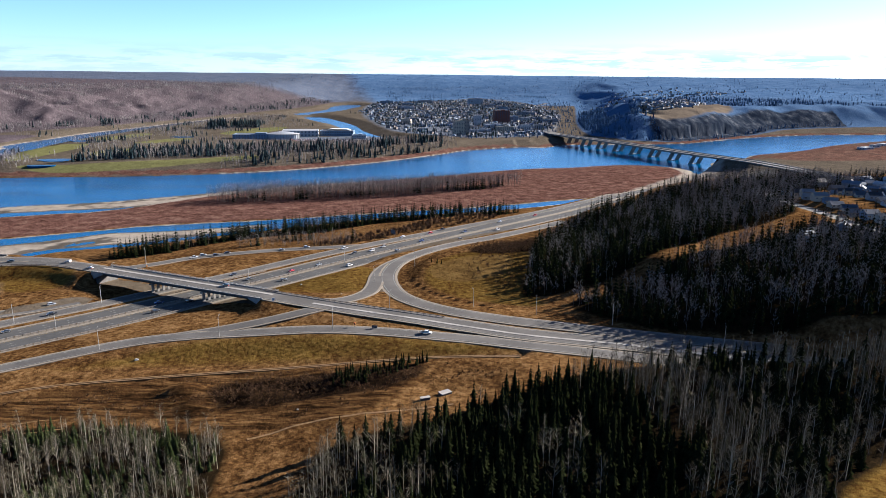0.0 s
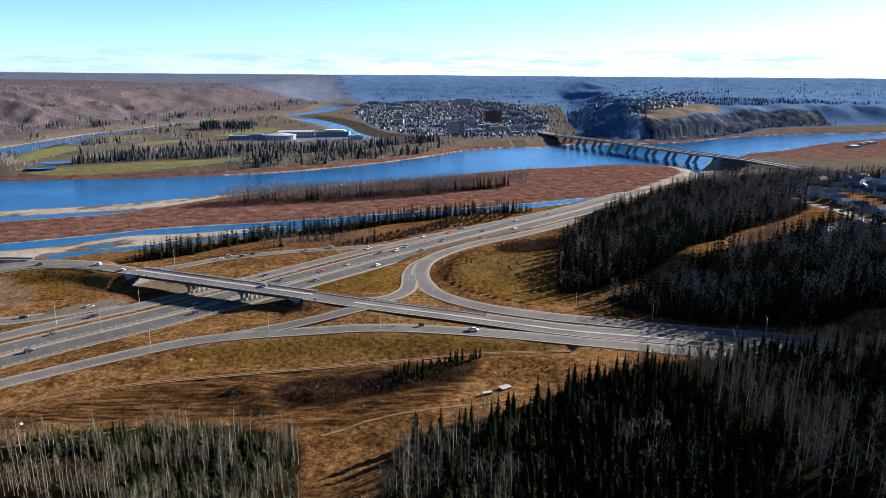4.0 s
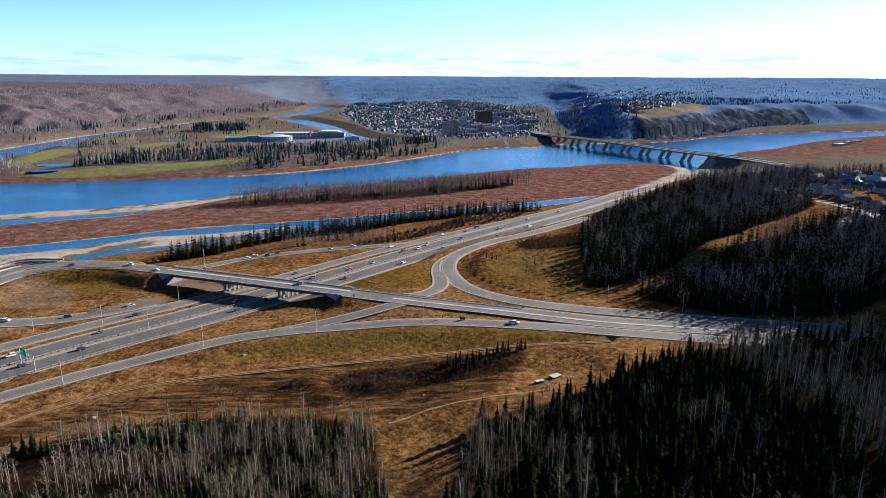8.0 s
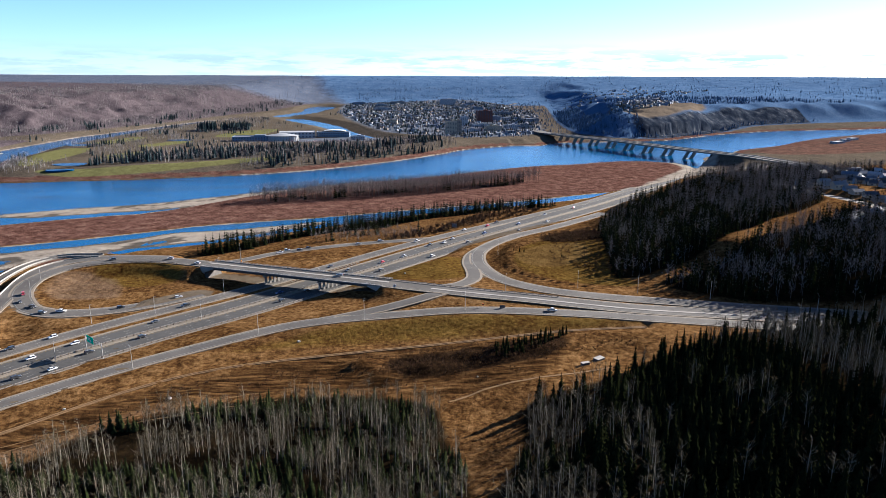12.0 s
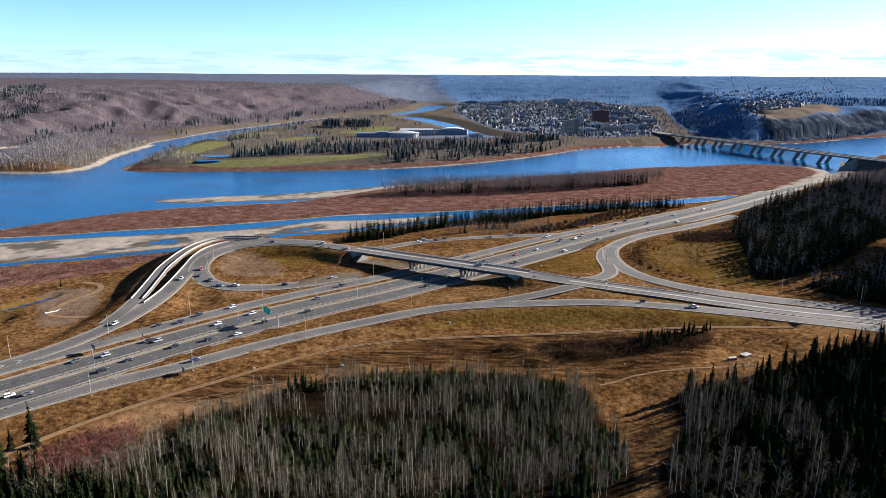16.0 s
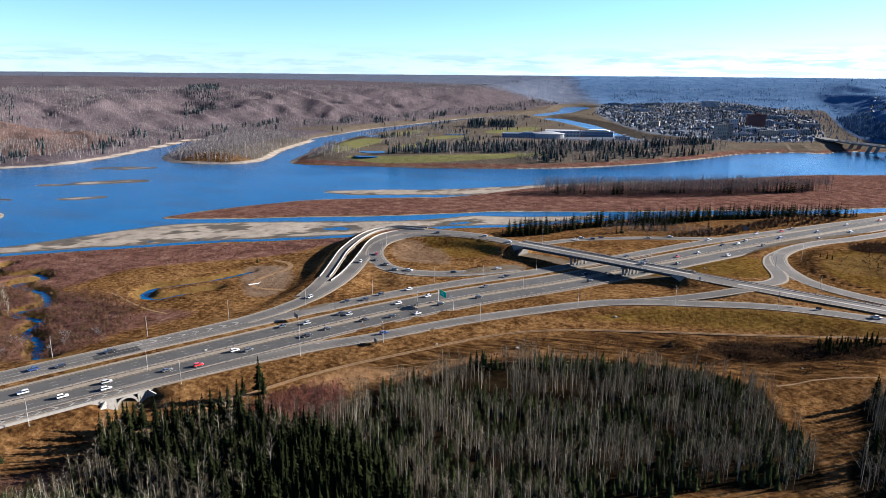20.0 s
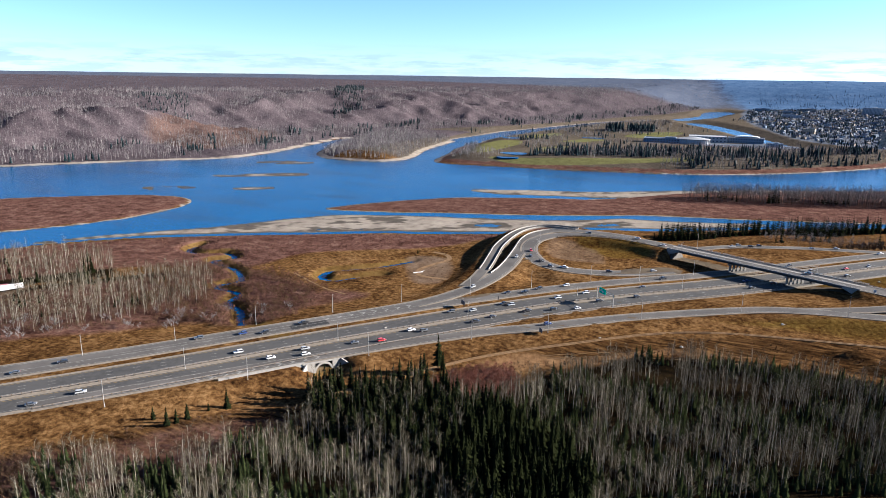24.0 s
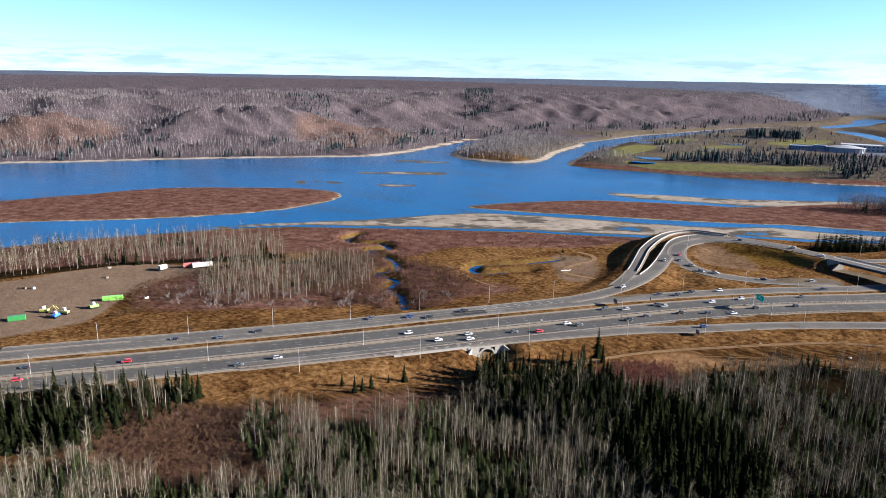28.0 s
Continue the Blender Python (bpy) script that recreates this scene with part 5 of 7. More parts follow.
def cone_tree(seed, h=14.0):
    r = random.Random(seed)
    n = 5
    an = np.arange(n) * 6.283 / n + r.random()
    V, F = [], []
    for z0, z1, rad in ((0.06, 0.55, 0.2), (0.38, 1.0, 0.13)):
        b = len(V)
        V += [(math.cos(a) * h * rad * r.uniform(0.8, 1.2), math.sin(a) * h * rad * r.uniform(0.8, 1.2), h * z0) for a in an] + [(0, 0, h * z1)]
        F += [(b + i, b + (i + 1) % n, b + n) for i in range(n)]
    return np.array(V), np.array(F), np.ones(len(F), int)


SPIKES, CONES = [spike(s) for s in range(5)], [cone_tree(s) for s in range(4)]


def far_wood(name, outline, spacing, seed, mix, limit=None, scale=(0.8, 1.4), mats=None, firs=None, smooth_outline=False):
    px, py = scatter(None, spacing, seed, pts=closed(outline, 20) if smooth_outline else np.array(outline, float))
    k = (sdf(px, py, RIVER) < -8) & (ground_z(px, py) > 1.5)
    if limit is not None:
        k &= limit(px, py)
    px, py = px[k], py[k]
    fir = (wave(px, py, 160, seed) * 0.5 + 0.5 + np.random.RandomState(seed).uniform(-0.4, 0.4, len(px))) < (mix or -9)
    if (~fir).any():
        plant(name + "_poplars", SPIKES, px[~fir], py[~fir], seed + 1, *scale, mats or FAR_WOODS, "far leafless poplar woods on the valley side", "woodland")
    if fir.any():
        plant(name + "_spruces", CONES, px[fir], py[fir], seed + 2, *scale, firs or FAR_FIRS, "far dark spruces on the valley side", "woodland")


on_north = lambda a, b: sdf_far(a, b, HILL_NORTH, FOOT_NORTH)
on_south = lambda a, b: sdf_far(a, b, HILL_SOUTH, FOOT_SOUTH)
NORTH = [(-1760, -200), (-1385, 322), (-1246, 532), (-1110, 712), (-1042, 830), (-1040, 920), (-1050, 1420), (-860, 1760), (-740, 2190), (-590, 2700), (-520, 3300), (-900, 3300), (-1250, 2300), (-1650, 1500), (-2400, 100)]
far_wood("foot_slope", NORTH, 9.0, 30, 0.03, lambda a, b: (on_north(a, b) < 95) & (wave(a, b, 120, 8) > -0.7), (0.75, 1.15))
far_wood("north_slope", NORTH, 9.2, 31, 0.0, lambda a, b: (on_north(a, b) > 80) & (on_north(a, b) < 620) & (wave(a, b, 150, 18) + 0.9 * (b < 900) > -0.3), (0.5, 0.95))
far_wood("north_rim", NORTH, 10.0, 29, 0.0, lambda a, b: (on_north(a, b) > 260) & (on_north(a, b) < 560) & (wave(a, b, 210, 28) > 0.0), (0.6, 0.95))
far_wood("rim_spruces", [(-1234, 1394), (-1245, 1558), (-1525, 2002), (-1567, 1894)], 9, 27, 0.75, None, (0.45, 0.85))
far_wood("row_spruces", [(-1430, 940), (-1400, 1080), (-1560, 1220), (-1600, 1100)], 13, 26, 0.8, None, (0.5, 0.8))
far_wood("north_plateau", [(-1700, 0), (-1300, 1400), (-900, 2600), (-560, 3300), (-500, 3900), (-2600, 3700), (-3400, 1200), (-2600, 0)], 22, 32, 0.0, lambda a, b: (on_north(a, b) > 330) & (wave(a, b, 500, 33) > -0.6), (0.4, 0.75), GREY_HAZE_WOODS, HAZE_FIRS)
far_wood("spit", [(-910, 890), (-840, 880), (-775, 895), (-755, 970), (-800, 1100), (-840, 1340), (-1050, 1400), (-1060, 1240), (-1000, 1080), (-950, 970)], 6.5, 33, 0.0, None, (0.7, 1.25))
far_wood("peninsula_bank", [(-690, 970), (-620, 980), (-600, 1020), (-640, 1060), (-700, 1110), (-730, 1200), (-745, 1180)], 6.5, 34, 0.0, None, (0.6, 1.0))
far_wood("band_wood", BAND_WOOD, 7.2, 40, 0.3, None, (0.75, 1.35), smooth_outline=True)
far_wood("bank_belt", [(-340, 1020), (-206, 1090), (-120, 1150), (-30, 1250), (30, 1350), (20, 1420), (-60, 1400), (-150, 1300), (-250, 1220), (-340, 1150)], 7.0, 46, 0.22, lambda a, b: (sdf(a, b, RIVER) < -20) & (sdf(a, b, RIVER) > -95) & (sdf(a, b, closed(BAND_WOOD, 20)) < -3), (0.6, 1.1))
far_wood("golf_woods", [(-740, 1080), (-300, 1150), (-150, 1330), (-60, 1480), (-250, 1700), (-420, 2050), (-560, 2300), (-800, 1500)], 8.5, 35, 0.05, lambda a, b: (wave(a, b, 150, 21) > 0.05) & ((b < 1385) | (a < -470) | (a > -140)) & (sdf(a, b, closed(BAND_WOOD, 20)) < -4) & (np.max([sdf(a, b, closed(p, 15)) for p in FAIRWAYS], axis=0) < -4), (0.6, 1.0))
far_wood("isle_trees", [(-958, 310), (-905, 345), (-895, 330), (-945, 295)], 9, 44, 0.0, None, (0.6, 0.9))
far_wood("isle_trees", [(-842, 425), (-800, 450), (-790, 430), (-830, 405)], 9, 45, 0.0, None, (0.6, 0.9))
far_wood("clump_spruces", [(-590, 1720), (-546, 1728), (-560, 1790), (-600, 1785)], 8, 41, 1.6, None, (1.1, 1.8))
far_wood("clump_spruces", [(-540, 1745), (-470, 1752), (-484, 1830), (-545, 1822)], 8, 42, 1.6, None, (1.0, 1.6))
far_wood("south_bluff", [(345, 1600), (430, 1545), (534, 1545), (700, 1670), (950, 1880), (1300, 2050), (1500, 2200), (1000, 2300), (720, 2300), (430, 2200), (380, 1990)], 10, 36, 0.3, lambda a, b: (on_south(a, b) > 6) & (blob(a, b, CLEARED, 6, 40) < 0.5) & ((a < 480) | (on_south(a, b) > 150) | (on_south(a, b) < 22)), (0.5, 0.95), HAZE_WOODS, HAZE_FIRS)
far_wood("bluff_side", [(345, 1600), (430, 1545), (500, 1545), (490, 1700), (470, 2000), (560, 2500), (430, 2500), (380, 1990)], 9, 43, 0.5, lambda a, b: (on_south(a, b) > 6) & (blob(a, b, CLEARED, 6, 40) < 0.5), (0.6, 1.1), HAZE_WOODS, HAZE_FIRS)
far_wood("south_plateau", [(430, 2200), (720, 2300), (1500, 2200), (2600, 2400), (2800, 3700), (1200, 4400), (760, 4400), (500, 2600)], 22, 39, 0.12, lambda a, b: (on_south(a, b) > 4) & (wave(a, b, 420, 77) > -0.3) & (blob(a, b, CLEARED, 6, 40) < 0.5), (0.4, 0.75), HAZE_WOODS, HAZE_FIRS)
far_wood("valley_head", [(-900, 3300), (-500, 3500), (600, 3500), (1400, 4400), (-900, 4500)], 24, 37, 0.05, lambda a, b: b > 3650, (0.4, 0.75), HAZE_WOODS, HAZE_FIRS)
far_wood("river_flat", [(-980, 1480), (-780, 1420), (-420, 1600), (-250, 1900), (-300, 2500), (-420, 2950), (-640, 2300), (-860, 1760)], 12, 38, 0.05, lambda a, b: (wave(a, b, 170, 22) > 0.0) & (sdf(a, b, CW_SNYE) < -70) & (sdf(a, b, CLEARWATER) < -150), (0.5, 0.8))
far_wood("north_far", [(-900, 2400), (-560, 2600), (-500, 3300), (-440, 3800), (-900, 3900), (-1300, 3000)], 15, 74, 0.0, lambda a, b: (on_north(a, b) > 4), (0.45, 0.75))


# ---- low growth ----
WILLOWS = [bush(s, 1.4, 18, 1.2) for s in range(4)]
BUSHES = [bush(20 + s, 2.4, 40, 1.1) for s in range(4)]
THICKETS = [aspen(120 + s, 3.0, 8, 7, 3.2, 0.06, 0.11) for s in range(5)]
TUFTS = [bush(40 + s, 0.6, 12, 1.6) for s in range(3)]


def brush(name, poly, spacing, seed, protos, material, label, smin=0.7, smax=1.3, pts=None, clump=0.0, size=40, margin=3.0, limit=None):
    px, py = scatter(poly, spacing, seed, 1.0, clump, size, pts)
    k = off_road(px, py, margin) & (ground_z(px, py) > 0.5)
    if limit is not None:
        k &= limit(px, py)
    plant(name, protos, px[k], py[k], seed, smin, smax, [material, material], label, "shrubs")


brush("willow_scrub", None, 8.0, 81, WILLOWS, WILLOW, "low red willow scrub over the long island", smin=0.3, smax=0.6, pts=RED_ISLAND, limit=lambda a, b: sdf(a, b, RED_ISLAND) > 8)
brush("willow_scrub", None, 7.5, 82, WILLOWS, WILLOW, "low red willow scrub on the small island", smin=0.3, smax=0.6, pts=LEFT_ISLAND, limit=lambda a, b: sdf(a, b, LEFT_ISLAND) > 8)
brush("willow_scrub", [(-800, 80), (-735, 205), (-640, 315), (-545, 385), (-450, 435), (-360, 495), (-360, 470), (-400, 430), (-500, 330), (-520, 270), (-590, 220), (-700, 70)], 5.0, 83, WILLOWS, WILLOW, "low red willow scrub on the river bank")
brush("creek_scrub", [(-520, 265), (-440, 255), (-415, 195), (-440, 165), (-520, 165), (-560, 235)], 3.4, 84, THICKETS, SHRUB, "tangled dark brown brush along the creek", 0.6, 1.5, clump=-0.3, size=35)
brush("creek_scrub", [(-530, 275), (-440, 262), (-410, 200), (-440, 160), (-525, 160), (-570, 240)], 4.6, 101, THICKETS, WILLOW, "rounded russet willows along the creek", 0.7, 1.5, clump=0.0, size=28)
brush("creek_scrub", [(-298, 152), (-292, 175), (-270, 188), (-258, 160), (-266, 144), (-284, 143)], 1.9, 85, THICKETS, RUSSET, "dense russet shrubs beside the spruces", 0.6, 1.2)
brush("hollow_scrub", HOLLOW, 2.0, 100, THICKETS, SHRUB, "dense rusty brown thicket in the hollow", 0.6, 1.2)
brush("bank_scrub", [(-450, -20), (-425, 8), (-388, 52), (-350, 100), (-340, 88), (-352, 40), (-390, 8), (-405, -40)], 2.6, 86, THICKETS, SHRUB, "brown brush below the highway bank", 0.4, 0.9, clump=-0.35, size=26)
brush("bank_scrub", [(-348, 64), (-344, 90), (-327, 112), (-316, 98)], 2.4, 87, THICKETS, REED, "orange-brown dead brush by the creek", 0.4, 0.8)
brush("field_scrub", [(-250, 200), (-200, 250), (-120, 262), (-60, 262), (10, 280), (40, 300), (-60, 298), (-130, 286), (-200, 262), (-270, 200)], 4.0, 88, TUFTS, TUSSOCK, "dry brown tussocks in the rough field", 0.6, 1.6)
brush("field_scrub", [(-240, 195), (-195, 235), (-120, 255), (-60, 255), (-30, 262), (30, 290), (40, 302), (-60, 300), (-130, 288), (-200, 262), (-250, 215)], 3.0, 98, BUSHES, SHRUB, "dark low brush scattered over the field", 0.15, 0.4, clump=0.15, size=30)
brush("verge_scrub", [(-290, 175), (-250, 205), (-205, 232), (-160, 250), (-120, 254), (-85, 246), (-80, 240), (-130, 246), (-165, 244), (-210, 228), (-245, 196), (-275, 150)], 2.6, 99, THICKETS, SHRUB, "rusty undergrowth along the edge of the wood", 0.3, 0.7, clump=-0.2, size=25)
brush("field_scrub", [(-108, 262), (-60, 270), (-12, 284), (-25, 298), (-95, 290)], 2.2, 89, THICKETS, SHRUB, "dark brush behind the spoil heaps", 0.35, 0.75, clump=-0.5, size=24)
brush("verge_scrub", [(-600, 90), (-540, 90), (-470, 150), (-425, 190), (-440, 215), (-470, 165), (-540, 100)], 3.6, 90, THICKETS, SHRUB, "brown brush between the grove and the road", 0.5, 1.1, clump=-0.2)
brush("verge_scrub", [(-590, 92), (-545, 78), (-480, 128), (-430, 188), (-420, 215), (-455, 200), (-500, 150), (-560, 108)], 4.4, 103, THICKETS, TWIG_MID, "grey bare shrubs on the slope above the road", 0.7, 1.5, clump=0.25, size=30)
brush("grove_undergrowth", GROVE, 4.6, 104, THICKETS, SHRUB, "dark undergrowth beneath the poplar grove", 0.5, 1.0)
brush("yard_scrub", [(-596, 138), (-597, 93), (-562, 43), (-545, 60), (-560, 95), (-570, 140)], 3.0, 105, THICKETS, SHRUB, "brown brush along the edge of the works yard", 0.5, 1.1, clump=-0.3)
brush("verge_scrub", [(-560, 60), (-540, 85), (-470, 140), (-430, 190), (-400, 230), (-380, 260), (-400, 270), (-450, 215), (-520, 150), (-590, 80)], 4.2, 91, TUFTS, TUSSOCK, "pale dry tussocks on the bank", 0.6, 1.6)
brush("flat_scrub", [(-500, 320), (-440, 370), (-400, 400), (-370, 420), (-370, 330), (-390, 270), (-440, 240), (-480, 290)], 4.5, 92, TUFTS, TUSSOCK, "dry brown tussocks on the river flat", 0.7, 1.8)
brush("loop_scrub", [(30, 490), (60, 480), (60, 430), (40, 410), (15, 440)], 3.6, 93, THICKETS, SHRUB, "dark brush inside the ramp loop", 0.4, 0.9, clump=-0.2)
brush("loop_scrub", [(22, 515), (80, 575), (74, 504), (30, 490)], 2.8, 102, THICKETS, SHRUB, "grey-brown thicket between loop and wood", 0.5, 1.1)
brush("loop_scrub", [(0, 490), (40, 520), (60, 500), (50, 440), (20, 420), (-10, 440)], 4.5, 94, TUFTS, TUSSOCK, "rusty tussocks inside the ramp loop", 0.8, 1.8)
brush("strip_scrub", [(-110, 560), (-40, 620), (40, 680), (50, 665), (-30, 600), (-90, 550)], 4.5, 95, BUSHES, SHRUB, "grey brush below the bank trees", 0.8, 1.5)
brush("creek_reeds", None, 3.0, 96, TUFTS, REED, "golden reeds along the winding creek", 0.9, 2.0, pts=closed([(-615, 300), (-560, 310), (-500, 260), (-440, 190), (-445, 170), (-500, 215), (-560, 260), (-610, 280)], 10), limit=lambda a, b: (seg_dist(a, b, STREAM)[0] < 9))
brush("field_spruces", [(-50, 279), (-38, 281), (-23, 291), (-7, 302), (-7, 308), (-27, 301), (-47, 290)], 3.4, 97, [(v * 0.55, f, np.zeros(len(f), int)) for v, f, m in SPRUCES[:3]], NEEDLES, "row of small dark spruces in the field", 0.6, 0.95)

# ---- small builders ----
CUBE_F = np.array([(0, 3, 2, 1), (4, 5, 6, 7), (0, 1, 5, 4), (1, 2, 6, 5), (2, 3, 7, 6), (3, 0, 4, 7)])


def boxes(items):
    """Boxes (x, y, z of the base's centre, length, width, height, turn in degrees, top taper) as arrays."""
    V, F = [], []
    for i, it in enumerate(items):
        cx, cy, cz, l, w, h = it[:6]
        a = radians(it[6]) if len(it) > 6 else 0.0
        tp = it[7] if len(it) > 7 else 1.0
        q = np.array([(-1, -1), (1, -1), (1, 1), (-1, 1)]) * (l / 2, w / 2)
        rot = np.array([(math.cos(a), -math.sin(a)), (math.sin(a), math.cos(a))])
        lo, hi = q @ rot.T + (cx, cy), (q * tp) @ rot.T + (cx, cy)
        V += [(*p, cz) for p in lo] + [(*p, cz + h) for p in hi]
        F.append(CUBE_F + 8 * i)
    return np.array(V), np.concatenate(F)


def box_part(name, items, material, parent, label=""):
    return part(name, raw_mesh(name, *boxes(items), [material]), None, parent, label)


def bevel_box(l, w, h, r=0.05, z0=0.0, taper=(1, 1)):
    bm = bmesh.new()
    bmesh.ops.create_cube(bm, size=1)
    for v in bm.verts:
        top = v.co.z > 0
        v.co = Vector((v.co.x * l * (taper[0] if top else 1), v.co.y * w * (taper[1] if top else 1), z0 + (v.co.z + 0.5) * h))
    bmesh.ops.bevel(bm, geom=bm.edges[:], offset=r, segments=2, affect="EDGES", profile=0.6)
    return bm


def tube(bm, p, q, r0, r1=None, n=8):
    """A round bar from p to q."""
    p, q = Vector(p), Vector(q)
    d = q - p
    m = Matrix.Translation((p + q) / 2) @ d.to_track_quat("Z", "Y").to_matrix().to_4x4()
    bmesh.ops.create_cone(bm, cap_ends=True, segments=n, radius1=r0, radius2=r0 if r1 is None else r1, depth=d.length, matrix=m)


def thing(name, x, y, z, turn=0.0, label="", category="", group=""):
    ob = tagged(new(name), label, category, group)
    ob.matrix_basis = pose(x, y, z, 0, 0, turn)
    return ob


# ---- overpass bridge ----
A2, B2 = np.array(SPAN_A, float), np.array(SPAN_B, float)
U2 = (B2 - A2) / np.linalg.norm(B2 - A2)
N2 = np.array((-U2[1], U2[0]))
SPAN = np.linalg.norm(B2 - A2)
TURN = math.degrees(math.atan2(U2[1], U2[0]))
over = thing("overpass_bridge", A2[0] + U2[0] * SPAN / 2 + N2[0] * 3, A2[1] + U2[1] * SPAN / 2 + N2[1] * 3, 7.0, TURN, "long concrete road overpass on two rows of columns", "bridge")
H2 = SPAN / 2
box_part("deck", [(0, 0, 7.55, SPAN + 3, 16.6, 0.42)], CONCRETE, over)
box_part("roadway", [(0, -0.2, 7.97, SPAN + 3, 14.6, 0.06)], ASPHALT, over, "dark asphalt roadway")
box_part("median_strip", [(0, 1.6, 8.03, SPAN + 3, 2.2, 0.14)], CONCRETE, over, "pale raised concrete median")
for o in (-8.05, 8.05):
    box_part("kerb", [(0, o, 7.97, SPAN + 3, 0.5, 0.55)], CONCRETE, over)
    box_part("fascia", [(0, o * 1.02, 7.35, SPAN + 3, 0.25, 0.7)], CONCRETE_DARK, over)
    box_part("handrail", [(0, o, 9.2, SPAN + 3, 0.12, 0.12), (0, o, 8.85, SPAN + 3, 0.08, 0.08)], GALV, over)
    for k in range(46):
        box_part("rail_post", [(-H2 + 1 + k * (SPAN - 2) / 45, o, 8.5, 0.16, 0.14, 0.75)], GALV, over)
for k in range(5):
    o = -6.4 + k * 3.2
    box_part("girder", [(0, o, 6.0, SPAN, 0.2, 1.55), (0, o, 6.0, SPAN, 0.7, 0.12)], STEEL_DARK, over)
SKEW = math.degrees(math.atan2(16, 7.0))
for s0 in (53 - H2, 94.5 - H2):
    cap = box_part("pier_cap", [(s0, 0, 5.1, 17.5, 1.5, 0.95, SKEW)], CONCRETE, over)
    for k in range(5):
        d = -6.8 + k * 3.4
        part("column", raw_mesh("column", *boxes([(s0 + d * math.cos(radians(SKEW)), d * math.sin(radians(SKEW)), -1.2, 1.5, 0.85, 6.4, SKEW)]), [CONCRETE]), None, over)
for sgn in (-1, 1):
    box_part("abutment", [(sgn * (H2 + 0.6), 0, -1.0, 1.6, 17.2, 8.6)], CONCRETE, over)
    for o in (-8.3, 8.3):
        V, F = boxes([(sgn * (H2 - 4), o, 3.0, 10, 0.5, 4.9)])
        inner = np.abs(V[:, 0]) < H2 - 5
        V[inner & (V[:, 2] < 5), 2] = 6.9
        part("wing_wall", raw_mesh("wing_wall", V, F, [CONCRETE]), None, over, "pale triangular wing wall")
    box_part("slope_paving", [(sgn * (H2 - 1.8), 0, -0.8, 4.0, 16.4, 6.0, 0, 0.6)], CONCRETE_DARK, over)


# raised median on the approach road
part("median_strip", raw_mesh("median_strip", *strip(_east[4:-6], 0.4, 2.4, 0.14, 0.3), [CONCRETE]), None, bpy.data.objects["road_overpass_approach"], "pale raised concrete median")


# ---- ramp parapets ----
def parapet(name, line, off, h, label):
    ob = tagged(new(name, raw_mesh(name, *strip(line, off - 0.17, off + 0.17, h, h + 1.6), [PARAPET])), label, "parapet wall")
    return ob


_r1 = OUTER_RAMP[(OUTER_RAMP[:, 1] > 322) & (OUTER_RAMP[:, 0] < -320)]
_r2 = SIDE_RAMP[(SIDE_RAMP[:, 1] > 330)]
parapet("parapet_wall", _r1, -4.9, 1.0, "pale concrete parapet on the inner side of the ramp")
parapet("parapet_wall", _r2, 3.4, 0.9, "pale concrete parapet above the ramp gap")
parapet("parapet_wall", _r2, -3.5, 0.9, "pale concrete parapet on the outside of the ramp")


# ---- guard rails ----
RAIL_POST = raw_mesh("post", *boxes([(0, 0, 0, 0.34, 0.4, 1.3)]), [WOODPOST])


def guardrail(line, off, label, step=4.0, start=0.0, stop=None, lift=0.0):
    s = share(line)
    stop = s[-1] if stop is None else min(stop, s[-1] - 2)
    q = np.arange(start, stop, 5.0)
    seg = np.stack([np.interp(q, s, line[:, k]) for k in range(3)], 1)
    seg[:, 2] += lift
    ob = thing("guard_rail", 0, 0, 0, 0, label, "guard rail", "guard rails along the roads")
    part("rail", raw_mesh("rail", *strip(seg, off - 0.12, off + 0.12, 0.82, 0.4), [RAIL]), None, ob)
    for p in np.arange(start + 1, stop - 1, step):
        x0, y0, z0, a = along(line, p, off)
        part("post", RAIL_POST, None, ob).matrix_basis = pose(x0, y0, z0 + lift - 0.4, 0, 0, a)
    return ob


guardrail(MEDIAN, 0.9, "long steel guard rail on timber posts down the highway median", 3.8, 40, 1030)
guardrail(MEDIAN, -16.6, "steel guard rail on timber posts beside the carriageway", 3.8, 330, 780)
guardrail(OVERPASS, 7.4, "steel guard rail round the outside of the loop", 3.8, 520, 610)
guardrail(OVERPASS, -6.6, "steel guard rail beside the embankment road", 3.8, 250, 375)
guardrail(MEDIAN, 18.5, "steel guard rail beyond the overpass", 3.8, 790, 860)


# ---- street lamps ----
def street_lamp():
    ob = thing("street_lamp", 0, 0, 0, 0, "tall grey steel street lamp with a single curved arm", "street lamp", "street lamps along the roads")
    bm = bmesh.new()
    tube(bm, (0, 0, 0), (0, 0, 11.2), 0.14, 0.08)
    part("pole", bm, GALV, ob)
    bm = bmesh.new()
    tube(bm, (0, 0, 11.15), (0.9, 0, 11.75), 0.06, 0.05, 6)
    tube(bm, (0.9, 0, 11.75), (2.1, 0, 11.95), 0.05, 0.045, 6)
    part("arm", bm, GALV, ob)
    part("lamp_head", raw_mesh("lamp_head", *boxes([(2.45, 0, 11.86, 0.8, 0.34, 0.16, 0, 0.8)]), [SIGN_BACK]), None, ob)
    bm = bmesh.new()
    tube(bm, (0, 0, -0.6), (0, 0, 0.25), 0.32, 0.3)
    part("footing", bm, CONCRETE, ob)
    return ob


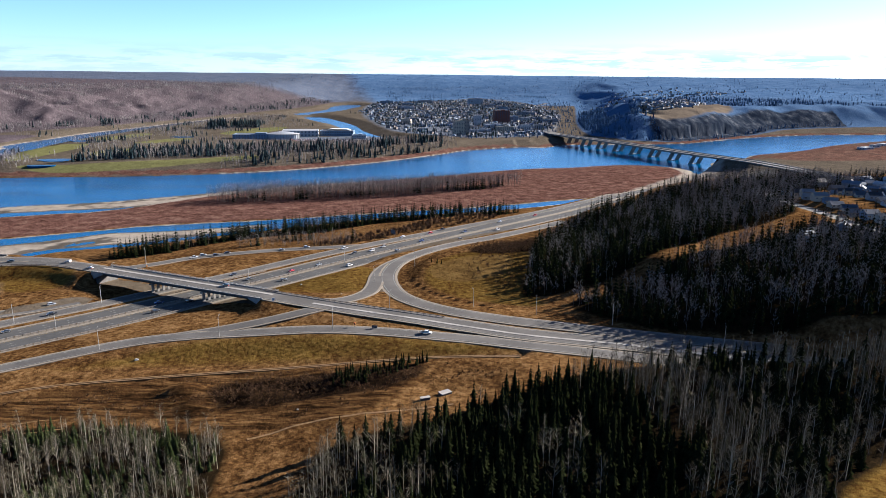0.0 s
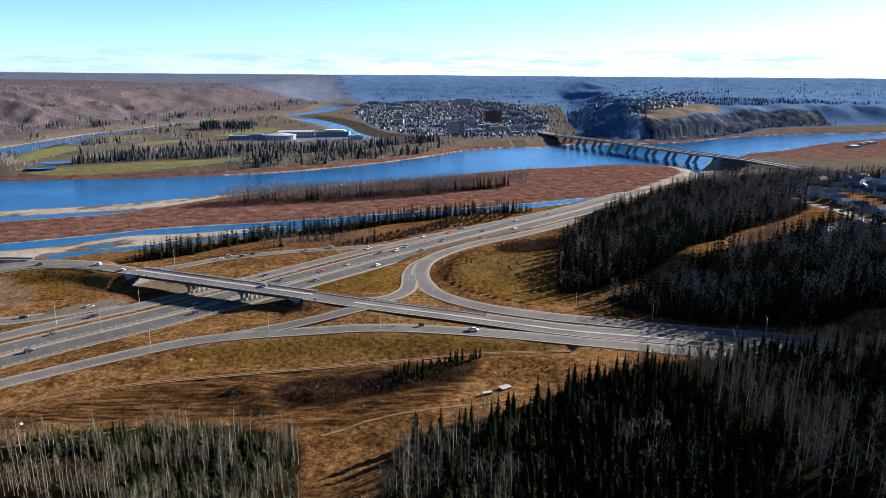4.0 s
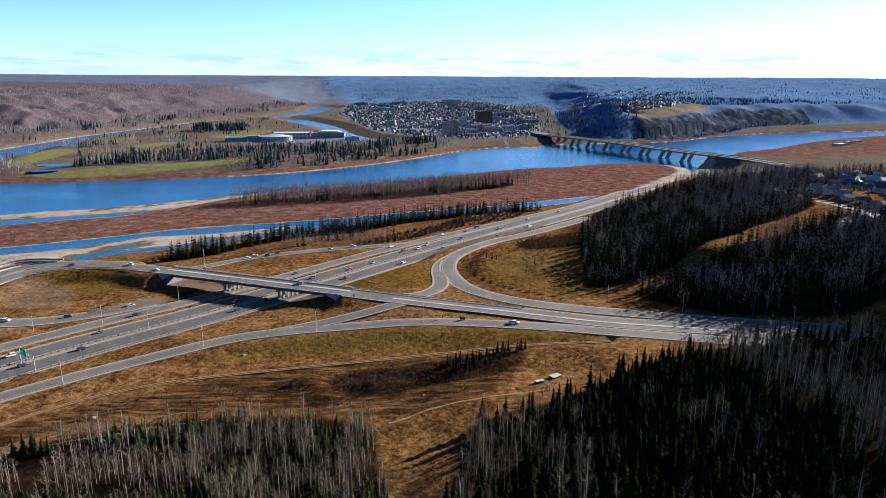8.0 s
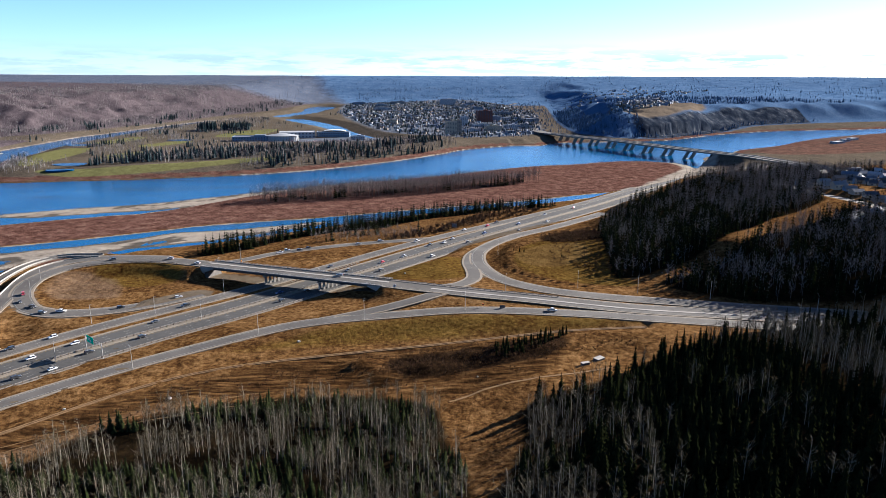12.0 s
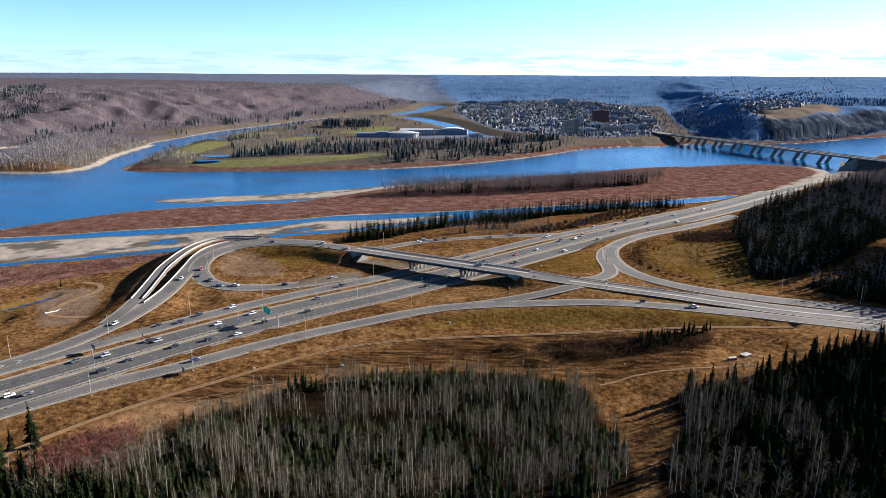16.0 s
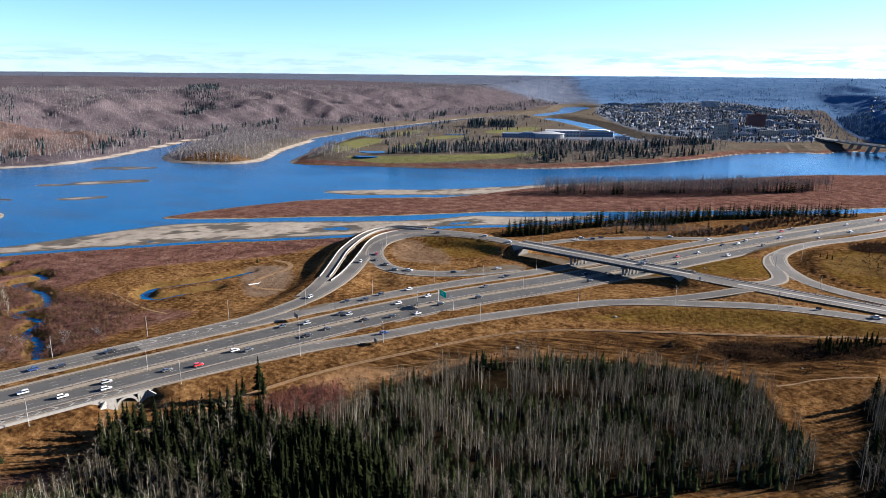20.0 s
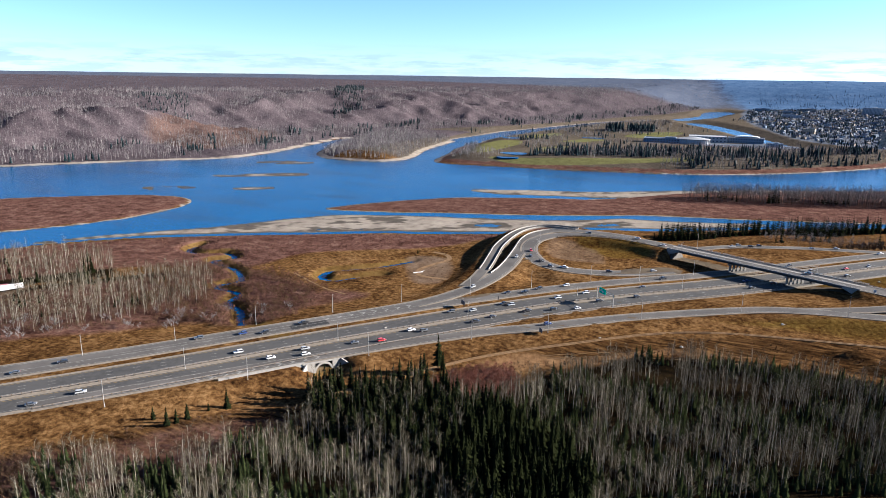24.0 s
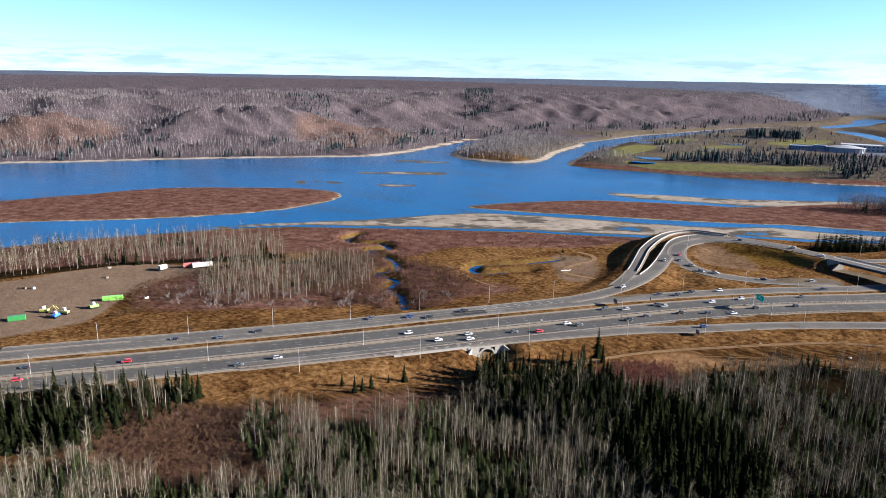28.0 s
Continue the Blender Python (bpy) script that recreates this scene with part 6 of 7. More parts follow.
LAMP = street_lamp()
LAMPS = [(-268, 237, 130), (-225, 281, 130), (-173, 322, 110), (-116, 334, 90), (-58, 341, 90), (-30, 369, 70), (18, 378, 250), (53, 366, 250), (92, 349, 250), (-210, 400, 310), (-242, 364, 310),
         (-327, 392, 200), (-335, 421, 200), (-226, 450, 70), (-150, 419, 250), (-45, 430, 0), (-20, 470, 200), (140, 318, 80)]
spots = []
for s0 in range(160, 700, 45):
    x0, y0, z0, a = along(MEDIAN, s0 + 10, 44.5 if 400 < s0 < 530 else 37.5)
    spots.append((x0, y0, a - 90))
for s0 in (160, 238, 316, 394, 472, 552, 630, 710, 828, 910, 990):
    x0, y0, z0, a = along(MEDIAN, s0, -2.4)
    spots.append((x0, y0, a - 90))
for s0 in (290, 358, 418, 480, 539):
    x0, y0, z0, a = along(MEDIAN, s0, -26.5 if s0 < 500 else -30)
    spots.append((x0, y0, a + 90))
spots += LAMPS
for i, (x0, y0, a) in enumerate(spots):
    m = pose(x0, y0, float(ground_z(x0, y0)), 0, 0, a)
    if i == 0:
        LAMP.matrix_basis = m
    else:
        copy_thing(LAMP, m)


# ---- signs ----
gx, gy, gz, ga = along(MEDIAN, 646, -10)
gan = thing("sign_gantry", gx, gy, 7.0, ga, "steel gantry over the carriageway with a green direction sign", "sign gantry")
bm = bmesh.new()
tube(bm, (0, 9.2, -0.5), (0, 9.2, 8.6), 0.22, 0.2)
part("post", bm, GALV, gan)
bm = bmesh.new()
tube(bm, (0, -8.6, -0.5), (0, -8.6, 8.6), 0.22, 0.2)
part("post", bm, GALV, gan)
bm = bmesh.new()
for dz in (7.1, 8.4):
    tube(bm, (0, -8.6, dz), (0, 9.2, dz), 0.09)
for k in range(11):
    yy = -8.6 + k * 1.78
    tube(bm, (0, yy, 7.1 if k % 2 else 8.4), (0, min(yy + 1.78, 9.2), 8.4 if k % 2 else 7.1), 0.06, None, 5)
part("truss", bm, GALV, gan)
sp = part("sign_panel", bevel_box(0.12, 7.0, 3.6, 0.05, 5.8), SIGN_GREEN, gan, "green panel with pale bars")
sp.location = (-0.35, 3.0, 0)
for k, (yy, zz, w) in enumerate(((3.8, 8.1, 2.6), (3.4, 7.3, 3.4), (2.2, 6.7, 1.4))):
    box_part("text_bar", [(-0.44, yy, zz, 0.03, w, 0.34)], SIGN_WHITE, gan)


def road_sign(x0, y0, turn, w, h, lift, material, label, posts=2):
    z0 = float(ground_z(x0, y0))
    ob = thing("road_sign", x0, y0, z0, turn, label, "road sign", "signs beside the roads")
    for k in range(posts):
        yy = (k - (posts - 1) / 2) * w * 0.6
        bm = bmesh.new()
        tube(bm, (0, yy, -0.4), (0, yy, lift + h * 0.9), 0.07, None, 6)
        part("post", bm, WOODPOST, ob)
    part("panel", bevel_box(0.1, w, h, 0.03, lift), material, ob)
    part("panel_edge", raw_mesh("panel_edge", *boxes([(-0.07, 0, lift + h * 0.55, 0.03, w * 0.7, h * 0.12), (-0.07, 0, lift + h * 0.3, 0.03, w * 0.5, h * 0.12)]), [SIGN_WHITE if material is SIGN_GREEN else SIGN_BACK]), None, ob)
    return ob


road_sign(-44, 587, 47, 5.6, 3.6, 2.0, SIGN_BACK, "large sign on two posts seen from its dark back")
x0, y0, z0, a = along(MEDIAN, 560, 18.5)
road_sign(x0, y0, a, 4.6, 2.6, 1.8, SIGN_BACK, "black sign back on posts in the grass strip")
x0, y0, z0, a = along(MEDIAN, 585, 18.5)
road_sign(x0, y0, a, 1.0, 2.2, 1.6, SIGN_BACK, "narrow dark sign in the grass strip", 1)
x0, y0, z0, a = along(NEAR_RAMP, 478, 8.5)
road_sign(x0, y0, a, 3.8, 2.4, 0.6, SIGN_BACK, "low black sign panel beside the slip road")
x0, y0, z0, a = along(MEDIAN, 215, 2.6)
road_sign(x0, y0, a, 3.4, 2.6, 3.0, SIGN_GREEN, "green exit sign with pale bars on the median", 2)
road_sign(-99, 380.5, 100, 1.6, 1.8, 1.4, SIGN_WHITE, "small white sign by the junction", 1)
road_sign(-47, 345, 60, 1.2, 1.2, 1.4, mat("sign_orange", (0.5, 0.12, 0.03), (0.55, 0.14, 0.04), 2, 0.6), "small orange sign at the junction", 1)
road_sign(-36, 342, 80, 3.0, 1.6, 0.5, SIGN_BACK, "low black sign panel on the verge")


# tall utility pole behind the overpass
pole = thing("utility_pole", -217, 482, float(ground_z(-217, 482)), 30, "tall pale pole with a crossbar and an orange base box", "pole")
bm = bmesh.new()
tube(bm, (0, 0, -0.5), (0, 0, 15), 0.2, 0.13)
part("pole", bm, CONCRETE, pole)
box_part("crossbar", [(0, 0, 13.4, 0.2, 2.4, 0.2)], GALV, pole)
box_part("base_box", [(0.3, 0, 0, 0.9, 0.9, 1.6)], mat("orange_box", (0.5, 0.2, 0.04), (0.55, 0.24, 0.05), 2, 0.6), pole, "orange box at the foot")


# ---- culvert ----
cx, cy = -360.0, 149.7
cul = thing("culvert", cx, cy, 0.0, 55, "concrete arch culvert with splayed wing walls under the highway", "culvert")
bm = bmesh.new()
n = 14
rings = []
for yy in (-5.5, 18.0):
    out_r, in_r = [], []
    for k in range(n + 1):
        a = math.pi * k / n
        out_r.append(bm.verts.new((math.cos(a) * 5.2, yy, 0.6 + math.sin(a) * 5.6)))
        in_r.append(bm.verts.new((math.cos(a) * 4.3, yy, 0.5 + math.sin(a) * 4.6)))
    rings.append((out_r, in_r))
(o0, i0), (o1, i1) = rings
for k in range(n):
    bm.faces.new((o0[k], o0[k + 1], o1[k + 1], o1[k]))
    bm.faces.new((i0[k], i1[k], i1[k + 1], i0[k + 1]))
    bm.faces.new((o0[k], i0[k], i0[k + 1], o0[k + 1]))
    bm.faces.new((o1[k], o1[k + 1], i1[k + 1], i1[k]))
part("arch", bm, PARAPET, cul)
for sgn in (-1, 1):
    box_part("head_wall", [(sgn * 7.2, -5.2, -1.2, 5.4, 0.7, 8.0)], PARAPET, cul)
for sgn in (-1, 1):
    V, F = boxes([(sgn * 12.4, -8.6, -1.4, 9.5, 0.7, 8.2, sgn * -42)])
    far_end = np.abs(V[:, 0]) > 13
    V[far_end & (V[:, 2] > 3), 2] = 1.6
    part("wing_wall", raw_mesh("wing_wall", V, F, [PARAPET]), None, cul, "pale splayed wing wall")
box_part("coping", [(0, -5.2, 6.1, 22, 1.0, 0.8)], PARAPET, cul)
wall = tagged(new("retaining_wall", raw_mesh("retaining_wall", *strip(offset(MEDIAN, -22.4)[(_s > 405) & (_s < 455)], -0.4, 0.4, 0.7, 3.2), [PARAPET])), "low pale concrete wall along the highway edge", "wall")


# ---- field objects ----
for (x0, y0, l, w, a) in ((-7, 267, 4.2, 1.8, 20), (1.5, 273, 5.0, 3.2, 35)):
    ob = thing("concrete_slab", x0, y0, float(ground_z(x0, y0)), a, "pale broken concrete platform in the grass", "concrete slab", "slabs in the field")
    part("block", bevel_box(l, w, 1.5, 0.12, -0.6), CONCRETE_DARK, ob)
    part("top_slab", bevel_box(l * 1.06, w * 1.08, 0.25, 0.06, 0.9), CONCRETE, ob, "pale weathered top")


def rock(x0, y0, r, seed, material, label):
    rr = random.Random(seed)
    bm = bmesh.new()
    bmesh.ops.create_icosphere(bm, subdivisions=2, radius=r)
    for v in bm.verts:
        v.co *= 0.75 + 0.4 * rr.random()
        v.co.z *= 0.6
    ob = tagged(new("boulder", bpy.data.meshes.new("boulder")), label, "boulder", "boulders on the verges")
    bm.to_mesh(ob.data)
    bm.free()
    ob.data.materials.append(material)
    ob.matrix_basis = pose(x0, y0, float(ground_z(x0, y0)) + r * 0.2)


for i, (x0, y0) in enumerate(((-62, 400), (-92, 425), (-198, 250), (-60, 260), (-300, 225), (-150, 312), (25, 320), (-240, 243), (-352, 200))):
    rock(x0, y0, 0.5 + 0.25 * (i % 3), i, CONCRETE, "pale boulder lying in dry grass")

# ---- vehicles ----
def paint(name, c, rough=0.3):
    m = mat(name, c, tuple(v * 1.06 for v in c), 3, rough, spec=0.5)
    m.node_tree.nodes["Principled BSDF"].inputs["Coat Weight"].default_value = 0.5
    return m


CAR_PAINTS = [("white", paint("white_paint", (0.36, 0.36, 0.365))), ("black", paint("black_paint", (0.012, 0.012, 0.014))), ("silver", paint("silver_paint", (0.2, 0.205, 0.21))),
              ("dark blue", paint("blue_paint", (0.015, 0.03, 0.1))), ("red", paint("red_paint", (0.26, 0.012, 0.015))), ("grey", paint("grey_paint", (0.05, 0.052, 0.055)))]
GLASS = mat("vehicle_glass", (0.012, 0.014, 0.017), (0.016, 0.018, 0.02), 3, 0.08, spec=0.6)
TYRE = mat("tyre_rubber", (0.012, 0.012, 0.012), (0.02, 0.02, 0.02), 8, 0.9)
RIM = mat("wheel_rim", (0.3, 0.3, 0.31), (0.36, 0.36, 0.37), 8, 0.35, metal=0.7)
LIGHT_W = mat("headlight_glass", (0.7, 0.7, 0.68), (0.75, 0.75, 0.73), 5, 0.2)
LIGHT_R = mat("tail_light", (0.3, 0.015, 0.015), (0.34, 0.02, 0.02), 5, 0.25)
PROFILES = {"sedan": ([(-2.3, 0.45), (-2.3, 0.85), (-1.5, 0.95), (1.0, 0.92), (2.2, 0.75), (2.3, 0.42)], [(-1.75, 0.93), (-1.15, 1.42), (0.25, 1.44), (1.1, 0.92)], 1.8),
            "suv": ([(-2.35, 0.5), (-2.35, 1.05), (-1.6, 1.12), (1.0, 1.1), (2.25, 0.95), (2.35, 0.5)], [(-2.2, 1.1), (-1.95, 1.74), (0.35, 1.76), (1.15, 1.1)], 1.92),
            "pickup": ([(-2.9, 0.6), (-2.9, 1.12), (-1.0, 1.12), (1.3, 1.12), (2.8, 1.0), (2.9, 0.55)], [(-0.95, 1.1), (-0.75, 1.82), (0.9, 1.84), (1.55, 1.12)], 2.0)}


def profile_mesh(name, pts, w, material, inset=0.0, r=0.06):
    """A side outline drawn across the width, with narrowed top and soft edges."""
    bm = bmesh.new()
    zs = [p[1] for p in pts]
    rows = []
    for sgn in (-1, 1):
        rows.append([bm.verts.new((px, sgn * (w / 2 - inset * (pz - min(zs)) / max(max(zs) - min(zs), 0.1)), pz)) for px, pz in pts])
    bm.faces.new(rows[0])
    bm.faces.new(rows[1][::-1])
    n = len(pts)
    for i in range(n):
        j = (i + 1) % n
        bm.faces.new((rows[0][i], rows[1][i], rows[1][j], rows[0][j]))
    bmesh.ops.recalc_face_normals(bm, faces=bm.faces[:])
    bmesh.ops.bevel(bm, geom=bm.edges[:], offset=r, segments=1, affect="EDGES")
    me = bpy.data.meshes.new(name)
    bm.to_mesh(me)
    bm.free()
    me.materials.append(material)
    return me


def vehicle(kind, colour, material):
    low, cab, w = PROFILES[kind]
    ob = thing(kind if kind != "suv" else "sport_utility_car", 0, 0, 0, 0, "%s %s on the road" % (colour, {"sedan": "four-door car", "suv": "sport utility vehicle", "pickup": "pickup truck with an open bed"}[kind]), "car" if kind != "pickup" else "pickup truck", "traffic on the roads")
    part("body", profile_mesh("body", low, w, material, 0.08), None, ob)
    part("window_band", profile_mesh("window_band", cab, w - 0.12, GLASS, 0.16, 0.04), None, ob, "dark window band")
    xs = [p[0] for p in cab]
    top = max(p[1] for p in cab)
    part("roof", raw_mesh("roof", *boxes([((cab[1][0] + cab[2][0]) / 2, 0, top - 0.05, cab[2][0] - cab[1][0] + 0.15, w - 0.42, 0.1, 0, 0.9)]), [material]), None, ob)
    ax = 1.4 if kind != "pickup" else 1.8
    for wx in (-ax, ax):
        for sgn in (-1, 1):
            bm = bmesh.new()
            tube(bm, (wx, sgn * (w / 2 - 0.24), 0.34), (wx, sgn * (w / 2 + 0.01), 0.34), 0.36, None, 12)
            wh = part("wheel", bm, TYRE, ob)
            bm = bmesh.new()
            tube(bm, (wx, sgn * (w / 2 - 0.02), 0.34), (wx, sgn * (w / 2 + 0.03), 0.34), 0.22, None, 8)
            part("rim", bm, RIM, wh)
    f, b = max(p[0] for p in low), min(p[0] for p in low)
    for sgn in (-1, 1):
        part("headlight", raw_mesh("headlight", *boxes([(f - 0.06, sgn * (w / 2 - 0.32), low[4][1] - 0.16, 0.12, 0.4, 0.14)]), [LIGHT_W]), None, ob)
        part("tail_light", raw_mesh("tail_light", *boxes([(b + 0.03, sgn * (w / 2 - 0.26), low[1][1] - 0.3, 0.1, 0.3, 0.2)]), [LIGHT_R]), None, ob)
    if kind == "pickup":
        box_part("cargo_bed", [(-1.95, 0, 1.09, 1.7, 1.5, 0.05)], TYRE, ob, "black open cargo bed")
    return ob


FLEET = {}


def park(kind, c, x0, y0, z0, turn):
    m = pose(x0, y0, z0, 0, 0, turn)
    if (kind, c) not in FLEET:
        ob = vehicle(kind, *CAR_PAINTS[c])
        ob.matrix_basis = m
        FLEET[kind, c] = ob
        return ob
    return copy_thing(FLEET[kind, c], m)


TRAFFIC = {
    "near": (CW_NEAR, 1, [(233, 3.6), (330, -3.6), (349, 0), (434, 0), (451, -3.6), (453, 3.6), (479, 0), (493, -3.4), (514, 3.6), (520, -0.2), (553, 0.2), (567, 3.6), (591, 3.6), (608, 0), (623, -3.6), (644, 3.6), (672, 3.6), (760, 0), (783, 3.6), (812, -3.6), (850, 0), (905, -3.6), (960, 3.6), (1026, -3.6), (1079, 0)]),
    "far": (CW_FAR, -1, [(233, 0.5), (278, -3.6), (421, -3.0), (549, 3.6), (562, 0), (586, 3.0), (589, -0.4), (624, 0.5), (647, 3.6), (691, 3.6), (771, -3.6), (837, 0.5), (869, -2.8), (893, -3.6), (933, 3.6), (948, 0), (963, 3.6), (1000, -3.0), (1053, -3.6), (1110, 3.4), (1160, 0)]),
    "side": (COLLECTOR, -1, [(299, 2.1), (322, -1.8), (342, 2.2), (429, 2), (440, -2.0), (601, 2.2), (612, -1.6), (625, 2.2), (646, 2.0), (721, -2.1), (838, -1.8), (940, 2), (1001, 2), (1029, -2), (1048, 2.2)]),
    "loop": (OVERPASS, 1, [(397, -4.3), (507, 2.4), (534, -2.6), (576, -2.8), (665, 1.4), (679, -1.5), (693, 2.0), (707, -2), (716, 2), (750, 1.6), (785, 1.5), (110, 3.0)]),
    "outer": (OUTER_RAMP, 1, [(170, 1.5), (252, 0.5), (375, 1.5), (432, -1.5)]),
    "ramp": (NEAR_RAMP, -1, [(176, -1.4), (469, -1.5)]),
}
_rr = random.Random(5)
LIFT = {"near": 0.02, "far": 0.03, "side": 0.03, "loop": 0.03, "outer": 0.04, "ramp": 0.04}
for key, (line, sense, cars) in TRAFFIC.items():
    for s0, off in cars:
        if s0 > share(line)[-1] - 6:
            continue
        x0, y0, z0, a = along(line, s0, off)
        c = _rr.choice((0, 0, 1, 1, 1, 5, 5, 2, 3, 4))
        k = _rr.choice(("sedan", "suv", "suv", "pickup"))
        park(k, c, x0, y0, z0 + LIFT[key] + (0.05 if key == "loop" and 380 < s0 < 560 else 0), a if sense > 0 else a + 180)
for i, s0 in enumerate((62, 70, 79, 88, 130, 150)):
    x0, y0, z0, a = along(FAR_SIDE, s0, 2.2 if i % 2 else -2.0)
    park(("pickup", "suv", "suv", "sedan", "sedan", "suv")[i], (0, 0, 1, 1, 2, 0)[i], x0, y0, z0 + 0.05, a)


# ---- works yard: trailers, containers, machines ----
GREEN_BOX = paint("lime_paint", (0.13, 0.3, 0.045), 0.5)
GREEN_DK = paint("green_paint", (0.025, 0.13, 0.03), 0.5)
YELLOW_M = paint("machine_yellow", (0.27, 0.27, 0.05), 0.5)
BLUE_M = paint("machine_blue", (0.02, 0.09, 0.35), 0.5)


def trailer(x0, y0, a, l, material, label):
    ob = thing("box_trailer", x0, y0, float(ground_z(x0, y0)), a, label, "trailer", "trailers in the yard")
    part("box", bevel_box(l, 2.6, 2.8, 0.06, 1.1), material, ob)
    box_part("chassis", [(0, 0, 0.75, l * 0.96, 1.2, 0.32)], STEEL_DARK, ob)
    for k in range(2):
        for sgn in (-1, 1):
            bm = bmesh.new()
            tube(bm, (-l * 0.36 + k * 1.3, sgn * 0.9, 0.48), (-l * 0.36 + k * 1.3, sgn * 1.3, 0.48), 0.5, None, 12)
            part("wheel", bm, TYRE, ob)
    for sgn in (-1, 1):
        box_part("landing_leg", [(l * 0.3, sgn * 0.8, 0, 0.16, 0.16, 0.9)], STEEL_DARK, ob)
    box_part("rear_door", [(-l / 2 - 0.03, 0, 1.25, 0.06, 2.4, 2.5)], CONCRETE, ob)


trailer(-607, 147, 62, 14, SIGN_WHITE, "white box trailer parked at the edge of the yard")
trailer(-613, 142, 62, 12, paint("rust_paint", (0.2, 0.05, 0.04), 0.6), "dull red trailer beside a white one")
trailer(-622, 124, 100, 6, SIGN_WHITE, "short white trailer seen end on in the yard")


def container(x0, y0, a, l, material, label):
    ob = thing("container", x0, y0, float(ground_z(x0, y0)), a, label, "container", "containers in the yard")
    part("box", bevel_box(l, 2.6, 2.7, 0.08, 0.12), material, ob)
    ribs = [(-l / 2 + 0.4 + k * 0.6, sgn * 1.32, 0.3, 0.25, 0.06, 2.3) for k in range(int(l / 0.6) - 1) for sgn in (-1, 1)]
    box_part("side_ribs", ribs, material, ob)
    box_part("skid", [(0, -0.9, 0, l, 0.3, 0.16), (0, 0.9, 0, l, 0.3, 0.16)], STEEL_DARK, ob)


container(-583, 65, 55, 12, GREEN_BOX, "lime green steel container on bare dirt")
container(-590, 12, 60, 9, GREEN_DK, "two-tone green container at the edge of the yard")


def machine(x0, y0, a, material, label, boom=True):
    ob = thing("drill_machine", x0, y0, float(ground_z(x0, y0)), a, label, "machine", "machines in the yard")
    part("body", bevel_box(5, 2.4, 1.3, 0.15, 0.9), material, ob)
    part("cab", bevel_box(1.6, 1.6, 1.7, 0.12, 2.2, (0.85, 0.9)), SIGN_WHITE, ob, "white cab")
    for sgn in (-1, 1):
        part("track", bevel_box(4.6, 0.6, 0.9, 0.25), TYRE, ob).location = (0, sgn * 1.1, 0)
    if boom:
        bm = bmesh.new()
        tube(bm, (2.2, 0, 1.8), (5.2, 0, 4.6), 0.22, 0.18, 6)
        tube(bm, (5.2, 0, 4.6), (7.4, 0, 1.4), 0.18, 0.14, 6)
        part("boom", bm, material, ob)
    return ob


machine(-592, 28, 40, YELLOW_M, "yellow tracked machine with a folded boom")
machine(-580, 34, 210, YELLOW_M, "yellow-green machine lying among scrap")
machine(-577, 50, 80, GREEN_BOX, "lime machine part beside the yard bank", False)
machine(-578, 28, 120, BLUE_M, "small blue machine at the yard's edge", False)
for i, (x0, y0) in enumerate(((-645, 45), (-649, 41), (-655, 102), (-570, 80), (-603, 150), (-632, 88))):
    ob = thing("crate", x0, y0, float(ground_z(x0, y0)), 30 * i, "pale wooden crate on the dirt yard", "crate", "crates in the yard")
    part("box", bevel_box(2.4, 1.6, 1.3, 0.06), (SIGN_WHITE, WOODPOST, CONCRETE)[i % 3], ob)
    box_part("lid", [(0, 0, 1.3, 2.5, 1.7, 0.1)], WOODPOST, ob)
log = tagged(new("fallen_log", bpy.data.meshes.new("fallen_log")), "bleached fallen log by the dirt track", "log")
bm = bmesh.new()
tube(bm, (-4, 0, 0.4), (3, 0.4, 0.5), 0.4, 0.22, 8)
tube(bm, (2, 0.3, 0.5), (4.5, 1.8, 1.0), 0.2, 0.08, 6)
bm.to_mesh(log.data)
bm.free()
log.data.materials.append(SIGN_WHITE)
log.matrix_basis = pose(-394, 318, float(ground_z(-394, 318)), 0, 0, 40)

# ---- river bridge ----
RB = thing("river_bridge", 0, 0, 0, 0, "long grey twin river bridge on slanted concrete piers", "bridge")
_b = BRIDGE_LINE[(BRIDGE_LINE[:, 1] < 1570)]
for o in (-8.5, 8.5):
    part("deck", raw_mesh("deck", *strip(_b, o - 7.5, o + 7.5, 0, 0.5), [ASPHALT]), None, RB)
    part("girder", raw_mesh("girder", *strip(_b[_b[:, 1] > 1105], o - 6.3, o + 6.3, -0.5, 1.7), [CONCRETE]), None, RB)
    for e in (-7.4, 7.4):
        part("parapet", raw_mesh("parapet", *strip(_b, o + e - 0.2, o + e + 0.2, 0.95, 1.5), [CONCRETE]), None, RB)
_s1 = share(BRIDGE_LINE)[int(np.argmin(np.hypot(BRIDGE_LINE[:, 0] - 484, BRIDGE_LINE[:, 1] - 1068)))]
for k in range(9):
    s0 = _s1 + 62 + k * 52
    x0, y0, z0, a = along(BRIDGE_LINE, s0)
    for o in (-9.0, 9.0):
        px, py, _, _ = along(BRIDGE_LINE, s0, o)
        V, F = boxes([(px, py, -3, 1.7, 8.4, z0 + 0.4, a)])
        ux, uy = math.cos(radians(a)), math.sin(radians(a))
        low = V[:, 2] < 0
        V[low] += (ux * 11.0, uy * 11.0, 0)
        part("pier", raw_mesh("pier", V, F, [CONCRETE]), None, RB, "slanted pale pier")
    px, py, _, _ = along(BRIDGE_LINE, s0, 0)
    box_part("pier_foot", [(px + ux * 9.5, py + uy * 9.5, -3, 4.5, 25, 3.6, a)], CONCRETE, RB)
part("road_on_bank", raw_mesh("road_on_bank", *strip(BRIDGE_LINE[BRIDGE_LINE[:, 1] > 1560], -14, 14, 0, 3), [ASPHALT]), None, RB)

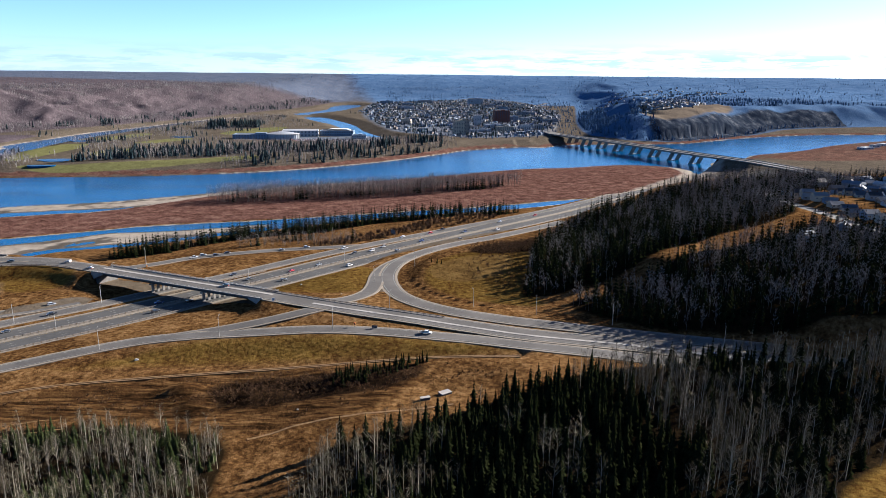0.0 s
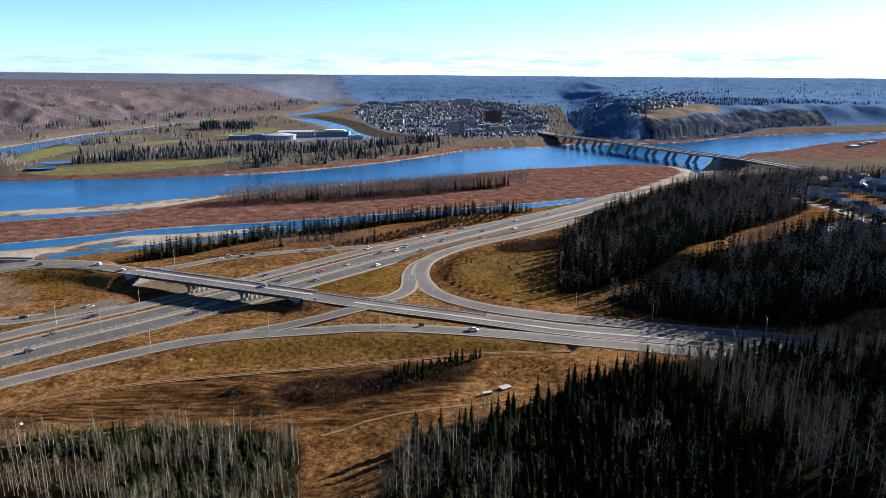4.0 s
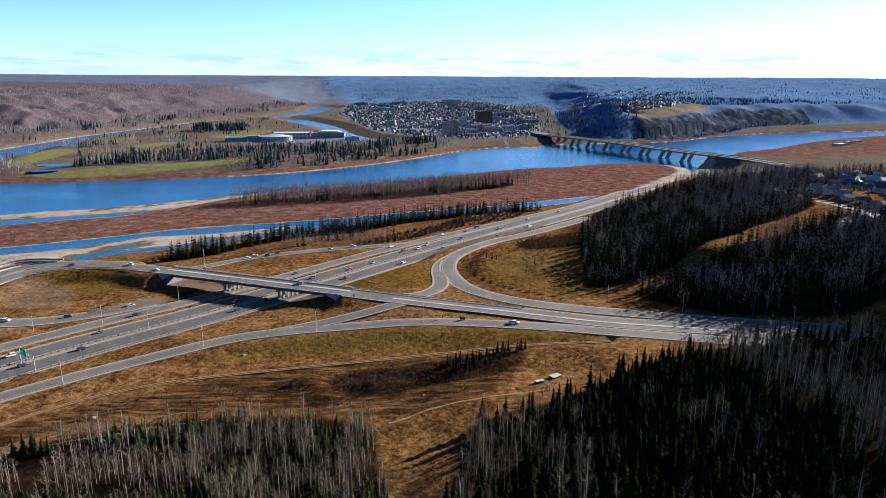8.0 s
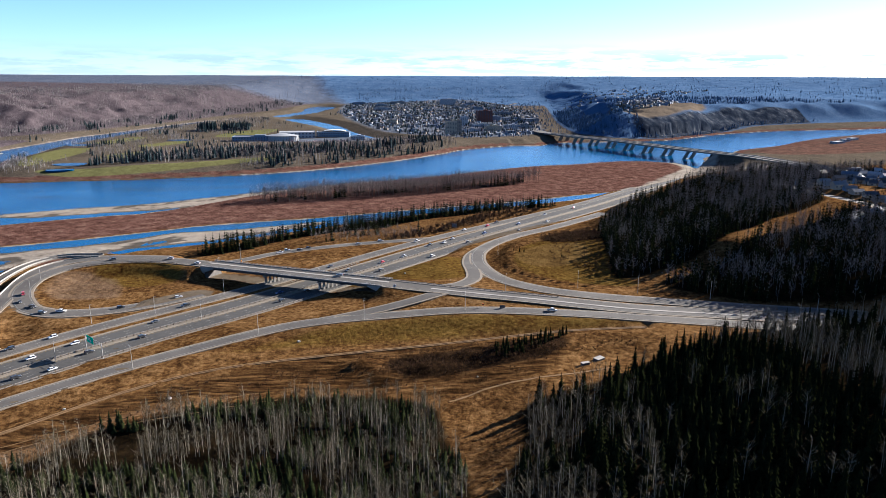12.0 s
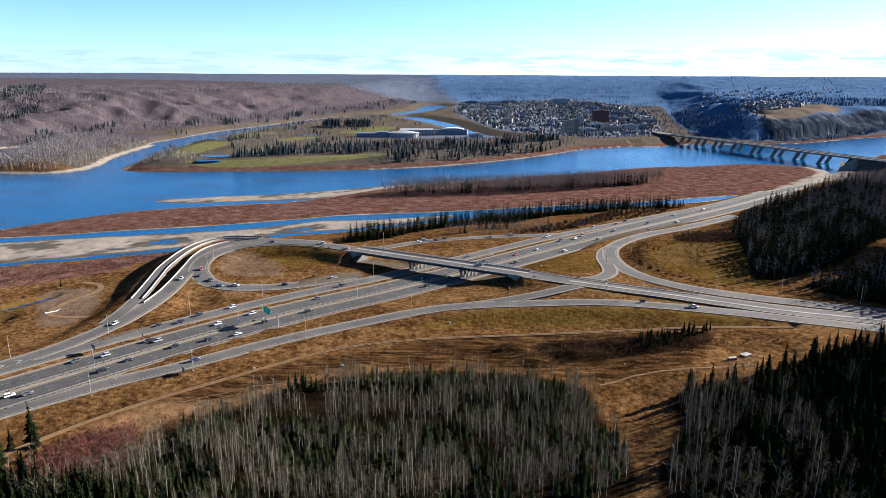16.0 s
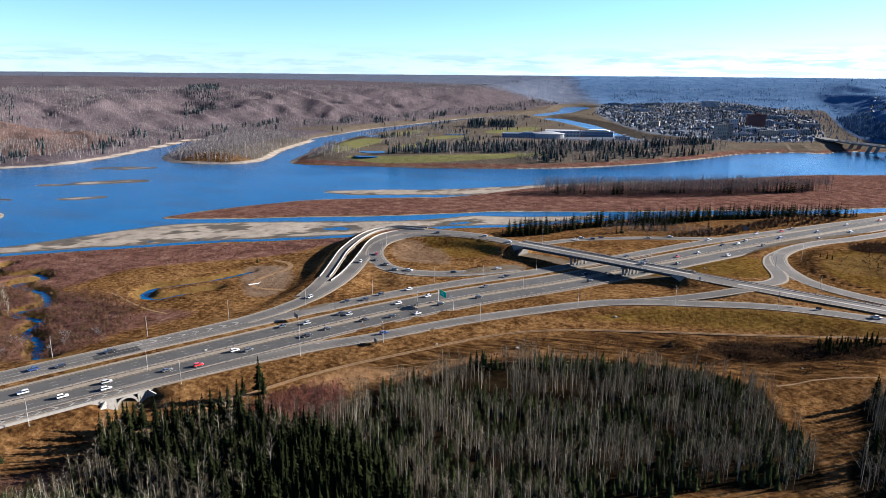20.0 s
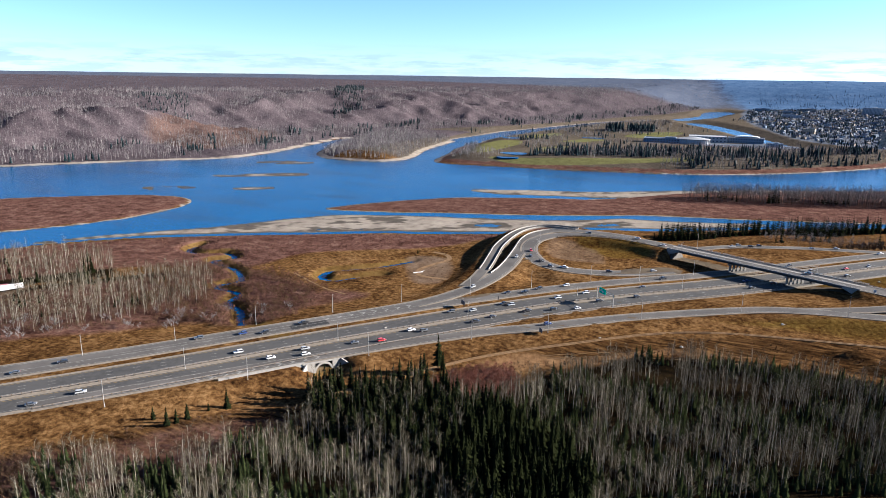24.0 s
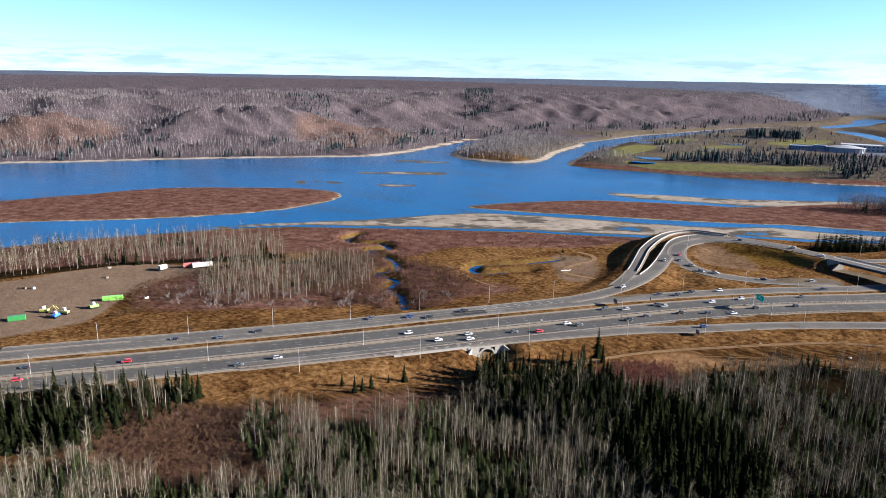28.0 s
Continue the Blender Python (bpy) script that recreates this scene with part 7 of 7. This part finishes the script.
# ---- town ----
WALLS = [mat("stucco_%s" % n, c, tuple(v * 1.15 for v in c), 0.3, 0.85) for n, c in (("cream", (0.208, 0.186, 0.150)), ("grey", (0.125, 0.132, 0.145)), ("white", (0.19, 0.205, 0.228)), ("tan", (0.135, 0.118, 0.100)), ("blue", (0.085, 0.118, 0.165)), ("brown", (0.072, 0.031, 0.026)))]
ROOFS = [mat("roof_%s" % n, c, tuple(v * 1.2 for v in c), 0.4, 0.8) for n, c in (("dark", (0.040, 0.044, 0.054)), ("brown", (0.062, 0.056, 0.055)), ("pale", (0.17, 0.178, 0.19)), ("slate", (0.060, 0.074, 0.098)))]
PANE = mat("window_glass", (0.03, 0.04, 0.055), (0.05, 0.06, 0.08), 2, 0.12, spec=0.6)


def block(name, x0, y0, turn, l, w, h, wall, roof, label, category="building", floors=None, cols=None, z0=None, group="", pent=True, wide=1.6):
    """A flat-roofed building with rows of windows on its four sides."""
    z = float(ground_z(x0, y0)) if z0 is None else z0
    ob = thing(name, x0, y0, z - 0.3, turn, label, category, group)
    part("wall", bevel_box(l, w, h, 0.12), wall, ob)
    box_part("parapet", [(0, w / 2 - 0.15, h, l, 0.4, 0.8), (0, -w / 2 + 0.15, h, l, 0.4, 0.8), (l / 2 - 0.15, 0, h, 0.4, w, 0.8), (-l / 2 + 0.15, 0, h, 0.4, w, 0.8)], wall, ob)
    box_part("roof", [(0, 0, h - 0.1, l - 0.5, w - 0.5, 0.25)], roof, ob)
    if pent:
        box_part("penthouse", [(l * 0.1, 0, h, l * 0.25, w * 0.4, 3.2)], wall, ob)
    fl = floors or max(1, int(h / 3.2))
    fh = h / fl
    rows = {"x": [], "y": []}
    cl = cols or max(2, int(l / 4.5))
    for f in range(fl):
        zz = f * fh + fh * 0.35
        for k in range(cl):
            px = -l / 2 + (k + 0.5) * l / cl
            for sgn in (-1, 1):
                rows["x"].append((px, sgn * (w / 2 + 0.02), zz, l / cl * 0.3 * wide, 0.12, fh * 0.45))
        cw = max(1, int(w / 4.5))
        for k in range(cw):
            py = -w / 2 + (k + 0.5) * w / cw
            for sgn in (-1, 1):
                rows["y"].append((sgn * (l / 2 + 0.02), py, zz, 0.12, w / cw * 0.3 * wide, fh * 0.45))
    for f in range(fl):
        n1, n2 = cl * 2, max(1, int(w / 4.5)) * 2
        tagged(box_part("window_strip", rows["x"][f * n1:(f + 1) * n1] + rows["y"][f * n2:(f + 1) * n2], PANE, ob), kind="stuff")
    return ob


block("apartment_tower", 167, 2045, 12, 46, 22, 34, WALLS[5], ROOFS[0], "dark red-brown high-rise block over the town", "apartment block", 11, 9)
block("apartment_tower", 36, 1612, 20, 30, 16, 31, WALLS[0], ROOFS[1], "cream concrete apartment tower with window rows", "apartment block", 10, 7)
block("apartment_tower", 50, 1618, 20, 12, 18, 33, WALLS[3], ROOFS[1], "tan stair tower joined to an apartment block", "apartment block", 10, 3)
block("apartment_tower", 90, 1880, 5, 20, 16, 27, WALLS[2], ROOFS[0], "white and blue mid-rise office tower", "office block", 8, 4)
block("office_block", 205, 2080, 0, 30, 22, 16, WALLS[4], ROOFS[2], "pale blue low office block beside a tower", "office block", 5)
block("office_block", 128, 1820, 8, 46, 20, 10, WALLS[2], ROOFS[2], "long white low block in the town centre", "office block", 3)
block("office_block", 150, 1720, 10, 42, 18, 12, WALLS[0], ROOFS[1], "cream three-storey block near the river road", "office block", 4)
block("office_block", 88, 1700, 10, 50, 14, 6, WALLS[2], ROOFS[2], "long low white commercial building", "office block", 2)
block("office_block", 205, 1760, 6, 26, 18, 13, WALLS[2], ROOFS[2], "white four-storey block near the bridge road", "office block", 4)
block("office_block", 245, 1800, -5, 22, 16, 12, WALLS[1], ROOFS[0], "grey mid-rise block near the hillside", "office block", 4)
block("hospital", 141, 3190, 0, 70, 30, 30, WALLS[2], ROOFS[2], "bright white large building far in the town", "office block", 8)
block("office_block", -268, 3250, 0, 60, 24, 13, WALLS[4], ROOFS[3], "long bluish row of far apartment blocks", "apartment block", 6)
block("office_block", -160, 3050, 3, 50, 20, 11, WALLS[4], ROOFS[3], "bluish grey apartment row in the far town", "apartment block", 5)
block("office_block", -90, 3350, 3, 64, 22, 13, WALLS[1], ROOFS[3], "grey far apartment blocks in a row", "apartment block", 5)
block("office_block", 285, 2420, -10, 60, 20, 11, WALLS[1], ROOFS[3], "dark grey long school building near the hill", "school", 4)
block("office_block", -55, 2230, 8, 16, 14, 12, WALLS[2], ROOFS[2], "small white block among houses", "office block", 4)

# leisure centre on the peninsula
block("leisure_centre", -395, 1458, 4, 92, 40, 9, WALLS[4], ROOFS[3], "low blue-grey sports hall with flat roofs", "sports hall", 2, 16)
block("leisure_centre", -318, 1535, 8, 78, 44, 13, WALLS[2], ROOFS[2], "white sports hall with a bright flat roof", "sports hall", 2, 10, pent=False)
block("leisure_centre", -240, 1560, 0, 74, 36, 11, WALLS[4], ROOFS[0], "dark glazed hall with a curved white roof", "sports hall", 2, 14, pent=False)
block("leisure_centre", -180, 1462, 5, 30, 24, 8, WALLS[2], ROOFS[3], "small pavilion with stepped pale roofs", "pavilion", 2, 6)
rot = thing("round_hall", -338, 1452, float(ground_z(-338, 1452)) - 0.3, 0, "round pale hall with a ribbed curved wall", "sports hall")
bm = bmesh.new()
bmesh.ops.create_cone(bm, cap_ends=True, segments=36, radius1=28, radius2=28, depth=11, matrix=Matrix.Translation((0, 0, 5.5)) @ Matrix.Diagonal((1.2, 0.8, 1, 1)))
part("wall", bm, WALLS[2], rot)
bm = bmesh.new()
bmesh.ops.create_cone(bm, cap_ends=True, segments=36, radius1=29.5, radius2=8, depth=4, matrix=Matrix.Translation((0, 0, 13)) @ Matrix.Diagonal((1.2, 0.8, 1, 1)))
part("roof", bm, ROOFS[2], rot)
for k in range(36):
    a = k * math.pi / 18
    box_part("wall_rib", [(math.cos(a) * 33.8, math.sin(a) * 22.6, 0, 0.7, 0.7, 11.2, math.degrees(a))], CONCRETE, rot)
arch = thing("curved_roof", -238, 1570, float(ground_z(-238, 1570)) + 10.5, 0, "white arched roof over the glazed hall", "roof")
bm = bmesh.new()
prev = None
for k in range(17):
    a = math.pi * k / 16
    row = [bm.verts.new((math.cos(a) * 26, yy, math.sin(a) * 3.6 + dz)) for yy in (-9, 9) for dz in (0, 0.8)]
    if prev:
        for i, j in ((0, 1), (1, 3), (3, 2), (2, 0)):
            bm.faces.new((prev[i], prev[j], row[j], row[i]))
    prev = row
part("shell", bm, SIGN_WHITE, arch)


# ---- houses ----
def house_arrays(l, w, h, rise):
    """Walls and gable roof. Materials 0 wall, 1 roof, 2 window."""
    e = 0.5
    V = [(-l / 2, -w / 2, 0), (l / 2, -w / 2, 0), (l / 2, w / 2, 0), (-l / 2, w / 2, 0), (-l / 2, -w / 2, h), (l / 2, -w / 2, h), (l / 2, w / 2, h), (-l / 2, w / 2, h), (-l / 2, 0, h + rise), (l / 2, 0, h + rise)]
    F = [(0, 1, 5, 0), (0, 5, 4, 0), (2, 3, 7, 2), (2, 7, 6, 2), (1, 2, 6, 1), (1, 6, 5, 1), (3, 0, 4, 3), (3, 4, 7, 3), (4, 7, 8, 4), (5, 9, 6, 5)]
    M = [0] * 10
    b = len(V)
    V += [(-l / 2 - e, -w / 2 - e, h - 0.25), (l / 2 + e, -w / 2 - e, h - 0.25), (l / 2 + e, 0, h + rise + 0.1), (-l / 2 - e, 0, h + rise + 0.1), (l / 2 + e, w / 2 + e, h - 0.25), (-l / 2 - e, w / 2 + e, h - 0.25)]
    F += [(b, b + 1, b + 2), (b, b + 2, b + 3), (b + 2, b + 4, b + 5), (b + 2, b + 5, b + 3)]
    M += [1] * 4
    return np.array(V, float), np.array([f[:3] for f in F]), np.array(M)


HOUSES = [house_arrays(*d) for d in ((14, 9, 5.5, 2.6), (12, 10, 3.2, 2.4), (16, 9, 5.8, 2.2), (11, 8, 6, 3))]


def settlement(name, outline, spacing, seed, label, limit=None, keep=0.8, trees=0.3, size=(0.8, 1.15)):
    px, py = scatter(None, spacing, seed, keep, pts=np.array(outline, float))
    rs = np.random.RandomState(seed)
    k = np.ones(len(px), bool) if limit is None else limit(px, py)
    px, py = px[k], py[k]
    wi = rs.choice(5, len(px), p=(0.1, 0.3, 0.12, 0.18, 0.3))
    for i in range(5):
        sel = wi == i
        if sel.any():
            plant(name, HOUSES, px[sel], py[sel], seed + i, *size, [WALLS[i], ROOFS[(0, 3, 2, 1, 3)[i]]], label, "houses")
    qx, qy = px + rs.uniform(-14, 14, len(px)), py + rs.uniform(-14, 14, len(px))
    t = rs.rand(len(px)) < trees * 2
    plant(name + "_trees", CONES + SPIKES, qx[t], qy[t], seed + 9, 0.5, 0.95, [FAR_TWIG, FAR_NEEDLES], "garden trees between the houses of the town", "trees")


settlement("town_houses", TOWN_IN, 19, 51, "rows of small town houses among bare trees", lambda a, b: ((np.abs(a - 167) > 30) | (np.abs(b - 2045) > 25)) & (wave(a, b, 260, 91) > -0.75), 0.55, 0.9, (0.5, 0.8))
settlement("plateau_houses", [(480, 1790), (560, 1760), (660, 1880), (780, 2100), (760, 2330), (640, 2180), (540, 1990)], 17, 52, "dense rows of houses on the plateau", None, 0.8, 0.2, (0.55, 0.8))
settlement("plateau_suburb", [(442, 2365), (638, 2246), (904, 2365), (1093, 2741), (1300, 3000), (802, 2960), (559, 2740)], 30, 53, "far suburb houses spread on the plateau", lambda a, b: wave(a, b, 300, 5) > 0.0, 0.6, 0.5, (0.55, 0.8))
settlement("far_suburb", [(673, 2957), (984, 2983), (1338, 3424), (1643, 4399), (1042, 3982)], 40, 54, "distant pale houses near the horizon", lambda a, b: (wave(a, b, 400, 6) > -0.1) & (b < 3500), 0.5, 0.1, (0.6, 0.9))
_rs = random.Random(77)
for i in range(26):
    x0, y0 = _rs.uniform(-220, 330), _rs.uniform(1640, 3350)
    if not bool(inside(np.array([x0]), np.array([y0]), TOWN_IN)[0]):
        continue
    block("town_block", x0, y0, _rs.uniform(-12, 22), _rs.uniform(22, 52), _rs.uniform(14, 22), _rs.choice((5, 7, 9, 12)), WALLS[_rs.choice((1, 2, 4, 4, 0))], ROOFS[_rs.choice((0, 2, 3, 3))], "low flat-roofed block among the town's houses", "building", group="low blocks in the town", pent=False)

far_wood("town_trees", TOWN_IN, 11, 59, 0.35, None, (0.35, 0.75))
far_wood("town_edge_trees", TOWN, 14, 60, 0.25, lambda a, b: ~inside(a, b, TOWN_IN) & (sdf(a, b, CW_SNYE) < -60), (0.35, 0.7), HAZE_WOODS, HAZE_FIRS)

# cars on the sports hall's park, too far off to be told apart
V, F = [], []
for i in range(150):
    row, col = divmod(i, 25)
    if _rs.random() < 0.25:
        continue
    x0, y0 = -318 + col * 5.2 + _rs.uniform(-0.6, 0.6), 1378 + row * 9 + (row // 2) * 5
    z0 = float(ground_z(x0, y0))
    v, f = boxes([(x0, y0, z0 + 0.3, 1.8, 4.4, 0.6, 4), (x0, y0 - 0.2, z0 + 0.9, 1.6, 2.4, 0.55, 4, 0.8)])
    F.append(f + 16 * len(V))
    V.append(v)
tagged(new("parked_cars", raw_mesh("parked_cars", np.concatenate(V), np.concatenate(F), [island_mat("far_car_paint", [(0.25, 0.26, 0.27), (0.03, 0.03, 0.035), (0.1, 0.1, 0.11), (0.12, 0.02, 0.02), (0.2, 0.21, 0.22)], 0.4, 0.3)])), "rows of parked cars beside the sports halls", "cars", kind="stuff")


# hill houses nearer the camera: each one a thing
def house(x0, y0, turn, seed, group="houses on the hill", label=None):
    rr = random.Random(seed)
    l, w, h, rise = rr.uniform(10, 13), rr.uniform(7.5, 9), rr.choice((3.2, 5.4)), rr.uniform(2, 2.8)
    wi, ri = rr.randrange(5), rr.choice((2, 2, 3, 0, 1))
    ob = thing("house", x0, y0, float(ground_z(x0, y0)) - 0.4, turn, label or "%s house with a %s gable roof" % (("cream", "grey", "white", "tan", "blue-grey")[wi], ("dark", "brown", "pale", "slate")[ri]), "house", group)
    V, F, M = house_arrays(l, w, h, rise)
    part("wall", raw_mesh("wall", V, F[:10], [WALLS[wi]]), None, ob)
    bm = bmesh.new()
    for sgn in (-1, 1):
        q = [bm.verts.new(p) for p in ((-l / 2 - 0.5, sgn * (w / 2 + 0.5), h - 0.25), (l / 2 + 0.5, sgn * (w / 2 + 0.5), h - 0.25), (l / 2 + 0.5, 0, h + rise + 0.1), (-l / 2 - 0.5, 0, h + rise + 0.1))]
        f = bm.faces.new(q)
    r = bmesh.ops.solidify(bm, geom=bm.faces[:], thickness=0.2)
    part("roof", bm, ROOFS[ri], ob)
    for sgn in (-1, 1):
        for k in range(3):
            box_part("window", [(-l / 3 + k * l / 3, sgn * (w / 2 + 0.02), h * 0.45, 1.6, 0.1, 1.2)], PANE, ob)
    box_part("door", [(l * 0.18, -w / 2 - 0.03, 0.3, 1.0, 0.1, 2.1)], ROOFS[1], ob)
    box_part("chimney", [(l * 0.25, w * 0.15, h + rise * 0.3, 0.8, 0.8, rise)], WALLS[5], ob)
    return ob


for i in range(45):
    row, col = divmod(i, 15)
    x0, y0, z0, a = along(EAST_ROAD, 12 + col * 17.5, (17, 62, 84)[row] + (i * 37 % 5))
    house(x0, y0, a + 90 + (i * 29 % 20) - 10, i)
for i, (x0, y0) in enumerate(((262, 470), (246, 452), (285, 478))):
    house(x0, y0, 20 + 15 * i, 100 + i)
settlement("hill_suburb", [(420, 780), (425, 600), (440, 480), (620, 560), (640, 800), (520, 900)], 24, 57, "houses and gardens on the wooded hill", None, 0.8, 0.6)
wood("hilltop_wood", [(335, 770), (420, 740), (560, 760), (720, 880), (640, 980), (540, 960), (440, 880)], 7.0, 58, 0.4, (0.35, 0.6), s_scale=(0.3, 0.6), lite=True, mats=MID_WOODS)

wood("garden_trees", [(318, 730), (350, 735), (430, 690), (425, 520), (400, 470), (330, 470), (322, 560), (330, 650)], 11, 73, 0.3, (0.4, 0.7), (0.3, 0.6), lite=True, margin=8, mats=MID_WOODS)
for px0, py0, ra, rb in ((-592, 1041, 24, 18), (-589, 999, 19, 13), (-723, 1375, 22, 20), (-560, 1480, 26, 12)):
    an = np.arange(28) * math.pi / 14
    rr0 = 1 + 0.12 * np.sin(an * 3 + px0)
    V = np.stack([px0 + np.cos(an) * ra * rr0, py0 + np.sin(an) * rb * rr0, np.full(28, float(ground_z(px0, py0)) + 0.5)], 1)
    me = bpy.data.meshes.new("pond")
    me.from_pydata([tuple(v) for v in np.concatenate([V, V - (0, 0, 2.5)])], [], [tuple(range(28))] + [(i, i + 28, (i + 1) % 28 + 28, (i + 1) % 28) for i in range(28)])
    me.materials.append(WATER)
    tagged(new("pond", me), "small pale pond among the fairways", "pond", kind="structure")

# works on the river flat
for i, (x0, y0, l, w, h) in enumerate(((850, 1390, 34, 16, 4), (890, 1425, 20, 12, 5), (930, 1460, 28, 14, 4))):
    block("treatment_works", x0, y0, 30, l, w, h, WALLS[2], ROOFS[2], "low white works building on the river flat", "works building", 1, group="works on the river flat", pent=False)
